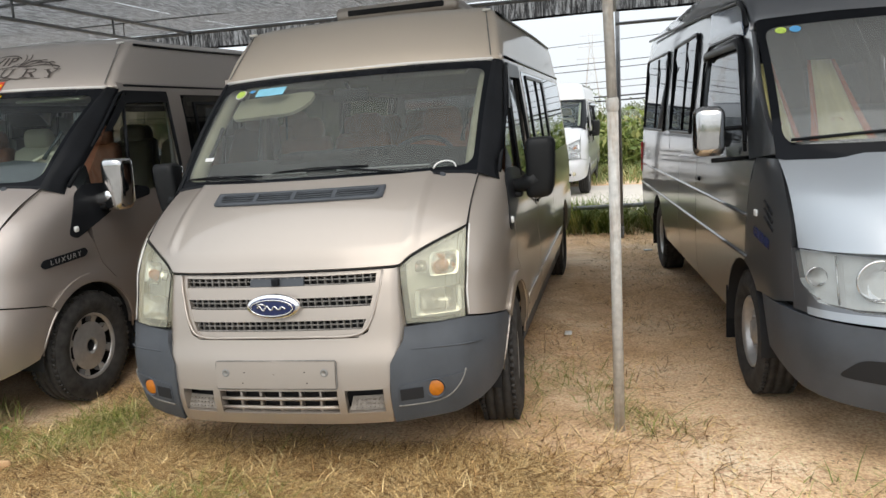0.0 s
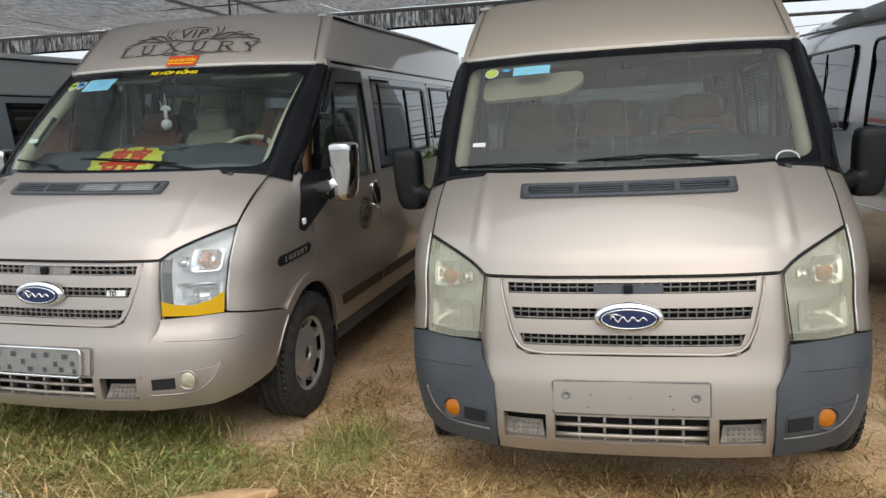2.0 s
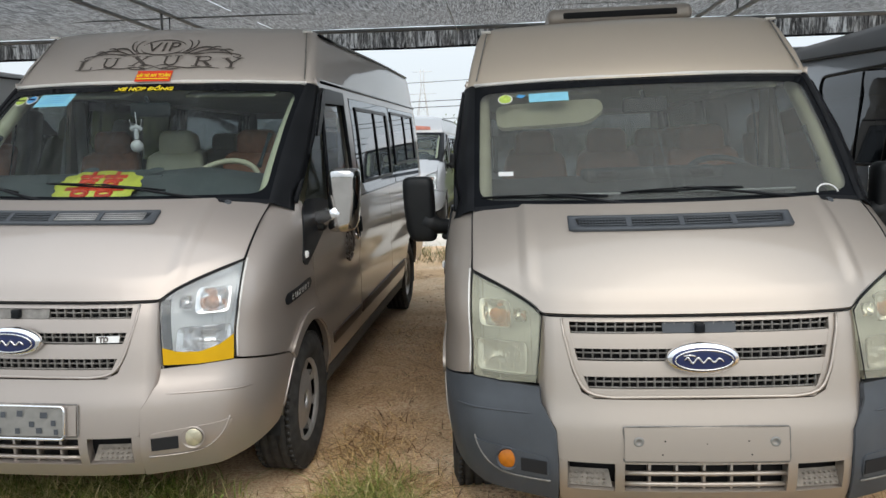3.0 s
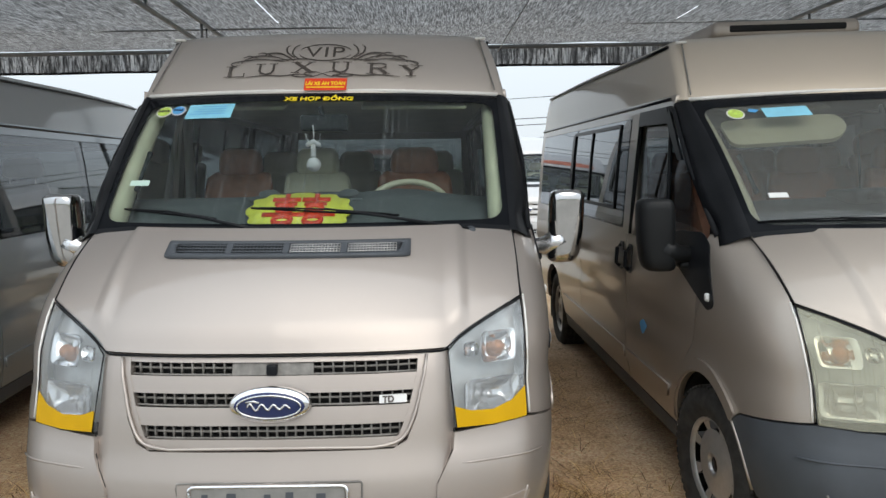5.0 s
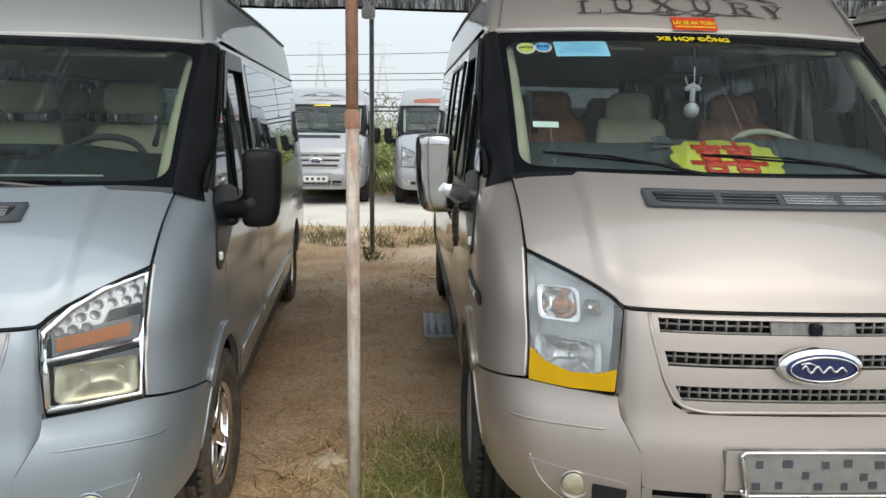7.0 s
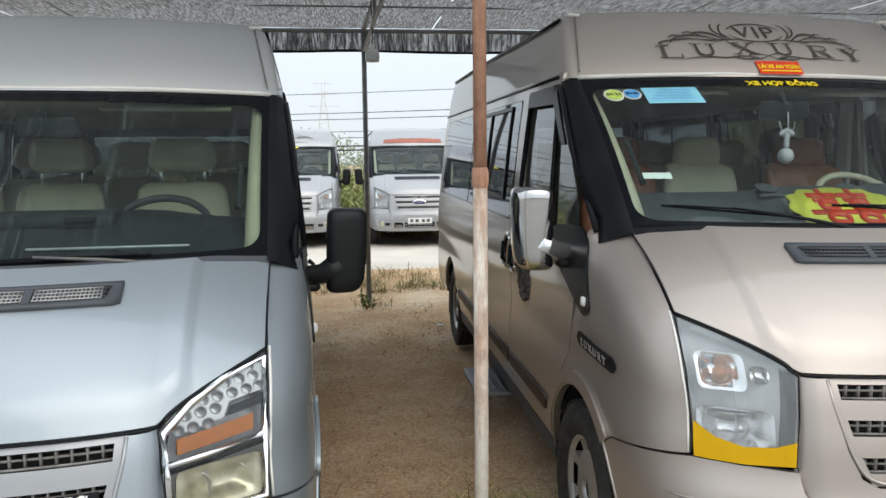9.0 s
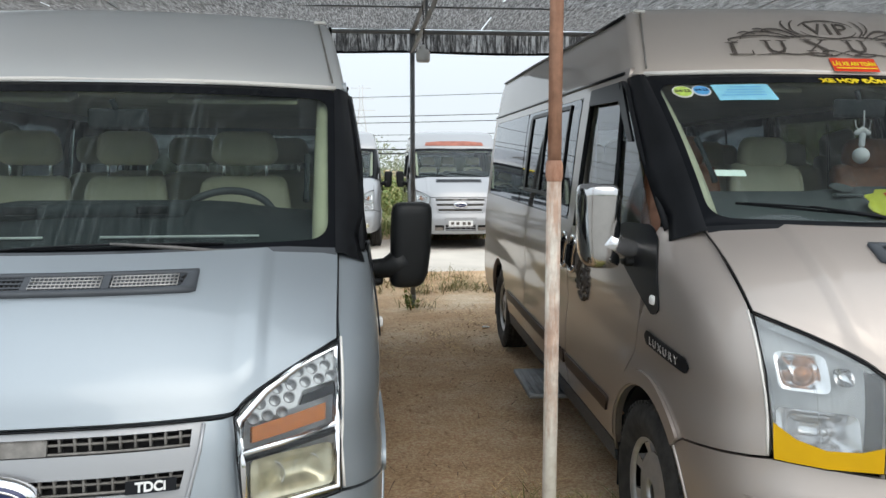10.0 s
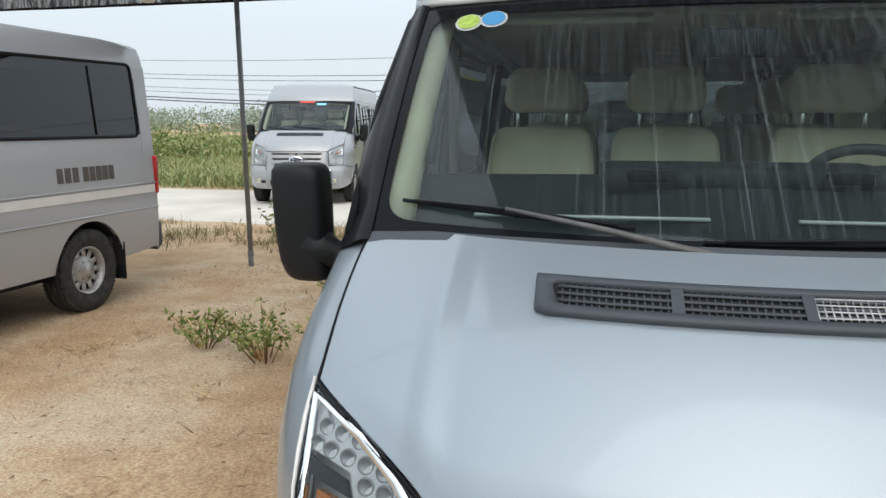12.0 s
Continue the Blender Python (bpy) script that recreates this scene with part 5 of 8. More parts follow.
def ground_material():
    m, n, l, b = material("sandy earth")
    f1, f2, f3 = noise_node(n, l, 0.8, 7, rough=0.6), noise_node(n, l, 3.0, 6), noise_node(n, l, 60.0, 4)
    base = ramp(n, l, f1, [(0.34, (0.54, 0.345, 0.19)), (0.5, (0.67, 0.475, 0.295)), (0.64, (0.76, 0.60, 0.42))])
    col = mix_rgb(n, l, ramp(n, l, f2, [(0.45, (0.0,) * 3), (0.72, (0.42,) * 3)]), base, (0.38, 0.24, 0.135))
    f4, f5 = noise_node(n, l, 14.0, 5, rough=0.7), noise_node(n, l, 160.0, 2)
    col = mix_rgb(n, l, ramp(n, l, f4, [(0.52, (0.0,) * 3), (0.66, (0.4,) * 3)]), col, (0.38, 0.25, 0.145))
    col = mix_rgb(n, l, 0.7, col, ramp(n, l, f3, [(0.32, (0.24,) * 3), (0.68, (0.76,) * 3)]), "OVERLAY")
    col = mix_rgb(n, l, ramp(n, l, f5, [(0.60, (0.0,) * 3), (0.67, (0.7,) * 3)]), col, (0.22, 0.15, 0.09))
    # the earth darkens along the row: shade between the vans is in its colour
    where, axis, row_shade, tone = n.new("ShaderNodeTexCoord"), n.new("ShaderNodeSeparateXYZ"), n.new("ShaderNodeMapRange"), n.new("ShaderNodeVectorMath")
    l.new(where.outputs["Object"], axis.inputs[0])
    l.new(axis.outputs["X"], row_shade.inputs["Value"])
    row_shade.inputs["From Min"].default_value, row_shade.inputs["From Max"].default_value = -6.5, -2.5
    row_shade.inputs["To Min"].default_value, row_shade.inputs["To Max"].default_value = 0.80, 1.12
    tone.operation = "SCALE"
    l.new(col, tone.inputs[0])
    l.new(row_shade.outputs[0], tone.inputs["Scale"])
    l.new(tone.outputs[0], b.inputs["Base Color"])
    b.inputs["Roughness"].default_value = 0.95
    b.inputs["Specular IOR Level"].default_value = 0.15
    h = mix_rgb(n, l, 0.4, mix_rgb(n, l, 0.5, f3, f4), f2)
    bump(n, l, b, h, 0.45, 0.02)
    return m


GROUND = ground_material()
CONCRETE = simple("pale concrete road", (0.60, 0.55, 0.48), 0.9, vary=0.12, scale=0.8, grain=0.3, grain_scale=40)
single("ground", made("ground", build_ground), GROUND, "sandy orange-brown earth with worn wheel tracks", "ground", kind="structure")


def build_road(bm):
    """A worn concrete strip with crumbling edges, a little above the earth."""
    xs = np.concatenate([np.arange(-220, -30, 6.0), np.arange(-30, 14, 0.25), np.arange(14, 220, 6.0)])
    prof = ((0.0, -0.05), (0.04, 0.026), (0.5, 0.032), (0.96, 0.026), (1.0, -0.05))
    rows = [[bm.verts.new((x, lerp(13.1 + 0.16 * noise.noise((x * 0.9, 0, 3)), 18.7 + 0.22 * noise.noise((x * 0.7, 5, 3)), f), z)) for x in xs] for f, z in prof]
    for r, q in zip(rows, rows[1:]):
        for i in range(len(xs) - 1):
            bm.faces.new((r[i], r[i + 1], q[i + 1], q[i]))


single("road", made("road", build_road), CONCRETE, "pale dusty concrete road behind the parking row", "road", kind="structure")



def yard_edge(x):
    return float(np.interp(x, [-5.2, -4.6, -4.2, -3.5, -2.9, -1.9, -1.2], [2.9, 2.9, 2.72, 2.56, 2.52, 2.62, 2.35])) + 0.05 * noise.noise((x * 2.3, 0, 9))


def build_yard(bm):
    """Crushed-stone yard in front of the row, with an uneven edge on the earth."""
    xs = np.concatenate([np.arange(-60, -5.4, 0.8), np.arange(-5.4, -0.9, 0.08), np.arange(-0.9, 40, 0.8)])
    rows = []
    for k, f in enumerate((0.0, 0.25, 0.5, 0.75, 0.97, 0.998, 1.0)):
        rows.append([bm.verts.new((x, lerp(-60, yard_edge(x), f), 0.022 if f < 1 else -0.03)) for x in xs])
    for r, q in zip(rows, rows[1:]):
        for i in range(len(xs) - 1):
            bm.faces.new((r[i], r[i + 1], q[i + 1], q[i]))


YARD = simple("grey crushed stone", (0.29, 0.275, 0.25), 0.95, vary=0.25, scale=9, grain=0.9, grain_scale=45)
single("yard", made("yard", build_yard), YARD, "grey crushed-stone yard along the row of vans", "yard", kind="structure")

# ---- the vans ----
van_a = van("van", "dusty gold van with dark plastic bumper corners and yellowed headlights", Matrix.Translation((-1.627, 3.10, -0.052)) @ Matrix.Rotation(radians(1.1), 4, "Z") @ Matrix.Rotation(radians(-1.0), 4, "Y") @ Matrix.Rotation(radians(0.8), 4, "X"), GOLD_A,
            dict(flush=True, slides=((-1, 2.55, 4.0, 1.40, 1.93), (1, 2.55, 3.74, 1.40, 1.93)), wipers=(((-0.94, 0.065), (-0.304, 0.075), (-0.066, -0.02)), ((-0.24, 0.09), (0.362, 0.10), (0.795, -0.02))), cowl=BLACK, roof=ROOF_A, steer=5, tray=True, corner=PLASTIC, lens=LENS_OLD, screen=SCREEN_A, fog=AMBER, patch=TAN, seat=TAN))
van_b = van("van", "gold beige van with chrome mirrors and ornamental lettering on its roof", Matrix.Translation((-4.398, 3.128, -0.012)) @ Matrix.Rotation(radians(0.6), 4, "Y") @ Matrix.Rotation(radians(0.8), 4, "X"), GOLD_B,
            dict(flush=True, slides=((-1, 2.55, 3.73, 1.40, 1.93), (1, 2.48, 3.74, 1.38, 1.90), (1, 3.96, 5.32, 1.46, 1.92)), cowl=BLACK, roof=ROOF_B, mesh=((0.02, 0.225), (0.26, 0.46)), mirror=MIRROR_CHROME, film=True, patch=TAN, dash=DASH_B, wheel=CREAM, chrome=True, strip=simple("brown strip", (0.05, 0.03, 0.02), 0.5)))
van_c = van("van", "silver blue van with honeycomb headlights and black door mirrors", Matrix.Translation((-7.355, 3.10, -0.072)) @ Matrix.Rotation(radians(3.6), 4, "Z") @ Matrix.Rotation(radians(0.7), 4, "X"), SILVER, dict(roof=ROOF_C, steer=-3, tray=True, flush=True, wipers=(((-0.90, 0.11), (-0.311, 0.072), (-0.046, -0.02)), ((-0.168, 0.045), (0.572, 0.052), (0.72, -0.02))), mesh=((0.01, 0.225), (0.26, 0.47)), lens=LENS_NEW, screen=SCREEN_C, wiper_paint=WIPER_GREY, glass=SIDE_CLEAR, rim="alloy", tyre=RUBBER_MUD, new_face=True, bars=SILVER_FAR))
FAR = []
for x, y, turn, mat in ((-4.9, 16.1, 0, SILVER_FAR), (-7.45, 16.2, 0, SILVER_FAR), (-13.9, 15.6, 12, SILVER_FAR), (-2.0, 15.8, 0, WHITE_FAR)):
    FAR.append(van("van", "silver passenger van parked across the road" if mat is SILVER_FAR else "white passenger van parked across the road", Matrix.Translation((x, y, 0.03)) @ Matrix.Rotation(radians(turn), 4, "Z"), mat, dict(near=False, glass=SIDE_GLASS), "vans parked across the road"))

# ---- the two vans of the other make: tall rounded nose, wide windscreen ----
SP = Shell([(0, 0), (0.3, 0.015), (0.55, 0.06), (0.72, 0.14), (0.84, 0.25), (0.90, 0.38), (0.94, 0.55), (0.957, 0.8), (0.967, 1.1)],
           [(0.2, 0.10), (0.3, 0.03), (0.5, 0.0), (0.62, 0.02), (0.72, 0.05), (0.92, 0.11), (1.05, 0.14), (1.2, 0.25), (1.345, 0.39), (1.42, 0.47)],
           [(0.2, 0.95), (0.4, 0.98), (0.6, 1.0), (1.0, 1.0), (1.3, 0.985), (1.6, 0.96), (2.0, 0.92), (2.6, 0.86)], (0.25, 1.3))


def sp_screen(u, v):
    k = math.sin(math.pi * max(0, min(1, v)))
    return Vector((lerp(0.91, 0.865, v) * u, lerp(0.60 + 0.17 * u * u, 1.28 + 0.13 * u * u, v) - 0.03 * k, lerp(1.36, 2.09 - 0.015 * u * u, v) + 0.03 * k))


def sp_bonnet(u, v):
    f = SP.at(SP.s_at_x(0.893 * u), 0.945)
    p = f.lerp(Vector((0.905 * u, 0.60 + 0.17 * u * u, 1.352)), v)
    k = math.sin(math.pi * max(0, min(1, v)))
    p.y -= 0.035 * k
    p.z += 0.035 * k + 0.018 * smooth01((lerp(0.55, 0.7, v) - abs(u)) / 0.08)
    return p


def sp_front(pts, sgn=1):
    return [(sgn * SP.s_at_x(x), z) for x, z in pts]


def sp_roof(height, tail):
    def go(bm):
        base = 2.07
        h = height - base
        rings = [(0.885, 1.27, 1.42, base, 0.06), (0.88, 1.29, 1.43, base + 0.05, 0.06), (0.865, 1.45, 1.58, base + 0.45 * h, 0.08), (0.83, 1.66, 1.78, base + 0.8 * h, 0.1), (0.77, 1.82, 1.95, base + 0.92 * h, 0.12), (0.6, 2.1, 2.2, base + 0.98 * h, 0.12), (0.3, 2.4, 2.45, base + h, 0.1), (0.0, 2.8, 2.8, base + h, 0.0)]
        loops = []
        for w, ym, yc, z, r in rings:
            pts = [(w, y) for y in np.linspace(tail, yc + r, 16)]
            pts += [(w - r + r * math.cos(t), yc + r - r * math.sin(t)) for t in np.linspace(0, math.pi / 2, 6)[1:-1]]
            pts += [(x, lerp(ym, yc, (x / max(w - r, 1e-6)) ** 2 if w > r else 1)) for x in np.linspace(w - r, -(w - r), 20)]
            pts += [(-w + r - r * math.cos(t), yc + r - r * math.sin(t)) for t in np.linspace(math.pi / 2, 0, 6)[1:-1]]
            pts += [(-w, y) for y in np.linspace(yc + r, tail, 16)]
            loops.append([bm.verts.new((x, y, z - 0.10 * h * smooth01((y - tail + 0.4) / 0.4))) for x, y in pts])
        for a, b in zip(loops, loops[1:]):
            for i in range(len(a) - 1):
                bm.faces.new((a[i], a[i + 1], b[i + 1], b[i]))
        bm.faces.new([lp[0] for lp in loops] + [lp[-1] for lp in loops[-2::-1]])
        bmesh.ops.remove_doubles(bm, verts=bm.verts, dist=0.0005)
        bmesh.ops.recalc_face_normals(bm, faces=bm.faces)
    return go


def build_open_rim(bm):
    R = 0.205
    lathe(bm, [(-0.03, R * 0.95), (0.06, R * 0.97), (0.085, R), (0.09, R * 0.97), (0.07, R * 0.9), (0.03, R * 0.86)], 48)
    lathe(bm, [(0.03, 0.125), (0.06, 0.10), (0.05, 0.07), (0.075, 0.06), (0.08, 0.001)], 40)
    for k in range(12):
        m = Matrix.Rotation(k * math.tau / 12, 4, "X")
        box(bm, (0.014, 0.05, 0.065), (0.03, 0, 0.152), 0.006, 1, m)
    for k in range(6):
        m = Matrix.Rotation(k * math.tau / 6, 4, "X")
        box(bm, (0.02, 0.016, 0.016), (0.062, 0, 0.085), 0.003, 1, m)


def sp_wall(sgn):
    """The side carried on upwards into the raised roof."""
    def go(y, z):
        return SP.side(sgn)(y, z) if z < 2.05 else Vector((sgn * float(np.interp(z, [2.05, 2.12, 2.295, 2.6], [0.900, 0.888, 0.872, 0.845])), y, z))
    return go


def tall_van(name, label, m, body, bonnet, bumper, wheelbase, overhang, height, key, group):
    v = thing(name, label, "van", m, group)
    hub_f = 1.19 if key == "tall" else 0.98
    hub_r = hub_f + wheelbase
    cut_a = math.degrees(math.acos((1.13 - hub_f) / 0.425))
    tail = hub_r + overhang
    de = 2.70 if key == "tall" else 2.2  # rear edge of the front door
    tall = key == "tall"
    part("roof", made("sp roof" + key, sp_roof(height, tail)), body, v)
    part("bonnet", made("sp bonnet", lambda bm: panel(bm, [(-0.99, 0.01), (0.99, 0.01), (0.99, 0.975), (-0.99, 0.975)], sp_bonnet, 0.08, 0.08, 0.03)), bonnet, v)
    part("bonnet_vent", made("sp vent", lambda bm: panel(bm, rounded([(-0.47, 0.72), (0.47, 0.72), (0.44, 0.86), (-0.44, 0.86)], 0.03), sp_bonnet, 0.1, 0.05, 0.01, 0.008)), BLACK, v, "black plastic air intake")
    part("grille", made("sp grille back", lambda bm: panel(bm, sp_front([(-0.50, 0.70), (0.50, 0.70), (0.52, 0.93), (-0.52, 0.93)]), lambda s, z: SP.at(s, z) + Vector((0, 0.05, 0)), 0.1, 0.1, 0.0)), DARK, v)
    for z in (0.735, 0.785, 0.835, 0.885, 0.925):
        part("grille_bar", made(f"sp bar{z}", lambda bm: tube(bm, [SP.at(SP.s_at_x(x), z) + Vector((0, 0.015, 0)) for x in np.linspace(-0.5, 0.5, 11)], 0.012, 6)), body, v)
    part("front_bumper", made("sp bumper" + key, lambda bm: panel(bm, sp_front([(-0.90, 0.30), (-0.6, 0.275), (0.6, 0.275), (0.90, 0.30)]) + [(SP.s_at_y(y, z), z) for y, z in ((0.54 + hub_f - 0.98, 0.40), (0.56 + hub_f - 0.98, 0.55), (0.60 + hub_f - 0.98, 0.66))] + sp_front([(0.86, 0.655), (0.5, 0.64), (-0.5, 0.64), (-0.86, 0.655)]) + [(-SP.s_at_y(y, z), z) for y, z in ((0.60 + hub_f - 0.98, 0.66), (0.56 + hub_f - 0.98, 0.55), (0.54 + hub_f - 0.98, 0.40))], lambda s, z: SP.at(s, z) + Vector((0, -0.02, 0)), 0.06, 0.05, 0.05)), bumper, v, "dark grey plastic bumper" if bumper is PLASTIC else "")
    part("bumper_strip", made("sp bumper strip", lambda bm: panel(bm, sp_front([(-0.87, 0.662), (-0.5, 0.648), (0.5, 0.648), (0.87, 0.662), (0.87, 0.695), (0.5, 0.69), (-0.5, 0.69), (-0.87, 0.695)]), SP.at, 0.06, 0.05, 0.03, 0.004)), bonnet, v)
    for sgn in (-1, 1):
        k = f"{key}{sgn}"
        sd = SP.side(sgn)
        # flat dark sheet stands in for the shaded opening
        slot = part("bumper_intake", made("sp slot" + k, lambda bm: panel(bm, rounded(sp_front([(0.46, 0.40), (0.80, 0.42), (0.72, 0.51), (0.46, 0.52)], sgn), 0.04), lambda s, z: SP.at(s, z) + Vector((0, -0.024, 0)), 0.06, 0.05, 0.01)), DARK, v)
        lamp_p = [(0.53, 0.70), (0.70, 0.70), (0.84, 0.72), (0.885, 0.80), (0.90, 0.935), (0.80, 0.94), (0.545, 0.93)]
        lamp = part("headlight", made("sp lamp back" + k, lambda bm: panel(bm, sp_front(lamp_p, sgn), lambda s, z: SP.at(s, z) + Vector((0, 0.07, 0)), 0.08, 0.08, 0)), LAMP_BACK, v, "clear wide headlight")
        part("lens", made("sp lens" + k, lambda bm: panel(bm, rounded(sp_front(lamp_p, sgn), 0.03), SP.at, 0.05, 0.05, 0.05, -0.003)), LENS_WIDE, lamp).visible_shadow = False
        part("lamp_divider", made("sp lamp divider" + k, lambda bm: tube(bm, [SP.at(sgn * SP.s_at_x(0.765), z) + Vector((0, 0.03, 0)) for z in (0.72, 0.82, 0.93)], 0.006, 5)), REFLECT, lamp)
        for x, r in ((0.62, 0.088), (0.83, 0.042)):
            p = SP.at(sgn * SP.s_at_x(x), 0.83)
            part("reflector", made(f"sp bowl{r}", build_bowl(r, 0.06)), CHROME, lamp, "", Matrix.Translation(p + Vector((0, 0.03, 0))) @ Vector((sgn * 0.1, -1, 0)).to_track_quat("X", "Z").to_matrix().to_4x4())
        part("lamp_apron", made("sp apron" + k, lambda bm: panel(bm, sp_front([(0.52, 0.66), (0.905, 0.668), (0.908, 0.945), (0.893, 0.945), (0.884, 0.80), (0.838, 0.722), (0.70, 0.702), (0.53, 0.702)], sgn), lambda s, z: SP.at(s, z) + Vector((0, 0.004, 0)), 0.04, 0.04, 0.05)), body, v)
        edge_s = SP.s_at_x(0.902)
        low = [(sgn * edge_s, 0.70), (sgn * edge_s, 0.955), (sgn * SP.s_at_x(0.902), 1.1), (sgn * SP.s_at_x(0.906), 1.345)]
        rest = [(1.0, 1.345), (1.07, 1.2), (1.12, 0.9)] + arch(hub_f, 0.425, cut_a, 134, 12, 0.345) + [(0.62 + hub_f - 0.98, 0.66), (0.60, 0.665)]
        part("front_wing", made("sp fender" + k, lambda bm: panel(bm, low + [(sgn * SP.s_at_y(y, z), z) for y, z in rest], SP.at, 0.06, 0.06, 0.03)), body, v)
        part("wing_slots", made("sp slots" + k, lambda bm: [tube(bm, [sd(y0, z0), sd(y0 + 0.12, z0 + 0.055)], 0.009, 6) for y0, z0 in ((0.66, 1.0), (0.67, 1.04), (0.68, 1.08))]), BLACK, v)
        part("side_repeater", made("sp repeater" + k, lambda bm: box(bm, (0.016, 0.05, 0.035), sd(0.93, 1.06), 0.006)), WHITE, v)
        for nm, poly in (("front_door", [(1.075, 1.2), (1.126, 0.9)] + arch(hub_f, 0.425, cut_a - 1, 4, 14, 0.345) + [(de, 0.38), (de, 1.30), (1.03, 1.33)]),
                         ("side_panel", [(de + 0.01, 0.38)] + [(3.55, 0.38), (3.55, 1.28), (de + 0.01, 1.28)]),
                         ("quarter_panel", [(3.56, 0.38)] + arch(hub_r, 0.42, 175, 5, 16, 0.345) + [(tail, 0.42), (tail, 1.28), (3.56, 1.28)]),
                         ("upper_rail", [(1.42, 1.98), (tail, 1.98), (tail, 2.08), (1.40, 2.08)]),
                         ("centre_pillar", [(de - 0.10, 1.28), (2.98 if tall else 2.32, 1.28), (2.98 if tall else 2.32, 2.0), (de - 0.10, 2.0)]),
                         ("window_pillar", [(4.2, 1.28), (4.58, 1.28), (4.58, 2.0), (4.2, 2.0)] if tall else [(3.28, 1.28), (3.38, 1.28), (3.38, 2.0), (3.28, 2.0)]),
                         ("rear_pillar", [(tail - 0.16, 1.27), (tail, 1.27), (tail, 2.0), (tail - 0.16, 2.0)]),
                         ("windscreen_pillar", [(0.80, 1.37), (1.12, 1.33), (1.50, 1.96), (1.50, 2.03), (1.36, 2.03)])):
            part(nm, made("sp " + nm + k, lambda bm: panel(bm, poly, sd, 0.18, 0.12, 0.03)), body, v)
        part("belt_line", made("sp belt" + k, lambda bm: [tube(bm, [sd(y, z) + Vector((sgn * 0.003, 0, 0)) for y in np.linspace(1.1, tail, 10)], 0.010, 6) for z in (1.03, 0.80)]), body, v)
        bounds = [(3.0, 4.18), (4.60, tail - 0.12)] if tall else [(2.34, 3.3), (3.36, tail - 0.2)]
        wz, wt = (1.45, 2.18) if tall else (1.47, 2.062)
        pane_map = sp_wall(sgn) if tall else sd
        for i, (y0, y1) in enumerate(bounds):
            win = part("side_window", made(f"sp glass{i}" + k, lambda bm: panel(bm, rounded([(y0, wz), (y1, wz), (y1, wt + 0.03 * i), (y0, wt)], 0.06), pane_map, 0.3, 0.1, 0.006, 0.004)), SIDE_GLASS, v)
            yd = lerp(y0, y1, 0.42 if tall else 0.72)
            part("divider", made(f"sp divider{i}" + k, lambda bm: tube(bm, [pane_map(yd, z) + Vector((sgn * 0.008, 0, 0)) for z in (wz + 0.01, 1.8, wt - 0.01)], 0.008, 5)), BLACK, win)
            part("seal", made(f"sp seal{i}" + k, lambda bm: tube(bm, [pane_map(y, z) + Vector((sgn * 0.006, 0, 0)) for y, z in rounded([(y0, wz - 0.01), (y1, wz - 0.01), (y1, wt + 0.01 + 0.03 * i), (y0, wt + 0.01)], 0.07) + [(y0 + 0.07, wz - 0.01)]], 0.014, 6)), BLACK, win)
            part("backing", made(f"sp dark{i}" + k, lambda bm: panel(bm, [(y0 - 0.05, 1.27), (y1 + 0.05, 1.27), (y1 + 0.05, wz + 0.01), (y0 - 0.05, wz + 0.01)], sd, 0.4, 0.1, 0.02, -0.002)), body, win)
        part("door_window", made("sp door glass" + k, lambda bm: panel(bm, [(1.12, 1.33), (de - 0.1, 1.30), (de - 0.1, 1.985), (1.50, 1.985)], sd, 0.3, 0.2, 0.004, -0.01)), DOOR_GLASS, v)
        part("wind_deflector", made("sp deflector" + k, lambda bm: tube(bm, [sd(y, z) + Vector((sgn * 0.02, 0, 0)) for y, z in ((1.16, 1.42), (1.45, 1.93), (1.55, 1.985), (de - 0.15, 1.985), (de - 0.1, 1.95))], [0.01, 0.025, 0.03, 0.025, 0.01], 6)), BLACK, v)
        mir = part("door_mirror", made("sp mirror" + k, lambda bm: box(bm, (0.17, 0.11, 0.27), (sgn * 1.16, 1.12, 1.49), 0.05, 4)), MIRROR_CHROME, v, "chrome door mirror on two arms")
        for z in (1.33, 1.50):
            part("arm", made(f"sp arm{z}" + k, lambda bm: tube(bm, [(sgn * 0.90, 1.26, z), (sgn * 1.14, 1.14, z)], 0.013, 8)), BLACK, mir)
        part("door_handle", made("sp handle" + k, lambda bm: box(bm, (0.03, 0.1, 0.03), sd(de - 0.12, 1.12), 0.01)), BLACK, v)
        for cy in (hub_f, hub_r):
            turn = Matrix.Translation((sgn * 0.835, cy, 0.345)) @ (Matrix() if sgn > 0 else Matrix.Rotation(math.pi, 4, "Z")) @ Matrix.Rotation(cy, 4, "X")
            wh = part("wheel", made("van tyre", build_tyre), RUBBER, v, "", turn)
            part("rim", made("sp rim", build_open_rim), RIM, wh, "pressed steel rim with slots")
            part("brake_drum", made("van hub back", build_hub_back), DARK, wh)
            part("wheel_liner", made(f"sp liner{cy}" + k, lambda bm: lathe_arch(bm, sgn, cy)), DARK, v)
            part("mudflap", made(f"sp flap{cy}" + k, lambda bm: box(bm, (0.24, 0.012, 0.34), (sgn * 0.85, cy + 0.42, 0.36), 0.004)), BLACK, v)
        part("tail_light", made("sp tail" + k, lambda bm: box(bm, (0.09, 0.06, 0.36), (sgn * 0.935, tail - 0.0, 1.10), 0.02, 2)), RED_TAIL, v, "tall red tail light")
    part("rear_bumper", made("sp rear bumper" + key, lambda bm: box(bm, (1.86, 0.16, 0.28), (0, tail + 0.05, 0.52), 0.05, 3)), PLASTIC, v)
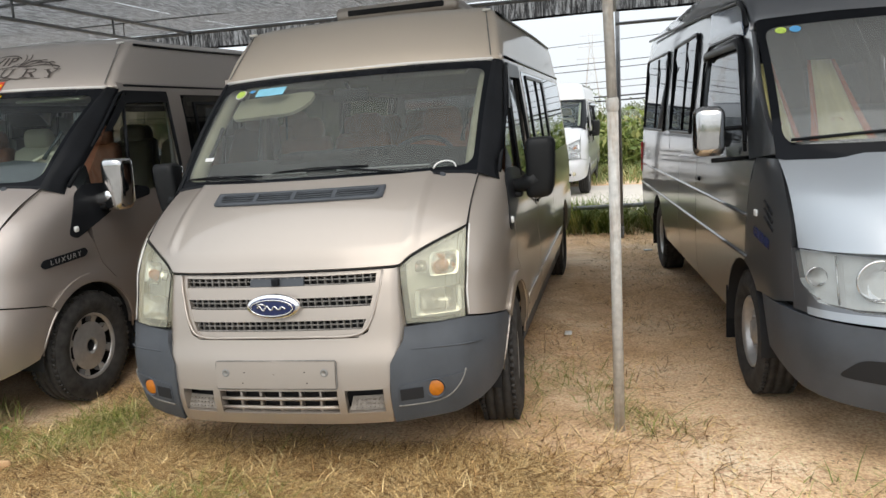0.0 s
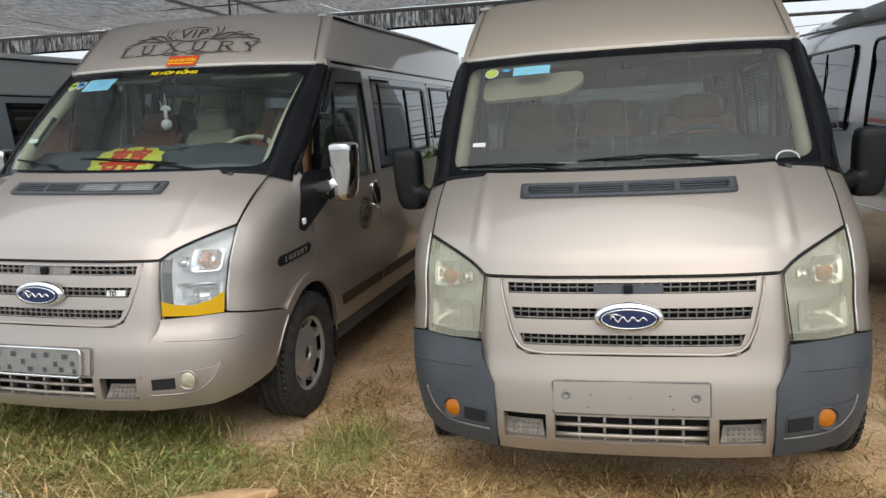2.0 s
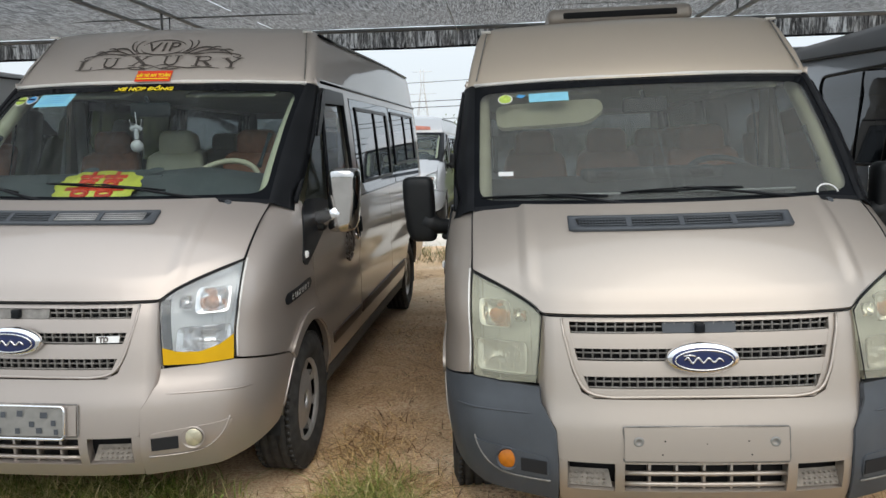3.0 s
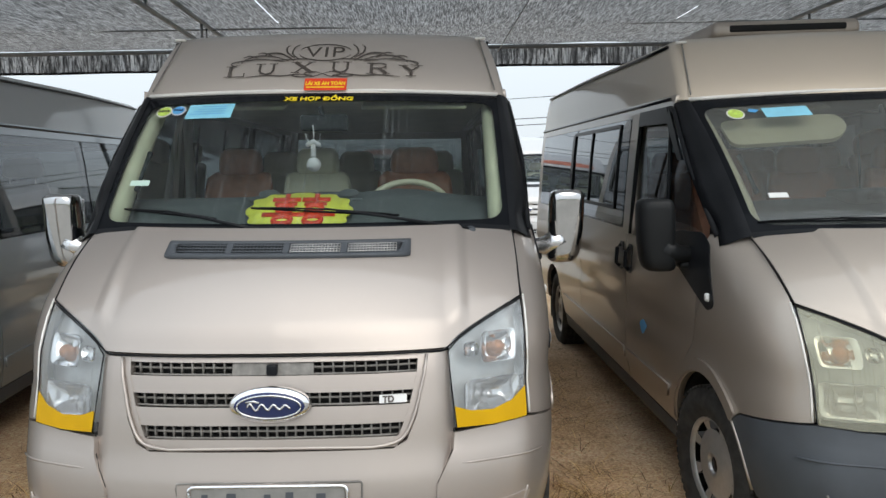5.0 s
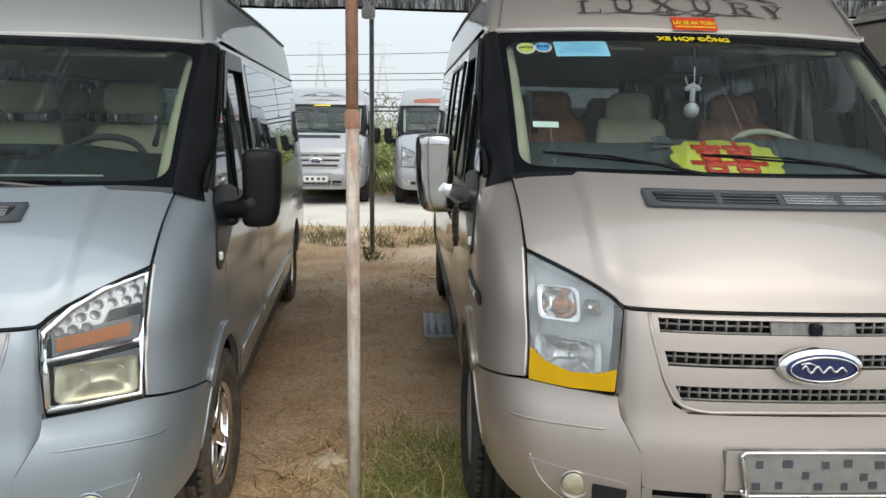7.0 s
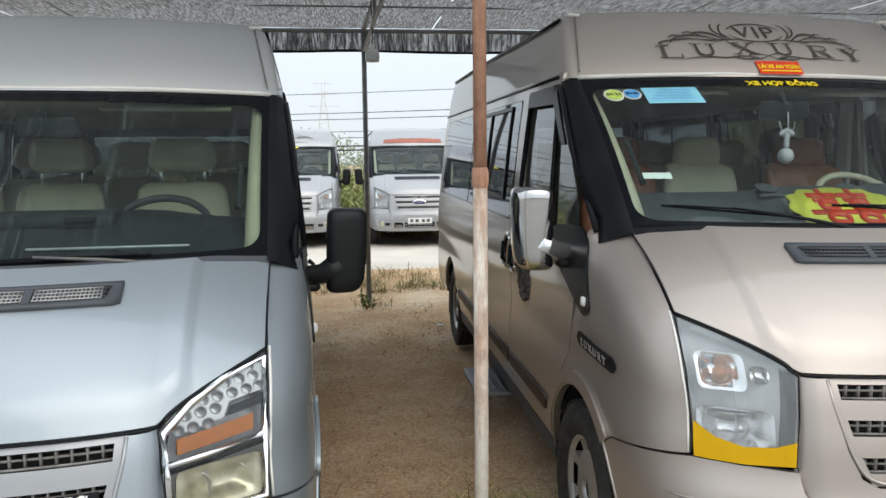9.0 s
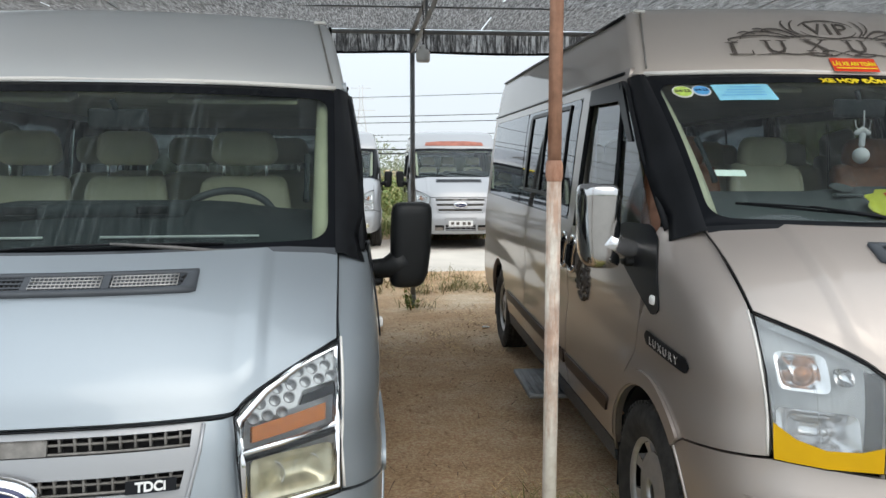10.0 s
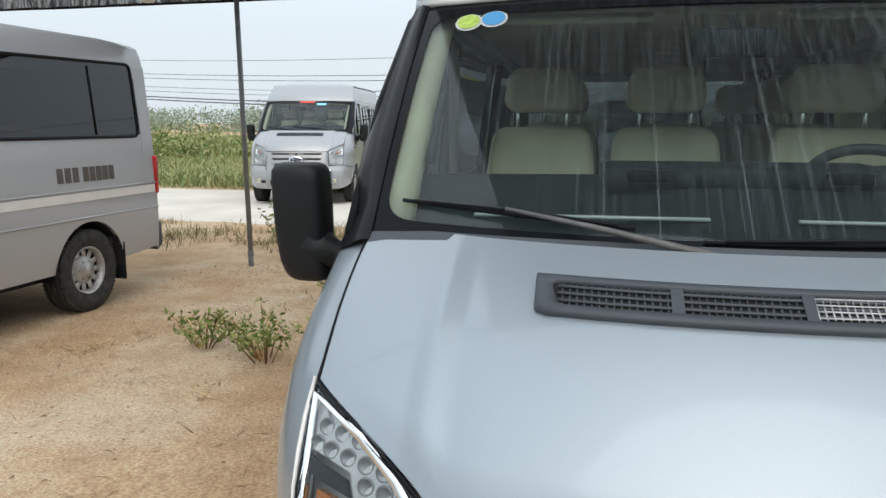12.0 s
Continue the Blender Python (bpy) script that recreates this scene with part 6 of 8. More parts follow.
    part("rear_body", made("sp rear" + key, lambda bm: panel(bm, [(-0.95, 0.38), (0.95, 0.38), (0.955, 1.2), (0.88, 2.08), (-0.88, 2.08), (-0.955, 1.2)], lambda x, z: Vector((x, tail + 0.01 + 0.03 * (1 - (x / 0.95) ** 2), z)), 0.2, 0.3, 0.03)), body, v)
    ws = part("windscreen", made("sp screen", lambda bm: panel(bm, [(-0.99, 0.0), (0.99, 0.0), (0.99, 1.0), (-0.99, 1.0)], sp_screen, 0.07, 0.07, 0.004)), SCREEN_S if tall else SCREEN, v)
    ws.visible_shadow = False
    part("glass_border", made("sp frit", lambda bm: ring_panel(bm, 0.995, -0.03, 1.02, rounded([(-0.95, 0.06), (0.95, 0.06), (0.95, 0.93), (-0.95, 0.93)], 0.1, 6), sp_screen, 0.003)), FRIT, ws, "black printed border")
    part("wiper", made("sp wiper", lambda bm: [tube(bm, [sp_screen(a, 0.08) + Vector((0, -0.02, 0.01)), sp_screen(b, 0.12) + Vector((0, -0.03, 0.02))], 0.009, 6) for a, b in ((-0.92, -0.15), (-0.05, 0.7))]), BLACK, v)
    part("dashboard", made("sp dash", lambda bm: box(bm, (1.66, 0.55, 0.6), (0, 1.12, 1.1), 0.06, 3)), DASH, v)
    part("cabin_floor", made("sp floor" + key, lambda bm: box(bm, (1.8, tail - 1.3, 0.06), (0, (tail + 1.2) / 2, 0.55))), FLOOR_MAT, v)
    part("underbody", made("sp under" + key, lambda bm: box(bm, (1.3, tail - 0.7, 0.22), (0, tail / 2 + 0.2, 0.38))), DARK, v)
    for x in (-0.45, 0.05, 0.5):
        part("seat", made("sp seat", build_seat_back), DASH_B, v, "", Matrix.Translation((x, 1.85, 0.95)))
    return v


van_s = tall_van("van", "grey blue high-roof van with chrome mirrors and grey plastic bumper", Matrix.Translation((1.64, 3.446, 0)) @ Matrix.Rotation(radians(5.5), 4, "Z"), GREY_S, GREY_S_LIT, PLASTIC, 3.815, 1.5, 2.57, "tall", "vans parked under the shade net")
van_l = tall_van("van", "satin silver van with bare steel wheels and dark windows", Matrix.Translation((-13.06, 3.02, 0)), SILVER_L, SILVER_L, SILVER_L, 3.66, 0.95, 2.33, "low", "vans parked under the shade net")
CURTAIN = simple("yellow curtain cloth", (0.62, 0.58, 0.30), 0.8, vary=0.15)
CURTAIN_EDGE = simple("brown red curtain braid", (0.40, 0.12, 0.05), 0.8)


def curtain(bm, xc, low, top, inset):
    """A drape, wide at the foot and drawn together above, hanging in folds; inset: how much of each side the braid takes."""
    rows = []
    for t in np.linspace(0, 1, 10):
        w = lerp(low, top, t ** 0.8)
        rows.append([bm.verts.new((xc + w * (s - 0.5), 1.22 + 0.40 * t + 0.012 * math.sin(s * 22), lerp(1.405, 1.86, t))) for s in np.linspace(inset, 1 - inset, 22)])
    for r, q in zip(rows, rows[1:]):
        for i in range(21):
            bm.faces.new((r[i], r[i + 1], q[i + 1], q[i]))


def braid(bm, xc, low, top, side):
    rows = []
    for t in np.linspace(0, 1, 10):
        w = lerp(low, top, t ** 0.8)
        rows.append([bm.verts.new((xc + w * (s - 0.5), 1.212 + 0.40 * t + 0.012 * math.sin(s * 22), lerp(1.405, 1.86, t))) for s in ((0.0, 0.06, 0.13) if side < 0 else (0.87, 0.94, 1.0))])
    for r, q in zip(rows, rows[1:]):
        for i in range(2):
            bm.faces.new((r[i], r[i + 1], q[i + 1], q[i]))


for xc, low, top in ((-0.76, 0.22, 0.10), (-0.44, 0.34, 0.15), (0.02, 0.34, 0.15), (0.45, 0.34, 0.15)):
    cur = part("curtain", made(f"sp curtain{xc}", lambda bm: curtain(bm, xc, low, top, 0.1)), CURTAIN, van_s, "pale yellow curtain with brown-red braid")
    for sd_ in (-1, 1):
        part("braid", made(f"sp braid{xc}{sd_}", lambda bm: braid(bm, xc, low, top, sd_)), CURTAIN_EDGE, cur)
    part("woven_mark", made(f"sp mark{xc}", lambda bm: [tube(bm, [(xc + 0.03 * k * math.cos(a), 1.235 + 0.3 * 0.28, 1.50 + 0.022 * k * math.sin(a)) for a in np.linspace(0, math.tau, 13)], 0.005, 4) for k in (0.5, 1.0)]), CURTAIN_EDGE, cur)
for u, mt in ((-0.86, GREEN_TAG), (-0.78, BLUE_TAG)):
    part("tag", made(f"sp tag{u}", lambda bm: panel(bm, [(u + 0.032 * math.cos(a), 0.89 + 0.03 * math.sin(a)) for a in np.linspace(0, math.tau, 17)[:-1]], sp_screen, 0.1, 0.1, 0.0, 0.004)), mt, van_s, "round inspection tag on the windscreen")
for s in (-1, 1):
    part("blue_corner", made(f"sp blue{s}", lambda bm: panel(bm, [(1.50, 2.02), (2.52, 2.04), (2.52, 2.27), (1.62, 2.20), (1.52, 2.10)], sp_wall(s), 0.1, 0.05, 0.01, 0.008)), BLUE_S, van_s, "dark blue patch over the door")
    part("drip_rail", made(f"sp rail{s}", lambda bm: tube(bm, [sp_wall(s)(y, z) + Vector((s * 0.006, 0, 0)) for y, z in [(1.40, 2.06), (1.54, 2.17)] + [(y, float(np.interp(y, [1.7, 3.0, 6.4], [2.235, 2.31, 2.46]))) for y in np.linspace(1.7, 6.4, 12)]], 0.014, 6)), BLACK, van_s, "black rail along the roof edge")
    part("door_frame", made(f"sp door frame{s}", lambda bm: tube(bm, [sp_wall(s)(y, z) + Vector((s * 0.01, 0, 0)) for y, z in ((1.18, 1.37), (1.48, 1.95), (1.58, 2.02), (1.72, 2.04), (2.5, 2.045), (2.62, 2.0), (2.66, 1.9), (2.66, 1.32))], 0.010, 6)), BLACK, van_s, "black rubber seal round the door")
part("lettering_bars", made("sp bars", lambda bm: [panel(bm, [(y, z), (y + 0.07, z + 0.012), (y + 0.07, z + 0.062), (y, z + 0.05)], SP.side(-1), 0.1, 0.1, 0.002, 0.004) for y, z in ((0.70, 0.90), (0.79, 0.915), (0.88, 0.93))]), NAVY, van_s, "dark blue plain lettering bars")
part("side_moulding", made("sp moulding", lambda bm: panel(bm, [(2.23, 0.94), (5.55, 0.94), (5.55, 1.01), (2.23, 1.01)], SP.side(1), 0.3, 0.04, 0.008, 0.008)), LIP, van_l, "pale moulding along the side")
for y in (4.30, 4.39, 4.48, 4.60, 4.68, 4.76, 4.84, 4.92):
    part("number_bar", made(f"sp plate bar{y}", lambda bm: panel(bm, [(y, 1.10), (y + 0.066, 1.10), (y + 0.066, 1.22), (y, 1.22)], SP.side(1), 0.1, 0.1, 0.002, 0.004)), INK, van_l, "black plain bar in place of a number")

# ---- shade net on its frame of pipes ----
def net_material(name, stretch):
    m, n, l, b = material(name)
    out = n["Material Output"]
    fine = noise_node(n, l, 1.0, 5, stretch=stretch, rough=0.8)
    weave = noise_node(n, l, 1.0, 3, stretch=(120, 60, 120), rough=0.8)
    big = noise_node(n, l, 0.9, 3)
    b.inputs["Roughness"].default_value = 0.7
    l.new(ramp(n, l, fine, [(0.40, (0.015, 0.015, 0.017)), (0.5, (0.10, 0.10, 0.105)), (0.6, (0.5, 0.51, 0.52))]), b.inputs["Base Color"])
    tr = n.new("ShaderNodeBsdfTransparent")
    tl = n.new("ShaderNodeBsdfTranslucent")
    l.new(ramp(n, l, fine, [(0.40, (0.05, 0.05, 0.055)), (0.5, (0.22, 0.225, 0.23)), (0.6, (0.62, 0.63, 0.64))]), tl.inputs[0])
    m1 = n.new("ShaderNodeMixShader")
    m1.inputs[0].default_value = 0.34
    l.new(b.outputs[0], m1.inputs[1])
    l.new(tl.outputs[0], m1.inputs[2])
    mul = n.new("ShaderNodeMath")
    mul.operation = "MULTIPLY"
    l.new(ramp(n, l, weave, [(0.40, (0.3,) * 3), (0.6, (1.0,) * 3)]), mul.inputs[0])
    l.new(ramp(n, l, fine, [(0.52, (0.01,) * 3), (0.7, (0.6,) * 3)]), mul.inputs[1])
    mx = n.new("ShaderNodeMixShader")
    l.new(mul.outputs[0], mx.inputs[0])
    l.new(m1.outputs[0], mx.inputs[1])
    l.new(tr.outputs[0], mx.inputs[2])
    l.new(mx.outputs[0], out.inputs[0])
    return m


NET = net_material("black woven shade net", (105, 6.0, 105))
NET_DROP = net_material("hanging shade net", (30, 30, 2.2))
def worn_pipe(name, color, rust, amount):
    """Paint flaking off a pipe: rust shows in long uneven patches."""
    m, n, l, b = material(name)
    f = noise_node(n, l, 1.0, 6, stretch=(14, 14, 2.2), rough=0.7)
    g = noise_node(n, l, 30.0, 4)
    col = mix_rgb(n, l, ramp(n, l, f, [(0.5 - amount, (0.0,) * 3), (0.66 - amount, (0.85,) * 3)]), color, rust)
    l.new(mix_rgb(n, l, 0.35, col, ramp(n, l, g, [(0.3, (0.25,) * 3), (0.7, (0.75,) * 3)]), "OVERLAY"), b.inputs["Base Color"])
    b.inputs["Roughness"].default_value = 0.6
    bump(n, l, b, f, 0.2, 0.003)
    return m


PIPE_RUST = worn_pipe("rust-brown painted pipe", (0.44, 0.24, 0.16), (0.26, 0.12, 0.07), 0.0)
PIPE_WORN = worn_pipe("whitish paint worn to rust", (0.58, 0.54, 0.47), (0.36, 0.21, 0.14), 0.07)
PIPE_GREY = worn_pipe("weathered galvanised pole", (0.50, 0.49, 0.46), (0.36, 0.30, 0.24), 0.02)
PIPE_DARK = simple("dull grey pipe", (0.20, 0.21, 0.22), 0.5, 0.3, vary=0.2, scale=12)
NET_Z = 3.13


def net_height(x, y):
    return NET_Z + 0.05 * math.sin((y - 3.7) / 6.25 * math.pi * 2.0) * 0.4 - 0.07 * abs(math.sin((x + 0.11) / 5.8 * math.pi)) * math.sin(max(0.0, min(1.0, (y - 3.7) / 6.25)) * math.pi) + 0.02 * noise.noise((x * 1.3, y * 0.5, 2))


def build_net(bm):
    slits = (-9.4, -5.3, -1.44, 2.6)  # seams between the widths, gaping in places
    xs = sorted(list(np.linspace(-17.4, 6.2, 100)) + [x + d for x in slits for d in (-0.008, 0.008)])
    ys = np.linspace(3.72, 9.93, 32)
    rows = [[bm.verts.new((x, y, net_height(x, y))) for x in xs] for y in ys]
    for k, (r, q) in enumerate(zip(rows, rows[1:])):
        for i in range(len(xs) - 1):
            if xs[i] < -9.0 and ys[k] < 7.4:  # the empty slot is open to the sky in front
                continue
            if xs[i + 1] - xs[i] < 0.017 and abs(xs[i] + 0.008 - min(slits, key=lambda v: abs(v - xs[i]))) < 0.002 and ys[k] > 5.6 and noise.noise((xs[i], ys[k] * 1.1, 3)) > -0.15:
                continue
            bm.faces.new((r[i], r[i + 1], q[i + 1], q[i]))
    bmesh.ops.delete(bm, geom=[v for v in bm.verts if not v.link_faces], context="VERTS")


def build_fringe(bm):
    xs = np.linspace(-17.4, 6.2, 420)
    rows = []
    for k, z in enumerate((3.12, 3.04, 2.96, 2.885)):
        rows.append([bm.verts.new((x, 9.96 + (0.012 + 0.012 * k) * math.sin(x * 9 + 2.2 * math.sin(x * 1.7)) + 0.01 * noise.noise((x * 4, k, 1)), z + (0.018 * noise.noise((x * 0.9, 3, 7)) if k == 3 else 0))) for x in xs])
    for r, q in zip(rows, rows[1:]):
        for i in range(len(xs) - 1):
            bm.faces.new((r[i], r[i + 1], q[i + 1], q[i]))


net = thing("shade_net", "black woven shade net stretched over the parking row", "shade net")
part("canopy", made("net canopy", build_net), NET, net)
part("valance", made("net valance", build_fringe), NET_DROP, net, "hanging net edge")
part("hem", made("net hem", lambda bm: tube(bm, [(x, 9.962, 2.882 + 0.018 * noise.noise((x * 0.9, 3, 7))) for x in np.linspace(-17.4, 6.2, 120)], 0.016, 6)), BLACK, net, "black hem cord")

frame_ob = thing("canopy_frame", "frame of thin galvanised pipes carrying the shade net", "canopy frame")
for y, z, r in ((9.93, 3.10, 0.024), (8.55, 3.085, 0.009), (6.85, 3.08, 0.016), (3.72, 3.12, 0.022)):
    part("purlin", made(f"purlin{y}", lambda bm: tube(bm, [(x, y, z) for x in (-17.4, -11.8, -6.06, -0.2, 6.2)], r, 8)), PIPE_DARK, frame_ob)
for x0, x1 in ((-0.12, -0.24), (-5.845, -6.06), (-11.6, -11.8)):
    part("rafter", made(f"rafter{x0}", lambda bm: tube(bm, [(x0, 3.72, 3.10), ((x0 + x1) / 2, 6.8, 3.085), (x1, 9.95, 3.10)], 0.022, 8)), PIPE_DARK, frame_ob)
    part("lower_chord", made(f"chord{x0}", lambda bm: tube(bm, [(lerp(x0, x1, 0.2), 5.0, 3.07), (lerp(x0, x1, 0.35), 5.6, 2.89), (x1, 9.94, 2.89)], 0.02, 8)), PIPE_DARK, frame_ob)
    for y in (6.6, 8.2):
        part("strut", made(f"strut{x0}{y}", lambda bm: tube(bm, [(lerp(x0, x1, (y - 3.72) / 6.2), y, z) for z in (2.89, 3.09)], 0.013, 6)), PIPE_DARK, frame_ob)
    part("cross_wire", made(f"wire{x0}", lambda bm: tube(bm, [(x0 + 2.9, 3.72, 3.06), (x0 + 2.8, 9.95, 3.04)], 0.006, 5)), PIPE_DARK, frame_ob)
part("low_beam", made("low beam", lambda bm: tube(bm, [(-0.24, 10.1, 2.74), (3.2, 10.3, 2.78)], 0.022, 6)), PIPE_DARK, frame_ob)


def pole(label, x, y, top, mats, split, r=0.03, lean=(0.0, 0.0)):
    p = thing("pole", label, "pole", Matrix.Translation((x, y, 0)), "poles of the canopy")
    lo, hi = mats
    part("lower_tube", made(f"pole low{split}{r}", lambda bm: tube(bm, [(0, 0, -0.05), (0, 0, split)], r, 16)), lo, p)
    part("upper_tube", made(f"pole up{split}{r}{lean}", lambda bm: tube(bm, [(0, 0, split), (lean[0], lean[1], top)], r * 0.92, 16)), hi, p)
    part("joint", made(f"pole joint{split}{r}", lambda bm: lathe_z(bm, [(r * 1.02, split - 0.035), (r * 1.16, split - 0.02), (r * 1.16, split + 0.015), (r, split + 0.03)])), hi, p, "collar at the joint")
    return p


def lathe_z(bm, prof, n=20):
    rings = [[bm.verts.new((q * math.cos(t), q * math.sin(t), z)) for t in (k * math.tau / n for k in range(n))] for q, z in prof]
    for a, b in zip(rings, rings[1:]):
        for k in range(n):
            bm.faces.new((a[k], a[(k + 1) % n], b[(k + 1) % n], b[k]))


pole("whitish grey pipe pole with a rusty collar standing in the earth", -0.113, 3.86, 3.16, (PIPE_GREY, PIPE_GREY), 1.66, 0.027, (-0.04, 0))
pole("pipe pole, whitish below and rust-brown above", -5.845, 3.695, 3.16, (PIPE_WORN, PIPE_RUST), 1.60, 0.0235)
pole("thin dull grey pipe pole behind the vans", -6.06, 9.95, 3.14, (PIPE_DARK, PIPE_DARK), 0.15, 0.03)
pole("thin dull grey pipe pole behind the vans", -11.80, 9.85, 3.14, (PIPE_DARK, PIPE_DARK), 0.15, 0.03, (-0.06, 0))
pole("thin dull grey pipe pole behind the vans", -0.22, 10.3, 3.14, (PIPE_DARK, PIPE_DARK), 0.15, 0.03)

for x, y, z in ((-6.02, 8.4, 2.63), (-11.93, 8.4, 2.70)):
    lamp = thing("hanging_lamp", "white bulb lamp hanging by its cable from the frame", "lamp", Matrix.Translation((x, y, z)), "lamps under the net")
    part("bulb", made("hang bulb", lambda bm: lathe_z(bm, [(0.001, -0.065), (0.055, -0.06), (0.064, -0.045), (0.064, 0.02), (0.05, 0.045), (0.022, 0.06), (0.02, 0.09), (0.001, 0.095)], 24)), WHITE, lamp)
    part("cable", made("hang cable", lambda bm: tube(bm, [(0, 0, 0.09), (0.01, 0, 0.3), (-0.01, 0.05, 0.5)], 0.005, 6)), BLACK, lamp)
rail = single("low_rail", made("low rail", lambda bm: tube(bm, [(-0.9, 10.9, 0.36), (2.6, 11.2, 0.42)], 0.03, 8)), PIPE_DARK, "weathered pole rail low above the grass", "rail")

# ---- grass, straw, stones, bushes ----
rng = np.random.default_rng(5)


def blade_mesh(name, base, height, lean, width, curl=0.5):
    """Many bent blades in one mesh; base: n x 3, height, width: n, lean: n x 2."""
    n = len(base)
    side = np.stack([-lean[:, 1], lean[:, 0], np.zeros(n)], 1)
    ln = np.linalg.norm(side[:, :2], axis=1, keepdims=True) + 1e-6
    side = side / ln
    up = np.stack([np.zeros(n), np.zeros(n), height], 1)
    off = np.concatenate([lean, np.zeros((n, 1))], 1)
    mid = base + up * 0.55 + off * (0.5 - 0.2 * curl)
    tip = base + up * (1 - 0.25 * curl) + off
    w = width[:, None] / 2
    v = np.stack([base - side * w, base + side * w, mid - side * w * 0.8, mid + side * w * 0.8, tip], 1).reshape(-1, 3)
    i = (np.arange(n) * 5)[:, None]
    quads = np.concatenate([i, i + 1, i + 3, i + 2], 1).tolist()
    tris = np.concatenate([i + 2, i + 3, i + 4], 1).tolist()
    me = bpy.data.meshes.new(name)
    me.from_pydata(v.tolist(), [], quads + tris)
    me.materials.append(None)
    return me


def leaf_material(name, stops, rough=0.6):
    m, n, l, b = material(name)
    g = n.new("ShaderNodeNewGeometry")
    l.new(ramp(n, l, g.outputs["Random Per Island"], stops), b.inputs["Base Color"])
    b.inputs["Roughness"].default_value = rough
    b.inputs["Specular IOR Level"].default_value = 0.25
    return m


STRAW = leaf_material("dry straw", [(0.0, (0.06, 0.03, 0.011)), (0.36, (0.27, 0.145, 0.052)), (0.60, (0.62, 0.40, 0.165)), (1.0, (0.93, 0.72, 0.38))])
GRASS = leaf_material("green grass", [(0.0, (0.09, 0.12, 0.02)), (0.45, (0.22, 0.25, 0.05)), (0.7, (0.40, 0.36, 0.13)), (1.0, (0.70, 0.56, 0.30))])
TALL = leaf_material("tall roadside grass", [(0.0, (0.09, 0.10, 0.03)), (0.4, (0.20, 0.18, 0.07)), (1.0, (0.42, 0.33, 0.18))])
LEAF = leaf_material("bush leaves", [(0.0, (0.08, 0.12, 0.025)), (0.6, (0.19, 0.24, 0.06)), (1.0, (0.36, 0.37, 0.14))])
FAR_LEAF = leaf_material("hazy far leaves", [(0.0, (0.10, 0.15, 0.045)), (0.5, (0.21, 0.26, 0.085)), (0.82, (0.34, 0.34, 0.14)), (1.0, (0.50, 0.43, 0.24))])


def patches(n, cx, cy, sx, sy, clump=0):
    if not clump:
        return np.stack([rng.uniform(cx - sx, cx + sx, n), rng.uniform(cy - sy, cy + sy, n)], 1)
    c = np.stack([rng.uniform(cx - sx, cx + sx, clump), rng.uniform(cy - sy, cy + sy, clump)], 1)
    return c[rng.integers(0, clump, n)] + rng.normal(0, 0.09, (n, 2))


def scatter(name, label, category, spots, h, wid, flat, mat):
    """Blades on the ground at the spots; flat: how far they lie over."""
    n = len(spots)
    z = np.array([ground_height(x, y) for x, y in spots]) - 0.004
    base = np.concatenate([spots, z[:, None]], 1)
    a = rng.uniform(0, math.tau, n)
    hh = rng.uniform(h[0], h[1], n)
    ln = hh * rng.uniform(flat[0], flat[1], n)
    lean = np.stack([np.cos(a) * ln, np.sin(a) * ln], 1)
    me = blade_mesh(name, base, hh * (1 - 0.55 * np.clip(rng.uniform(flat[0], flat[1], n), 0, 1.2) / 1.2), lean, rng.uniform(wid[0], wid[1], n))
    return single(name, me, mat, label, category, kind="stuff")


straw_spots = np.concatenate([
    patches(12000, -1.9, 2.95, 1.8, 0.38, 200), patches(32000, -1.45, 2.9, 0.95, 0.4, 260), patches(12000, -1.6, 3.25, 1.1, 0.25, 120), patches(16000, -4.2, 3.1, 1.1, 0.27, 200), patches(2500, -2.85, 3.05, 0.35, 0.35, 18), patches(1100, 1.3, 2.9, 1.3, 0.6, 40), patches(4500, -6.0, 11.2, 7.0, 1.6, 160), patches(1500, 0.2, 10.0, 1.2, 1.0, 60),
    patches(1800, -3.1, 3.9, 0.35, 0.9, 40), patches(1400, -0.3, 4.6, 0.8, 1.2, 60), patches(1300, 0.2, 8.0, 0.5, 2.2, 60), patches(900, -5.95, 4.0, 0.3, 1.0, 30), patches(900, -3.1, 5.5, 0.3, 1.5, 30),
    patches(2600, -6.2, 3.0, 1.2, 0.5, 70), patches(800, -6.0, 8.5, 0.6, 1.6, 40), patches(1200, -10.5, 8.5, 1.2, 2.6, 70)])
scatter("straw", "trampled dry straw lying on the earth in front of the vans", "straw", straw_spots, (0.03, 0.09), (0.003, 0.006), (1.0, 3.2), STRAW)
scatter("straw", "stiff dry stalks sticking out of the straw", "straw", straw_spots[rng.integers(0, len(straw_spots), 5000)], (0.04, 0.14), (0.003, 0.006), (0.5, 1.8), STRAW)
long_spots = np.concatenate([patches(1200, -1.95, 2.95, 1.15, 0.38), patches(700, -4.2, 3.0, 1.2, 0.3), patches(320, -2.95, 3.25, 0.4, 0.6), patches(120, 0.9, 3.0, 1.2, 0.5), patches(200, -0.4, 4.4, 0.6, 0.9), patches(160, -6.0, 3.6, 0.35, 0.8)])
scatter("straw", "long bleached stalks lying across the straw", "straw", long_spots, (0.03, 0.055), (0.003, 0.0055), (3.0, 8.0), STRAW)
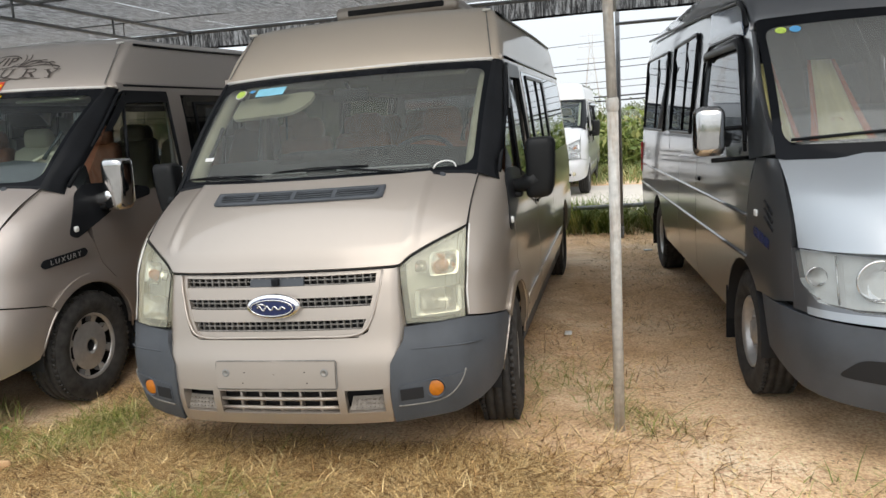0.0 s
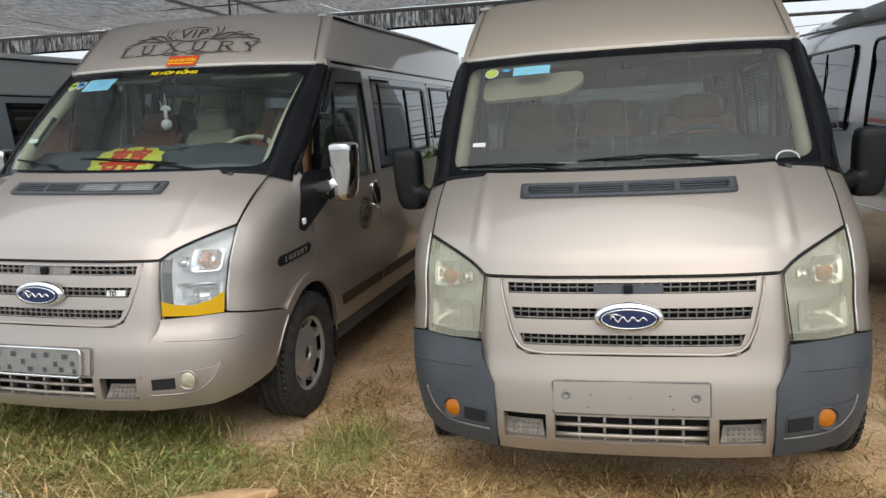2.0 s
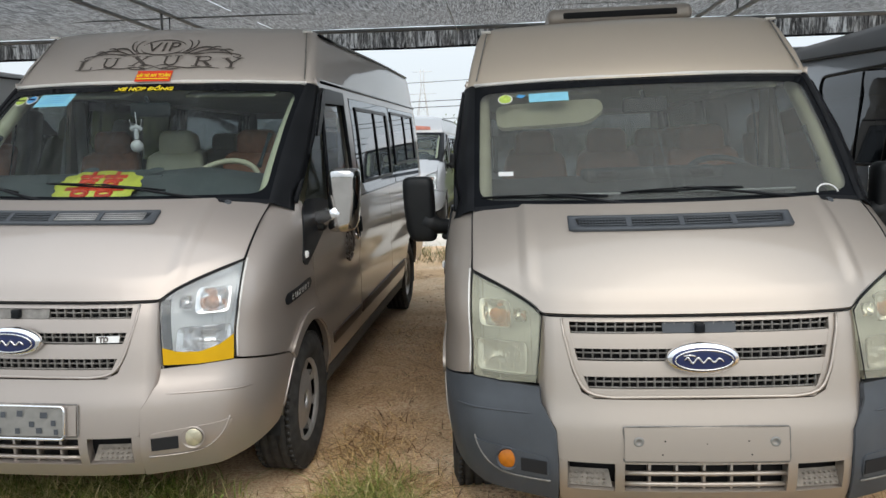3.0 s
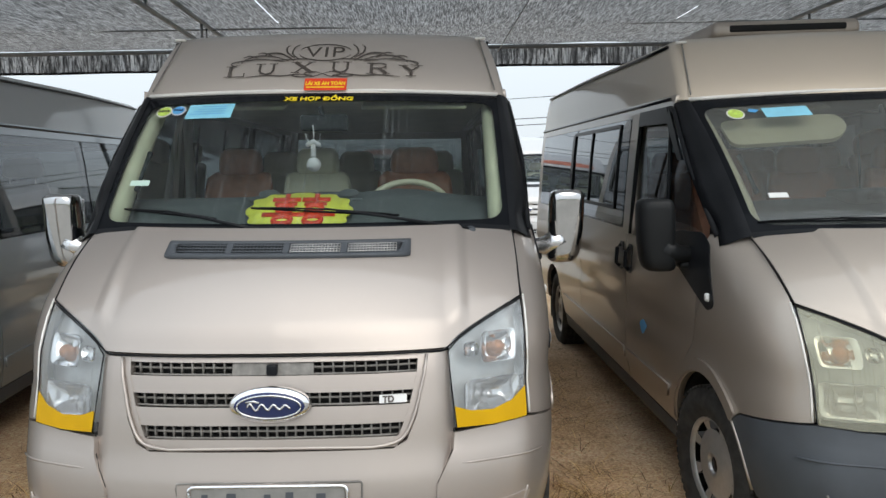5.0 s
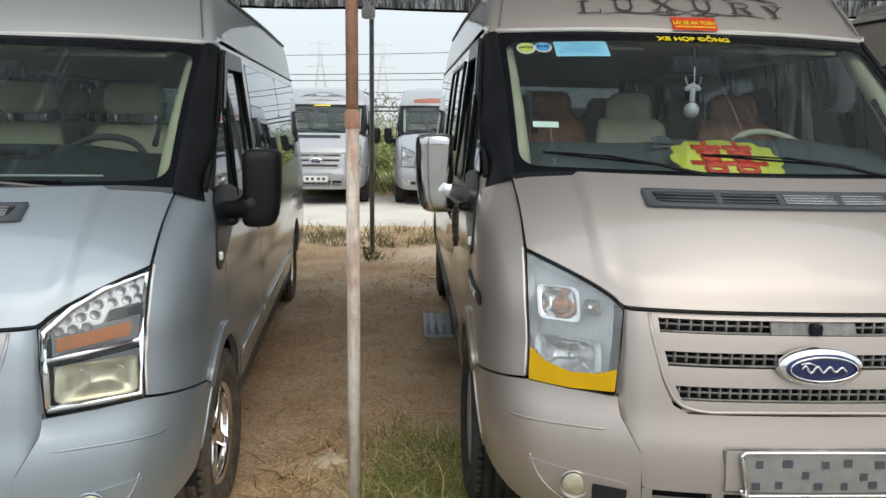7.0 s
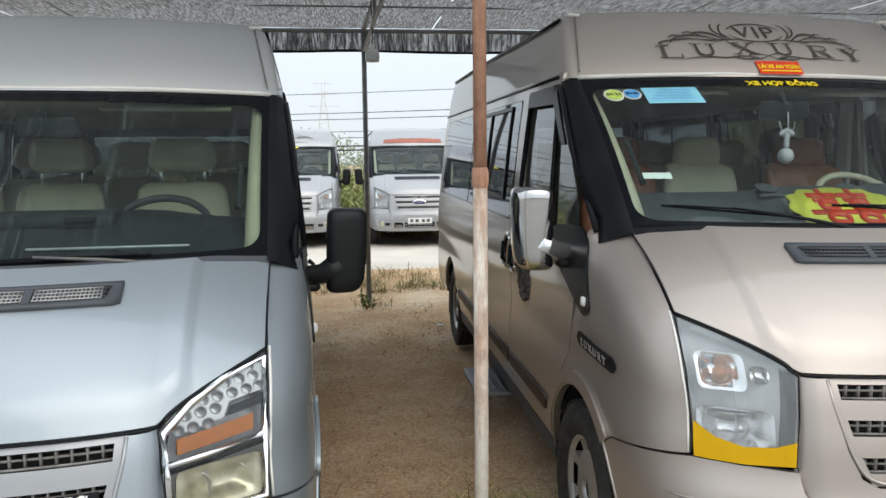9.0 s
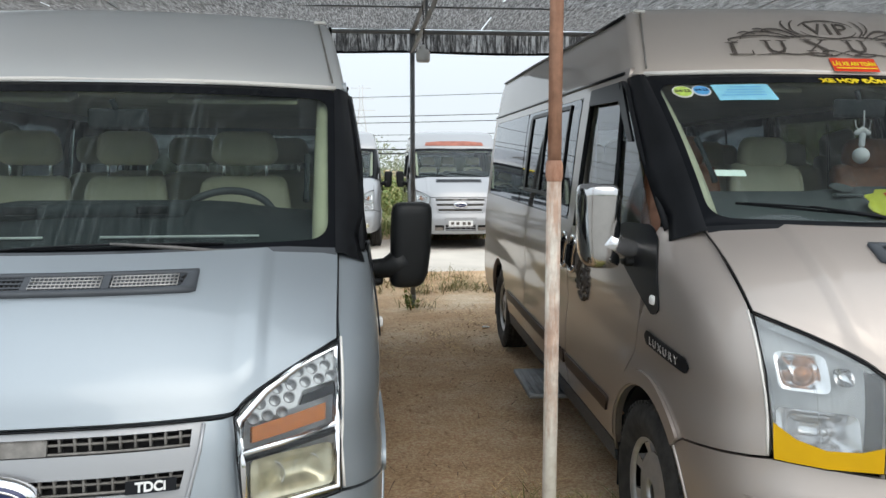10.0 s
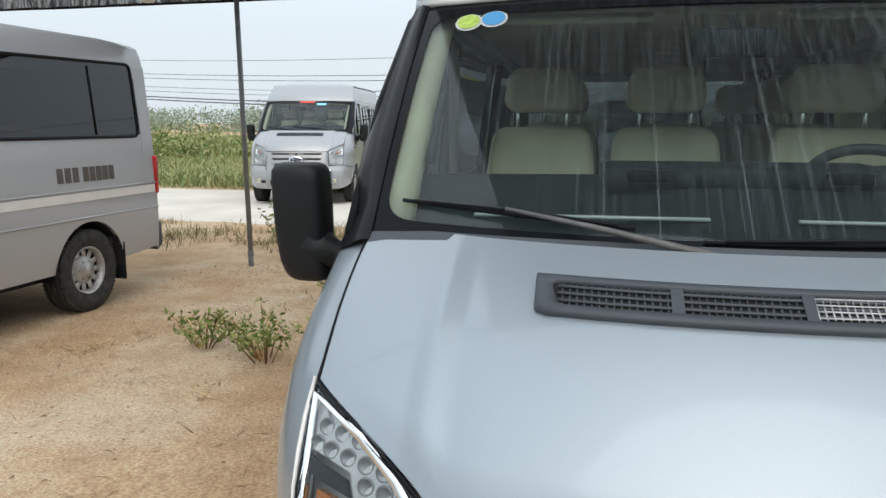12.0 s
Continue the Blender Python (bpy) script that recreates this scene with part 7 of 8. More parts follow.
grass_spots = np.concatenate([
    patches(5500, -5.48, 3.95, 0.26, 0.75, 70), patches(2500, -4.9, 3.05, 0.5, 0.22, 50), patches(900, -3.0, 3.55, 0.16, 0.3, 14),
    patches(6500, -4.45, 3.1, 0.9, 0.26, 140), patches(1100, -3.7, 3.15, 0.3, 0.2, 20), patches(500, -1.95, 2.85, 0.35, 0.2, 10), patches(120, 0.05, 3.95, 0.12, 0.12, 5), patches(150, 1.2, 3.1, 0.7, 0.3, 6), patches(160, -0.3, 4.3, 0.25, 0.4, 8), patches(1500, -5.55, 3.7, 0.18, 0.6, 24),
    patches(500, -5.9, 3.3, 0.25, 0.3, 10), patches(200, 1.4, 3.2, 0.4, 0.2, 8), patches(500, -3.05, 3.5, 0.1, 0.4, 8), patches(300, -0.6, 4.4, 0.2, 0.5, 10)])
scatter("grass", "green grass tufts growing among the straw", "grass", grass_spots, (0.04, 0.17), (0.003, 0.006), (0.4, 2.2), GRASS)
scatter("grass", "tall dry blades standing in the green tufts", "grass", np.concatenate([patches(2600, -4.6, 3.05, 0.85, 0.28, 60), patches(300, -5.5, 3.8, 0.2, 0.6, 16)]), (0.08, 0.2), (0.003, 0.006), (0.4, 1.5), STRAW)
scatter("grass", "leafy green grass reaching under the bumper", "grass", patches(5200, -4.75, 3.42, 0.95, 0.26, 80), (0.07, 0.21), (0.004, 0.009), (0.3, 1.5), GRASS)
scatter("grass", "low broad-leaved weeds under the bumper", "weeds", patches(1500, -4.7, 3.35, 0.9, 0.3, 40), (0.05, 0.13), (0.012, 0.024), (0.5, 1.6), GRASS)
verge = np.concatenate([patches(5000, -8.0, 12.1, 11.0, 0.9, 300), patches(1500, -6.3, 11.6, 3.0, 0.5, 60), patches(3000, 0.2, 11.7, 1.8, 1.1, 120), patches(1500, -12.3, 11.6, 1.8, 0.8, 70), patches(50, -6.05, 9.95, 0.12, 0.12, 5)])
scatter("verge_grass", "dry and green tall grass along the road", "grass", verge, (0.06, 0.28), (0.006, 0.013), (0.3, 1.2), TALL)
scatter("verge_grass", "tall green blades beside the low rail", "grass", patches(2600, 0.0, 11.3, 1.0, 0.5, 50), (0.25, 0.75), (0.010, 0.022), (0.3, 0.9), LEAF)
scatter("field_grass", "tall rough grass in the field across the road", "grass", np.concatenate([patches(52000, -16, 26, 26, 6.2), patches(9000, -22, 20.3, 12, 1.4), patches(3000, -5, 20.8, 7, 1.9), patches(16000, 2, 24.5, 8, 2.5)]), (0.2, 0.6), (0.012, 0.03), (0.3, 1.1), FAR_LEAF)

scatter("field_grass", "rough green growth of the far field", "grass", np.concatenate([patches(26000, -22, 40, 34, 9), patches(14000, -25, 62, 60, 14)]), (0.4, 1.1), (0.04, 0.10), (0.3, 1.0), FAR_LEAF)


def leaf_cloud(name, centres, radii, per, size, up=0.0):
    """Leaves strewn through uneven ellipsoids; one mesh."""
    c = np.repeat(np.array(centres), per, 0)
    r = np.repeat(np.array(radii), per, 0)
    n = len(c)
    d = rng.normal(0, 1, (n, 3))
    d /= np.linalg.norm(d, axis=1, keepdims=True)
    p = c + d * r * (rng.uniform(0.25, 1.0, (n, 1)) ** 0.5) * rng.uniform(0.75, 1.15, (n, 1))
    p[:, 2] = np.maximum(p[:, 2], 0.03)
    a = rng.normal(0, 1, (n, 3)) + np.array([0, 0, up])
    a /= np.linalg.norm(a, axis=1, keepdims=True)
    b = np.cross(a, rng.normal(0, 1, (n, 3)))
    b /= np.linalg.norm(b, axis=1, keepdims=True)
    s = rng.uniform(size[0], size[1], (n, 1))
    v = np.stack([p - a * s, p + b * s * 0.4, p + a * s, p - b * s * 0.4], 1).reshape(-1, 3)
    me = bpy.data.meshes.new(name)
    me.from_pydata(v.tolist(), [], (np.arange(n)[:, None] * 4 + np.arange(4)).tolist())
    me.materials.append(None)
    return me


def weed(x, y, h, spread, stems, label):
    w = thing("weed", label, "weed", Matrix.Translation((x, y, 0)), "weeds on the earth")
    bm = bmesh.new()
    tips = []
    for _ in range(stems):
        a, q = rng.uniform(0, math.tau), rng.uniform(0.2, 1.0)
        tip = Vector((math.cos(a) * spread * q, math.sin(a) * spread * q, h * rng.uniform(0.5, 1.0)))
        tube(bm, [(0.25 * tip.x, 0.25 * tip.y, 0), (0.6 * tip.x, 0.6 * tip.y, tip.z * 0.6), tip], [0.005, 0.004, 0.002], 4)
        tips.append(tip)
    part("stems", bm, STRAW, w)
    cs = [t * k for t in tips for k in (0.55, 0.8, 1.0)]
    part("leaves", leaf_cloud("weed leaves", [tuple(c) for c in cs], [(0.06, 0.06, 0.05)] * len(cs), 8, (0.014, 0.032)), LEAF, w)


low = np.stack([rng.uniform(-5.3, -3.45, 130), rng.uniform(3.0, 3.4, 130), rng.uniform(0.02, 0.09, 130)], 1)
single("weed_mat", leaf_cloud("weed mat", low.tolist(), [(0.09, 0.08, 0.06)] * len(low), 11, (0.008, 0.022)), LEAF, "low leafy weeds growing under the bumper", "weeds", kind="stuff")
weed(-10.05, 6.75, 0.32, 0.5, 22, "low green bushy weed growing in bare earth")
weed(-10.6, 6.9, 0.28, 0.25, 12, "small green weed growing in bare earth")
weed(-10.35, 8.6, 0.22, 0.2, 8, "small green weed growing in bare earth")
weed(-6.06, 9.75, 0.24, 0.14, 5, "small dark weed at the foot of a pole")
weed(-11.7, 10.6, 0.7, 0.45, 18, "leggy dry weed at the road edge")

# bushes and far growth across the road, and added trees behind the camera
cs, rs = [], []
for _ in range(170):
    x, y = rng.uniform(-45, 14), rng.uniform(23.5, 44)
    s = rng.uniform(0.45, 1.9)
    cs.append((x, y, s * 0.35))
    rs.append((s * 1.3, s * 1.1, s * 0.6))
single("bushes", leaf_cloud("bushes", cs, rs, 700, (0.05, 0.13)), FAR_LEAF, "rough green bushes in the field across the road", "bush", kind="stuff")
cs, rs = [], []
for _ in range(36):
    x, y = rng.uniform(-4.5, 5.0), rng.uniform(22.8, 27)
    s = rng.uniform(0.7, 1.3)
    cs.append((x, y, s * 0.7))
    rs.append((s * 0.9, s * 0.8, s * 0.8))
single("bushes", leaf_cloud("near bushes", cs, rs, 420, (0.06, 0.16)), LEAF, "green broad-leaved bushes at the road edge", "bush", kind="stuff")
cs, rs = [], []
for _ in range(120):
    x, y = rng.uniform(-170, 90), rng.uniform(110, 170)
    s = rng.uniform(1.6, 4.2)
    cs.append((x, y, s * 0.6))
    rs.append((s * 2.2, s * 1.5, s))
# unseen trees added behind the camera: darken reflections, cut the low sky
for _ in range(110):
    x, y = rng.uniform(-90, 90), rng.uniform(-85, -60)
    s = rng.uniform(3.0, 5.5)
    cs.append((x, y, s * 0.6))
    rs.append((s * 2.2, s * 1.5, s))
# haze of the distance is put into the leaf colour
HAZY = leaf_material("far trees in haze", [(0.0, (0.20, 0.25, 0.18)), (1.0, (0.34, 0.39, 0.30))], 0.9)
single("far_and_added_trees", leaf_cloud("far trees", cs, rs, 600, (0.2, 0.42)), HAZY, "pale hazy tree line far off, unseen trees added behind the camera", "trees", kind="stuff")

# stones of the gravel patch, plank and litter
STONE = leaf_material("grey gravel stone", [(0.0, (0.20, 0.19, 0.17)), (0.5, (0.42, 0.40, 0.36)), (1.0, (0.66, 0.64, 0.58))], 0.9)


def stones(spots, size, lift=None):
    vs, fs = [], []
    for x, y in spots:
        s = rng.uniform(*size)
        k = len(vs)
        j = rng.uniform(0.65, 1.25, (6, 3))
        z = 0.018 if lift is None else ground_height(x, y) + lift
        for i, q in enumerate(((1, 0, 0), (-1, 0, 0), (0, 1, 0), (0, -1, 0), (0, 0, 1), (0, 0, -0.6))):
            vs.append((x + q[0] * s * j[i, 0] + rng.normal(0, s * 0.25), y + q[1] * s * j[i, 1] + rng.normal(0, s * 0.25), z + s * 0.25 + q[2] * s * 0.6 * j[i, 2]))
        fs += [(k + a, k + b, k + c) for a, b, c in ((0, 2, 4), (2, 1, 4), (1, 3, 4), (3, 0, 4), (2, 0, 5), (1, 2, 5), (3, 1, 5), (0, 3, 5))]
    me = bpy.data.meshes.new("stones")
    me.from_pydata(vs, [], fs)
    me.materials.append(None)
    return me


gx = rng.uniform(-5.3, -1.3, 9000)
gy = np.array([yard_edge(x) for x in gx]) + 0.03 - np.abs(rng.normal(0, 0.16, 9000))
single("gravel", stones(np.stack([gx, gy], 1), (0.009, 0.023)), STONE, "patch of grey crushed stone at the edge of the earth", "gravel", kind="stuff")
CLOD = simple("dry earth clod", (0.44, 0.30, 0.18), 0.95, vary=0.4, scale=2)
single("earth_clods", stones(np.concatenate([patches(700, -6.0, 6.6, 0.6, 3.4), patches(1500, -10.4, 6.6, 2.0, 3.2), patches(700, 0.1, 6.4, 0.7, 3.2), patches(500, -3.0, 6.2, 0.35, 3.2), patches(700, 0.9, 3.1, 1.2, 0.6), patches(500, -2.8, 3.3, 0.5, 0.5)]), (0.004, 0.014), -0.001), CLOD, "small clods and stones strewn over the earth", "clods", kind="stuff")
TWIG = leaf_material("dead twigs", [(0.0, (0.12, 0.07, 0.04)), (0.6, (0.30, 0.20, 0.11)), (1.0, (0.62, 0.50, 0.32))])
scatter("twigs", "dead twigs and stalks strewn over the earth", "twigs", np.concatenate([patches(260, -6.0, 6.2, 0.6, 3.0, 40), patches(420, -10.4, 6.6, 2.0, 3.2, 60), patches(240, 0.1, 6.2, 0.7, 2.6, 40), patches(150, -3.0, 5.6, 0.35, 2.6, 20), patches(160, -2.8, 3.2, 0.4, 0.35, 14)]), (0.02, 0.05), (0.004, 0.009), (2.0, 6.0), TWIG)
PLANK = simple("raw split wood", (0.50, 0.31, 0.16), 0.7, vary=0.2, scale=9, grain=0.5, grain_scale=30)


def build_plank(bm):
    box(bm, (0.43, 0.085, 0.045), (0, 0, 0.025), 0.01, 2)
    bmesh.ops.subdivide_edges(bm, edges=[e for e in bm.edges if e.calc_length() > 0.3], cuts=5)
    for v in bm.verts:
        v.co.y *= lerp(1.0, 0.35, smooth01((v.co.x + 0.05) / 0.3)) + 0.12 * math.sin(v.co.x * 23)
        v.co.z += 0.006 * math.sin(v.co.x * 17 + v.co.y * 40)


single("plank", made("plank", build_plank), PLANK, "split piece of raw orange-brown wood lying on the earth", "plank", Matrix.Translation((-3.33, 2.95, 0.0)) @ Matrix.Rotation(radians(24), 4, "Z"))
for x, y, s in ((-0.52, 5.57, 0.09), (-5.40, 8.62, 0.07), (0.1, 9.4, 0.1), (-1.75, 2.9, 0.04)):
    single("litter", made(f"litter{x}", lambda bm: box(bm, (s, s * 0.6, 0.012), (0, 0, 0.008), 0.005, 1)), WHITE, "crumpled pale scrap lying on the earth", "litter", Matrix.Translation((x, y, ground_height(x, y) + 0.004)) @ Matrix.Rotation(x * 3, 4, "Z"))



def build_rag(bm):
    """A crumpled cloth: a sheet pushed into folds, with its edges turned under."""
    n = 12
    rows = [[bm.verts.new((0.14 * (i / n - 0.5) * (1 + 0.2 * math.sin(j)), 0.10 * (j / n - 0.5) * (1 + 0.25 * math.sin(i * 0.8)), 0.012 + 0.028 * (1 - (2 * i / n - 1) ** 2) * (1 - (2 * j / n - 1) ** 2) * (1 + noise.noise((i * 0.5, j * 0.5, 6))) + 0.008 * noise.noise((i * 0.9, j * 0.9, 2)))) for i in range(n + 1)] for j in range(n + 1)]
    for r, q in zip(rows, rows[1:]):
        for i in range(n):
            bm.faces.new((r[i], r[i + 1], q[i + 1], q[i]))
    edge = [e for e in bm.edges if len(e.link_faces) == 1]
    for v in [g for g in bmesh.ops.extrude_edge_only(bm, edges=edge)["geom"] if isinstance(g, bmesh.types.BMVert)]:
        v.co.z -= 0.014


CLOTH = simple("dirty beige cloth", (0.58, 0.48, 0.34), 0.9, vary=0.25, scale=30, grain=0.4, grain_scale=200)
single("rag", made("rag", build_rag), CLOTH, "crumpled dirty beige rag lying on the earth", "rag", Matrix.Translation((-6.01, 4.45, ground_height(-6.01, 4.45) - 0.004)) @ Matrix.Rotation(0.5, 4, "Z"))

# ---- power lines and pylons ----
CABLE = simple("black power cable", (0.03, 0.03, 0.032), 0.6)
# pale steel carries the haze of the distance in its colour
PYLON = simple("pale hazy steel", (0.62, 0.64, 0.65), 0.7)
lines = thing("power_lines", "black power cables sagging over the field", "power line")
for z0, r in ((2.35, 0.035), (2.55, 0.035), (2.95, 0.015), (3.25, 0.015), (3.85, 0.018), (4.15, 0.018), (5.1, 0.014)):
    part("cable", made(f"cable{z0}", lambda bm: tube(bm, [(x, 40 - 0.35 * (x + 8), z0 + 0.0008 * (x + 8) ** 2) for x in np.linspace(-75, 60, 30)], r, 5)), CABLE, lines)


def build_pylon(bm):
    def at(k, a):
        w = lerp(3.2, 0.5, min(1, k / 0.8))
        return Vector((w * (1 if a in (0, 1) else -1), w * (1 if a in (0, 3) else -1), 28 * k))
    for a in range(4):
        tube(bm, [at(0, a), at(0.8, a), at(1, a)], 0.09, 4)
        for i in range(9):
            tube(bm, [at(i / 10, a), at((i + 1) / 10, (a + 1) % 4)], 0.05, 3)
    for k, w in ((0.72, 4.5), (0.85, 4.0), (0.97, 3.2)):
        tube(bm, [(-w, 0, 28 * k), (w, 0, 28 * k)], 0.09, 4)


for x in (-33, -13.5, -70):
    single("pylon", made("pylon", build_pylon), PYLON, "pale lattice power pylon far off in haze", "pylon", Matrix.Translation((x, 250, 0)), "pylons")

# ---- marks, stickers and small fittings of each van ----
def roof_front(x, z):
    """A point of the raised roof's front, over the windscreen."""
    y = float(np.interp(z, [2.0, 2.022, 2.13, 2.25, 2.308], [1.40, 1.415, 1.52, 1.66, 1.735]))
    return Vector((x, y + 0.14 * (x / 0.86) ** 2 - 0.004, z))


def lettering(name, body, size, mat, parent, fmap, label="", bold=0.0, width=1.0, sx=1.0):
    """Writing, letter by letter: pieces that stand over one another (accents) stay with their letter."""
    bm = bmesh.new()
    bm.from_mesh(text_mesh(body, size, bold=bold, depth=0.0012, width=width))
    bmesh.ops.remove_doubles(bm, verts=bm.verts, dist=1e-6)
    left, pieces = set(bm.verts), []
    while left:
        todo, seen = [left.pop()], set()
        while todo:
            v = todo.pop()
            seen.add(v)
            for e in v.link_edges:
                w = e.other_vert(v)
                if w in left:
                    left.discard(w)
                    todo.append(w)
        pieces.append((min(v.co.x for v in seen), max(v.co.x for v in seen), seen))
    pieces.sort(key=lambda p: p[0])
    groups = []
    for lo, hi, vs in pieces:
        if groups and lo < groups[-1][1] - 0.3 * (hi - lo):
            groups[-1][1] = max(groups[-1][1], hi)
            groups[-1][2] |= vs
        else:
            groups.append([lo, hi, set(vs)])
    for lo, hi, vs in groups:
        index = {v: i for i, v in enumerate(vs)}
        me = bpy.data.meshes.new("letter")
        me.from_pydata([tuple(fmap(v.co.x * sx, v.co.y, v.co.z)) for v in index], [], [[index[v] for v in f.verts] for f in bm.faces if f.verts[0] in index])
        me.materials.append(None)
        part("letter", me, mat, parent, label)
    bm.free()


def leaf_stroke(bm, pts, w):
    """A tapering flat stroke along the points on the roof front."""
    c = curve_table(pts, 24)
    left, right = [], []
    for i, (x, z) in enumerate(c):
        a, b = c[max(0, i - 1)], c[min(len(c) - 1, i + 1)]
        d = Vector((b[0] - a[0], b[1] - a[1])).normalized()
        k = 0.45 * w * math.sin(math.pi * (0.08 + 0.9 * i / (len(c) - 1))) + 0.0012
        left.append(bm.verts.new(roof_front(x - d.y * k, z + d.x * k) + Vector((0, -0.002, 0.001))))
        right.append(bm.verts.new(roof_front(x + d.y * k, z - d.x * k) + Vector((0, -0.002, 0.001))))
    for i in range(len(left) - 1):
        bm.faces.new((left[i], left[i + 1], right[i + 1], right[i]))


PLUME = [([(0.13, 2.185), (0.165, 2.215), (0.16, 2.25), (0.135, 2.27)], 0.007), ([(0.15, 2.19), (0.19, 2.22), (0.20, 2.25), (0.185, 2.268)], 0.008), ([(0.15, 2.175), (0.22, 2.215), (0.28, 2.22), (0.31, 2.208)], 0.009), ([(0.18, 2.175), (0.26, 2.20), (0.34, 2.205), (0.40, 2.185), (0.42, 2.165)], 0.006)]
LEAVES = [([(0.20, 2.17), (0.30, 2.185), (0.40, 2.18), (0.47, 2.165), (0.455, 2.15), (0.43, 2.158)], 0.005), ([(0.26, 2.20), (0.31, 2.222), (0.345, 2.218)], 0.006), ([(0.34, 2.193), (0.385, 2.205), (0.42, 2.195)], 0.006)]
TENDRILS = [([(0.05, 2.18), (0.12, 2.184), (0.20, 2.18), (0.27, 2.182)], 0.004), ([(0.05, 2.092), (0.12, 2.098), (0.20, 2.09), (0.28, 2.094), (0.38, 2.085)], 0.004), ([(0.05, 2.09), (0.10, 2.083), (0.15, 2.092), (0.11, 2.1)], 0.004), ([(0.0, 2.10), (0.05, 2.085), (0.09, 2.10), (0.05, 2.112), (0.0, 2.10)], 0.004)]


def build_flourish(bm):
    for s in (-1, 1):
        for pts, w in PLUME + LEAVES + TENDRILS:
            leaf_stroke(bm, [(s * x, z) for x, z in pts], w)
    for rx, rz, w in ((0.135, 0.048, 0.005),):
        leaf_stroke(bm, [(rx * math.cos(a), 2.222 + rz * math.sin(a)) for a in np.linspace(0.3, math.pi - 0.3, 12)], w)
        leaf_stroke(bm, [(rx * math.cos(a), 2.222 + rz * math.sin(a)) for a in np.linspace(math.pi + 0.25, math.tau - 0.25, 12)], w)


def round_tag(parent, u, v, mat, r=0.042, label="round inspection tag on the windscreen"):
    def go(bm):
        c = on_screen(u, v, 0.004)
        ax = (on_screen(u + 0.02, v, 0.004) - on_screen(u - 0.02, v, 0.004)).normalized()
        ay = (on_screen(u, v + 0.02, 0.004) - on_screen(u, v - 0.02, 0.004)).normalized()
        for k, lift in ((1.0, 0.0),):
            bm.faces.new([bm.verts.new(c + (ax * math.cos(t) + ay * math.sin(t) * 1.15) * r * k) for t in np.linspace(0, math.tau, 25)[:-1]])
    t = part("tag_border", made(f"tag border{u}{v}{r}", go), WHITE, parent, label)

    def inner(bm):
        c = on_screen(u, v, 0.007)
        ax = (on_screen(u + 0.02, v, 0.004) - on_screen(u - 0.02, v, 0.004)).normalized()
        ay = (on_screen(u, v + 0.02, 0.004) - on_screen(u, v - 0.02, 0.004)).normalized()
        bm.faces.new([bm.verts.new(c + (ax * math.cos(t) + ay * math.sin(t) * 1.15) * r * 0.84) for t in np.linspace(0, math.tau, 25)[:-1]])
    part("tag", made(f"tag field{u}{v}{r}", inner), mat, t)
    return t


def screen_card(parent, u0, u1, v0, v1, mat, label, lift=0.004, name="sticker"):
    return part(name, made(f"card{u0}{v0}{lift}", lambda bm: panel(bm, [(u0, v0), (u1, v0), (u1, v1), (u0, v1)], screen_map, 0.08, 0.08, 0.0, lift)), mat, parent, label)


def on_tag(u0, v0):
    return lambda x, y, h: on_screen(u0 + x / 0.872, v0 + y / 1.03, 0.009 + h)


# the gold beige van
lux = part("roof_ornament", made("flourish", build_flourish), INK, van_b, "dark scrollwork printed on the roof front")
lettering("lettering", "VIP", 0.085, INK, lux, lambda x, y, h: roof_front(x, 2.222 + y) + Vector((0, -0.002 - h, 0)), "dark letters VIP", 0.0, 1.1, 1.6)
SLAB = {}
SLAB["L"] = [([(-0.2, 0.46), (-0.2, -0.46)], 0.2), ([(-0.42, -0.46), (0.42, -0.46)], 0.09), ([(-0.42, 0.46), (0.04, 0.46)], 0.08), ([(0.4, -0.5), (0.4, -0.16)], 0.08)]
SLAB["U"] = [([(-0.26, 0.46), (-0.26, -0.15), (-0.2, -0.36), (0.0, -0.47), (0.2, -0.4), (0.29, -0.15), (0.29, 0.46)], 0.15), ([(-0.46, 0.46), (-0.05, 0.46)], 0.08), ([(0.1, 0.46), (0.46, 0.46)], 0.08)]
SLAB["X"] = [([(-0.33, 0.46), (0.33, -0.46)], 0.2), ([(0.31, 0.46), (-0.31, -0.46)], 0.09), ([(-0.5, 0.46), (-0.1, 0.46)], 0.08), ([(0.14, 0.46), (0.48, 0.46)], 0.08), ([(-0.48, -0.46), (-0.14, -0.46)], 0.08), ([(0.1, -0.46), (0.5, -0.46)], 0.08)]
SLAB["R"] = [([(-0.26, 0.46), (-0.26, -0.46)], 0.2), ([(-0.44, 0.46), (0.16, 0.46), (0.31, 0.33), (0.31, 0.15), (0.16, 0.02), (-0.2, 0.02)], 0.11), ([(0.02, 0.02), (0.34, -0.44)], 0.17), ([(-0.46, -0.46), (-0.04, -0.46)], 0.08), ([(0.2, -0.46), (0.48, -0.46)], 0.08)]
SLAB["Y"] = [([(-0.33, 0.46), (0.0, -0.02)], 0.18), ([(0.32, 0.46), (0.0, -0.02)], 0.09), ([(0.0, 0.0), (0.0, -0.46)], 0.18), ([(-0.5, 0.46), (-0.12, 0.46)], 0.08), ([(0.14, 0.46), (0.48, 0.46)], 0.08), ([(-0.2, -0.46), (0.2, -0.46)], 0.08)]


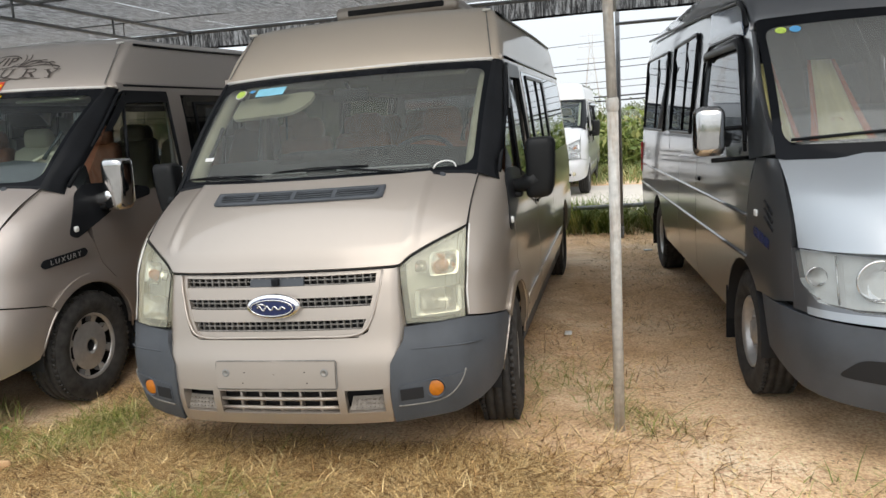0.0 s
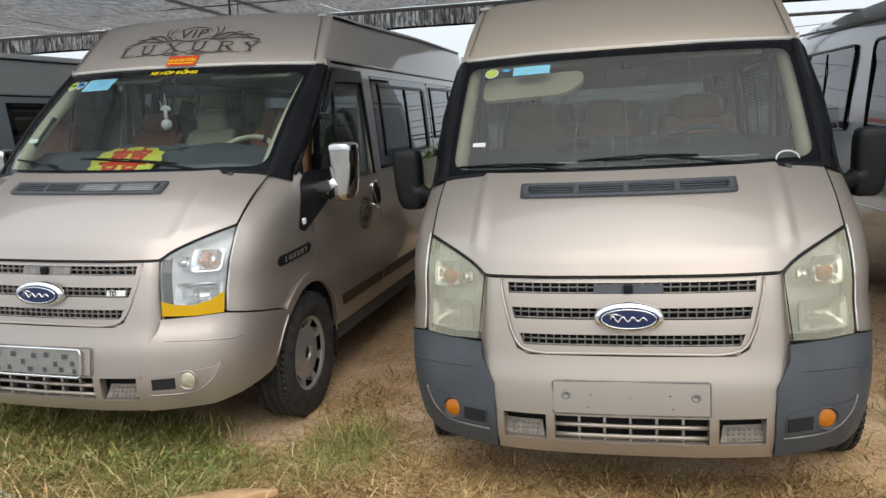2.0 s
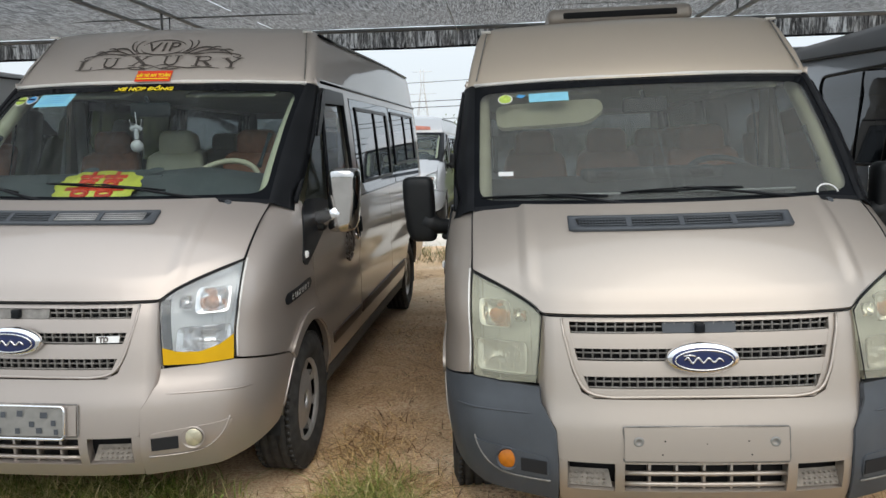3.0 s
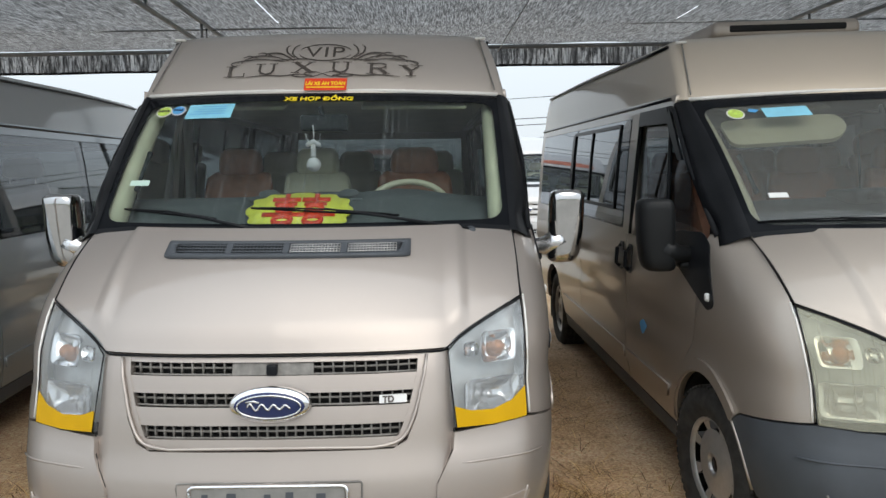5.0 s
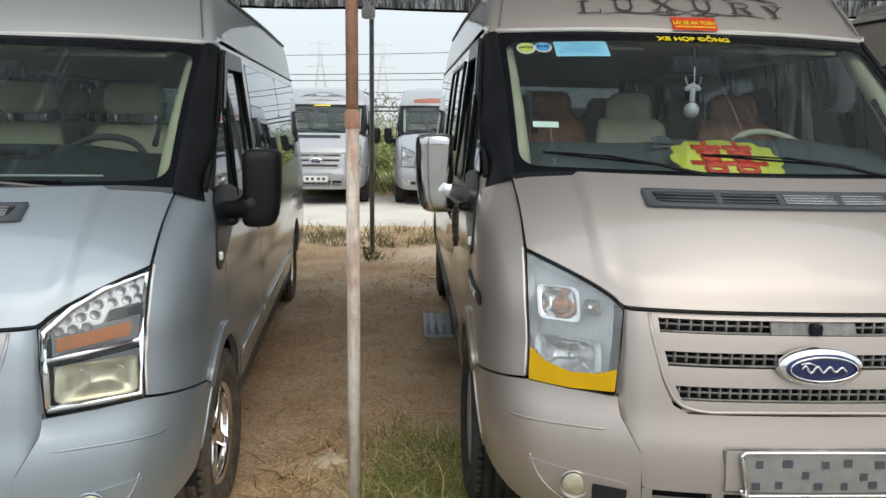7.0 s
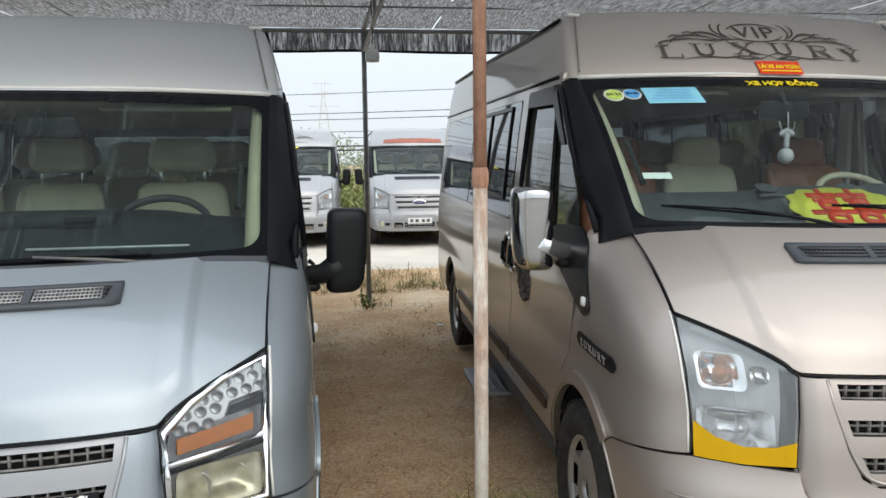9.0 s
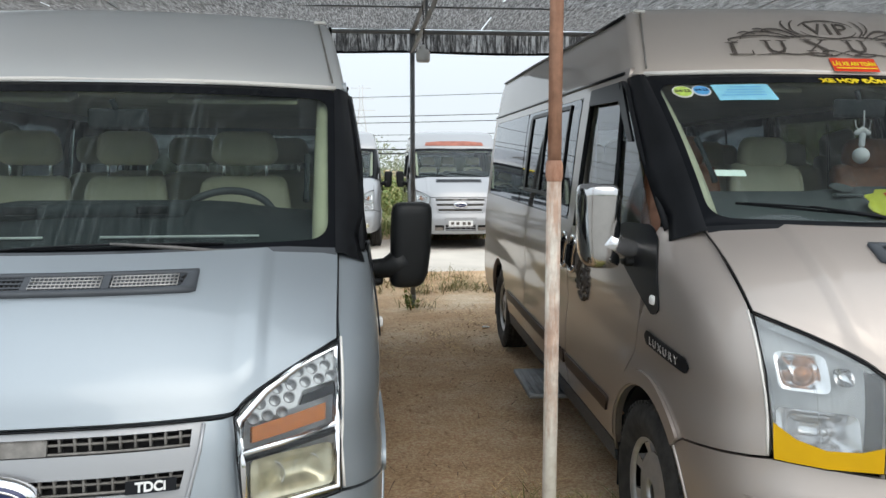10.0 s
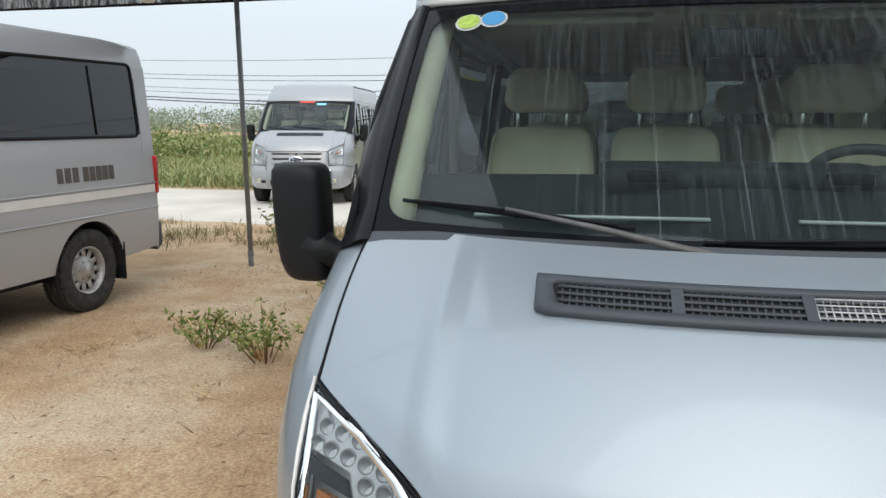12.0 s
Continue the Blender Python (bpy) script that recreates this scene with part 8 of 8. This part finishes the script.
def build_slab(ch, cx, cz, w, h):
    """One wide letter with slab feet, printed on the roof front."""
    def go(bm):
        for k, (pts, t) in enumerate(SLAB[ch]):
            p = [(cx + a * w, cz + b * h) for a, b in pts]
            lo, hi = [], []
            for i, (x, z) in enumerate(p):
                q, r = p[max(0, i - 1)], p[min(len(p) - 1, i + 1)]
                d = Vector((r[0] - q[0], r[1] - q[1])).normalized() * t * (h * 0.42 if abs(r[0] - q[0]) > 2 * abs(r[1] - q[1]) else w * 0.33)
                for side, sg in ((lo, -1), (hi, 1)):
                    side.append(bm.verts.new(roof_front(x - sg * d.y, z + sg * d.x) + Vector((0, -0.003 - 0.0004 * k, 0.001))))
            for i in range(len(p) - 1):
                bm.faces.new((lo[i], lo[i + 1], hi[i + 1], hi[i]))
    return go


for ch, cx in zip("LUXURY", (-0.442, -0.283, -0.098, 0.085, 0.272, 0.437)):
    part("letter", made(f"slab {ch}{cx}", build_slab(ch, cx, 2.137 - 0.10 * cx * cx, 0.125, 0.062)), INK, lux, "dark letter of the word LUXURY")
red = part("sticker", made("red sticker", lambda bm: panel(bm, [(-0.08, 2.010), (0.125, 2.010), (0.125, 2.072), (-0.08, 2.072)], roof_front, 0.06, 0.02, 0.0, 0.004)), RED, van_b, "red sticker with yellow lettering")
lettering("lettering", "LÁI XE AN TOÀN", 0.025, YELLOW_TXT, red, lambda x, y, h: roof_front(x + 0.022, 2.045 + y) + Vector((0, -0.006 - h, 0.002)), "", 0.0008)
part("underline", made("red underline", lambda bm: panel(bm, [(-0.07, 2.020), (0.115, 2.020), (0.115, 2.025), (-0.07, 2.025)], roof_front, 0.06, 0.02, 0.0, 0.008)), YELLOW_TXT, red)
lettering("lettering", "XE HỢP ĐỒNG", 0.048, YELLOW_TXT, van_b, lambda x, y, h: on_screen(0.0 + x / 0.872, 0.932 + y / 1.03, 0.006 + h), "yellow letters on the windscreen's top band", 0.0015)
tg = round_tag(van_b, -0.855, 0.85, GREEN_TAG)
lettering("lettering", "04/22", 0.026, INK, tg, on_tag(-0.855, 0.85))
tg = round_tag(van_b, -0.77, 0.855, BLUE_TAG, 0.038)
lettering("lettering", "04/22", 0.022, NAVY, tg, on_tag(-0.77, 0.855))
pap = screen_card(van_b, -0.715, -0.455, 0.775, 0.905, PAPER_BLUE, "light blue paper permit behind the windscreen")
for k in range(4):
    part("print_line", made(f"permit line{k}", lambda bm: panel(bm, [(-0.695 + 0.02 * k, 0.81 + 0.022 * k), (-0.495, 0.81 + 0.022 * k), (-0.495, 0.814 + 0.022 * k), (-0.695 + 0.02 * k, 0.814 + 0.022 * k)], screen_map, 0.1, 0.1, 0, 0.007)), BLUE_TAG, pap)
screen_card(van_b, -0.88, -0.77, 0.275, 0.31, simple("pale green card", (0.50, 0.66, 0.58), 0.5, vary=0.05), "pale green toll tag", 0.003)
for s in (-1, 1):
    plate = part("name_plate", made(f"lux plate{s}", lambda bm: panel(bm, rounded([(0.59, 0.945), (0.615, 0.918), (0.955, 0.938), (0.98, 0.965), (0.955, 0.992), (0.615, 0.972)], 0.012), TR.side(s), 0.05, 0.05, 0.004, 0.006)), BLACK, van_b, "black name plate on the front wing")
    lettering("lettering", "LUXURY", 0.042, RIM, plate, lambda x, y, h: TR.side(s)(0.785 + s * x, 0.955 + y + 0.055 * s * x) + Vector((s * (0.012 + h), -0.004, 0)), "pale letters LUXURY", 0.0, 1.5, 1.2)
    emb = part("emblem", made(f"emblem{s}", lambda bm: [tube(bm, [TR.side(s)(1.90 + r * math.cos(a) * 0.85, 1.03 + r * math.sin(a)) + Vector((s * 0.003, 0, 0)) for a in np.linspace(a0, a1, 22)], w, 5) for r, w, a0, a1 in ((0.055, 0.009, 0, math.tau), (0.095, 0.012, -2.4, -0.74), (0.098, 0.010, 2.0, 3.6), (0.098, 0.010, -0.5, 1.1), (0.02, 0.012, 0, math.tau))] + [tube(bm, [TR.side(s)(1.90 + (0.09 + 0.02 * (k % 2)) * math.cos(a), 1.03 + (0.09 + 0.02 * (k % 2)) * math.sin(a)) + Vector((s * 0.004, 0, 0)), TR.side(s)(1.90 + 0.115 * math.cos(a + 0.18), 1.03 + 0.115 * math.sin(a + 0.18)) + Vector((s * 0.004, 0, 0))], 0.008, 4) for k, a in enumerate(np.linspace(-0.6, math.pi + 0.6, 14))]), INK, van_b, "round dark wreath emblem")
np_ = part("number_plate", made("plate b", lambda bm: panel(bm, on_front([(-0.245, 0.507), (0.245, 0.507), (0.245, 0.617), (-0.245, 0.617)]), TR.at, 0.1, 0.1, 0.006, 0.022)), PLATE, van_b, "worn number plate with its numbers covered by bars")
part("plate_frame", made("plate frame b", lambda bm: tube(bm, [TR.at(TR.s_at_x(x), z) + Vector((0, -0.026, 0)) for x, z in rounded([(-0.255, 0.497), (0.255, 0.497), (0.255, 0.627), (-0.255, 0.627)], 0.02) + [(-0.235, 0.497)]], 0.006, 6)), CHROME, np_, "beaded chrome frame")
for x, z, w in ((-0.20, 0.545, 0.02), (-0.115, 0.548, 0.03), (0.0, 0.545, 0.02), (0.07, 0.55, 0.025), (0.17, 0.545, 0.03), (-0.06, 0.515, 0.02), (0.12, 0.51, 0.022), (0.21, 0.515, 0.02), (-0.21, 0.48, 0.025), (-0.14, 0.485, 0.02), (-0.02, 0.482, 0.025), (0.06, 0.482, 0.02), (0.15, 0.485, 0.025), (0.22, 0.48, 0.018)):
    part("bar", made(f"plate bar{x}{z}", lambda bm: panel(bm, on_front([(x - w / 2, z + 0.034), (x + w / 2, z + 0.034), (x + w / 2, z + 0.056), (x - w / 2, z + 0.056)]), TR.at, 0.1, 0.1, 0.0, 0.025)), PLASTIC, np_)
td = part("trim_badge", made("td badge", lambda bm: panel(bm, on_front([(0.355, 0.866), (0.445, 0.866), (0.445, 0.892), (0.355, 0.892)]), TR.at, 0.1, 0.1, 0.004, 0.004)), WHITE, van_b, "small white trim badge")
lettering("lettering", "TD", 0.028, INK, td, lambda x, y, h: TR.at(TR.s_at_x(0.385 + x), 0.879 + y) + Vector((0, -0.006 - h, 0)), "", 0.001)
step_b = part("foot_step", made("foot step b", lambda bm: box(bm, (0.3, 0.55, 0.03), (-1.0, 2.76, 0.25), 0.008, 2)), PIPE_DARK, van_b, "ribbed metal boarding step")
for k in range(6):
    part("rib", made(f"step rib{k}", lambda bm: box(bm, (0.02, 0.5, 0.006), (-1.12 + 0.05 * k, 2.76, 0.268))), PIPE_DARK, step_b)

LUCKY = thing("lucky_card", "yellow scalloped card with a red wedding character, on the dashboard", "card", van_b.matrix_basis @ Matrix.Translation((-0.02, 0.845, 1.463)) @ Matrix.Rotation(radians(30), 4, "X"))


def build_card(bm):
    n = 96
    vs = []
    for i in range(n):
        t = i * math.tau / n
        k = 1 + 0.045 * math.cos(12 * t)
        vs.append(bm.verts.new((0.215 * k * math.copysign(abs(math.cos(t)) ** 0.75, math.cos(t)), 0.135 * k * math.copysign(abs(math.sin(t)) ** 0.75, math.sin(t)), 0)))
    f = bm.faces.new(vs)
    r = bmesh.ops.extrude_face_region(bm, geom=[f])
    for v in r["geom"]:
        if isinstance(v, bmesh.types.BMVert):
            v.co.z -= 0.004


def build_glyph(bm):
    for c in (-0.066, 0.066):
        box(bm, (0.125, 0.019, 0.003), (c, 0.054, 0.003))
        box(bm, (0.022, 0.05, 0.003), (c, 0.058, 0.003))
        box(bm, (0.1, 0.016, 0.003), (c, 0.031, 0.003))
        for zz, rr in ((0.008, 0.03), (-0.05, 0.034)):
            tube(bm, [(c + rr * 1.15 * math.cos(a), zz + rr * 0.55 * math.sin(a), 0.003) for a in np.linspace(0, math.tau, 17)], 0.0105, 5)
        box(bm, (0.015, 0.02, 0.003), (c - 0.03, -0.02, 0.003))
        box(bm, (0.015, 0.02, 0.003), (c + 0.03, -0.02, 0.003))
    box(bm, (0.32, 0.019, 0.003), (0, -0.022, 0.003))


card_bm, glyph_bm = bmesh.new(), bmesh.new()
build_card(card_bm)
build_glyph(glyph_bm)
part("card", card_bm, YELLOW_PALE, LUCKY)
part("character", glyph_bm, RED, LUCKY, "red double wedding character", Matrix.Diagonal((0.95, 1.5, 1, 1)))
SILK = simple("white silk", (0.72, 0.70, 0.74), 0.6)
charm = thing("hanging_charm", "small white silk charm hanging from the inside mirror", "charm", van_b.matrix_basis @ Matrix.Translation((-0.02, 1.27, 1.70)))
part("string", made("charm string", lambda bm: [tube(bm, [(0, 0, 0.14), (0.004, 0, 0.09), (0, 0, 0.04)], 0.003, 5), tube(bm, [(0.012, 0, 0.05), (0.03, 0, 0.07), (0.034, 0, 0.10)], 0.0025, 5), tube(bm, [(-0.012, 0, 0.05), (-0.03, 0, 0.075), (-0.036, 0, 0.10)], 0.0025, 5)]), SILK, charm)
part("bow", made("charm bow", lambda bm: [box(bm, (0.05, 0.015, 0.022), (0.016, 0, 0.055), 0.008, 2, Matrix.Rotation(-0.5, 4, "Y")), box(bm, (0.05, 0.014, 0.022), (-0.016, 0, 0.055), 0.008, 2, Matrix.Rotation(0.5, 4, "Y")), box(bm, (0.024, 0.02, 0.06), (0, 0, 0.02), 0.008, 2)]), SILK, charm)
part("pendant", made("charm pendant", lambda bm: [lathe(bm, [(0.034 * math.sin(a) - 0.03, max(0.001, 0.034 * math.cos(a))) for a in np.linspace(-1.5, 1.5, 9)], 16)]), SILK, charm, "", Matrix.Rotation(radians(-90), 4, "Y") @ Matrix.Translation((-0.015, 0, 0)))

# the dusty gold van
screen_card(van_a, -0.66, -0.43, 0.80, 0.885, PAPER_BLUE, "light blue paper permit behind the windscreen")
round_tag(van_a, -0.80, 0.845, GREEN_TAG, 0.04)
part("tag", made("tag scrap", lambda bm: panel(bm, [(-0.735, 0.86), (-0.70, 0.845), (-0.675, 0.87), (-0.72, 0.885)], screen_map, 0.1, 0.1, 0, 0.005)), BLUE_TAG, van_a, "torn blue tag")
screen_card(van_a, -0.85, -0.77, 0.215, 0.245, WHITE, "white paper tag", 0.003)
part("lowered_visor", made("lowered visor", lambda bm: panel(bm, rounded([(-0.87, 0.67), (-0.34, 0.69), (-0.23, 0.80), (-0.24, 0.91), (-0.87, 0.89)], 0.06), screen_map, 0.1, 0.1, 0.02, -0.06)), LINING, van_a, "cream sun visor folded down")
part("wire_loop", made("wire loop", lambda bm: tube(bm, [on_screen(0.80 + 0.06 * math.cos(a), 0.03 + 0.05 * math.sin(a), 0.02) for a in np.linspace(0, math.pi, 12)], 0.004, 5)), WHITE, van_a, "loop of white wire")
for x in (-0.245, 0.245):
    part("bolt_ring", made(f"bolt{x}", lambda bm: [lathe(bm, [(0.0, 0.001), (0.0, 0.009), (0.004, 0.011), (0.004, 0.016), (0.0, 0.02)], 20)]), PLATE, van_a, "", Matrix.Translation(TR.at(TR.s_at_x(x), 0.577) + Vector((0, -0.012, 0))) @ Matrix.Rotation(radians(-90), 4, "Z"))
# dark blocks stand in for the shade in the holes
for x, z in ((-0.15, 0.58), (0.0, 0.57), (0.15, 0.58), (-0.16, 0.53), (0.16, 0.53)):
    part("screw_hole", made(f"screw{x}{z}", lambda bm: box(bm, (0.007, 0.004, 0.007), TR.at(TR.s_at_x(x), z) + Vector((0, -0.010, 0)), 0.002)), DARK, van_a)
ac = part("roof_unit", made("roof unit", lambda bm: box(bm, (0.92, 1.6, 0.11), (0.05, 3.2, 2.47), 0.045, 4)), GOLD_A, van_a, "low air-conditioning unit on the roof")
# dark block stands in for the shade inside the slot
part("roof_unit_slot", made("roof unit slot", lambda bm: box(bm, (0.72, 0.03, 0.04), (0.05, 2.405, 2.475), 0.01, 2)), DARK, ac)
part("smudge_badge", made("a badge", lambda bm: panel(bm, rounded([(1.78, 0.80), (1.86, 0.83), (1.92, 0.80), (1.86, 0.74)], 0.02), TR.side(-1), 0.05, 0.05, 0.002, 0.004)), BLUE_TAG, van_a, "small blue sticker on the door")

# the silver blue van
round_tag(van_c, -0.82, 0.875, GREEN_TAG)
round_tag(van_c, -0.735, 0.885, BLUE_TAG)
tdc = part("trim_badge", made("tdc badge", lambda bm: panel(bm, on_front([(0.33, 0.862), (0.45, 0.862), (0.45, 0.894), (0.33, 0.894)]), TR.at, 0.1, 0.1, 0.004, 0.004)), BLACK, van_c, "small black trim badge")
lettering("lettering", "TDCi", 0.032, WHITE, tdc, lambda x, y, h: TR.at(TR.s_at_x(0.39 + x), 0.878 + y) + Vector((0, -0.006 - h, 0)), "", 0.001)

# the vans across the road
F1, F2, F3 = FAR[:3]
part("banner", made("far banner", lambda bm: panel(bm, [(-0.62, 2.06), (0.62, 2.06), (0.60, 2.13), (0.3, 2.155), (-0.3, 2.155), (-0.60, 2.13)], roof_front, 0.1, 0.05, 0.0, 0.006)), simple("faded red banner", (0.36, 0.13, 0.09), 0.7, vary=0.25, scale=8), F1, "faded red strip with worn print")
part("roof_ornament", made("flourish", build_flourish), INK, F2, "dark scrollwork printed on the roof front")
for f, col, lab in ((F1, WHITE, "white number plate, numbers as bars"), (F2, WHITE, "white number plate, numbers as bars"), (F3, YELLOW_TXT, "yellow number plate, numbers as bars")):
    q = part("number_plate", made("far plate", lambda bm: panel(bm, on_front([(-0.235, 0.465), (0.235, 0.465), (0.235, 0.575), (-0.235, 0.575)]), TR.at, 0.1, 0.1, 0.006, 0.014)), col, f, lab)
    for x in (-0.16, -0.06, 0.06, 0.16):
        part("bar", made(f"far bar{x}", lambda bm: panel(bm, on_front([(x - 0.03, 0.495), (x + 0.03, 0.495), (x + 0.03, 0.55), (x - 0.03, 0.55)]), TR.at, 0.1, 0.1, 0.0, 0.018)), INK, q)
screen_card(F3, -0.2, 0.15, 0.93, 0.985, RED, "red strip at the windscreen's top", 0.005)
screen_card(F3, 0.2, 0.42, 0.84, 0.92, PAPER_BLUE, "light blue paper permit behind the windscreen", 0.005)
screen_card(F2, -0.2, 0.2, 0.94, 0.985, YELLOW_TXT, "yellow strip at the windscreen's top", 0.005)
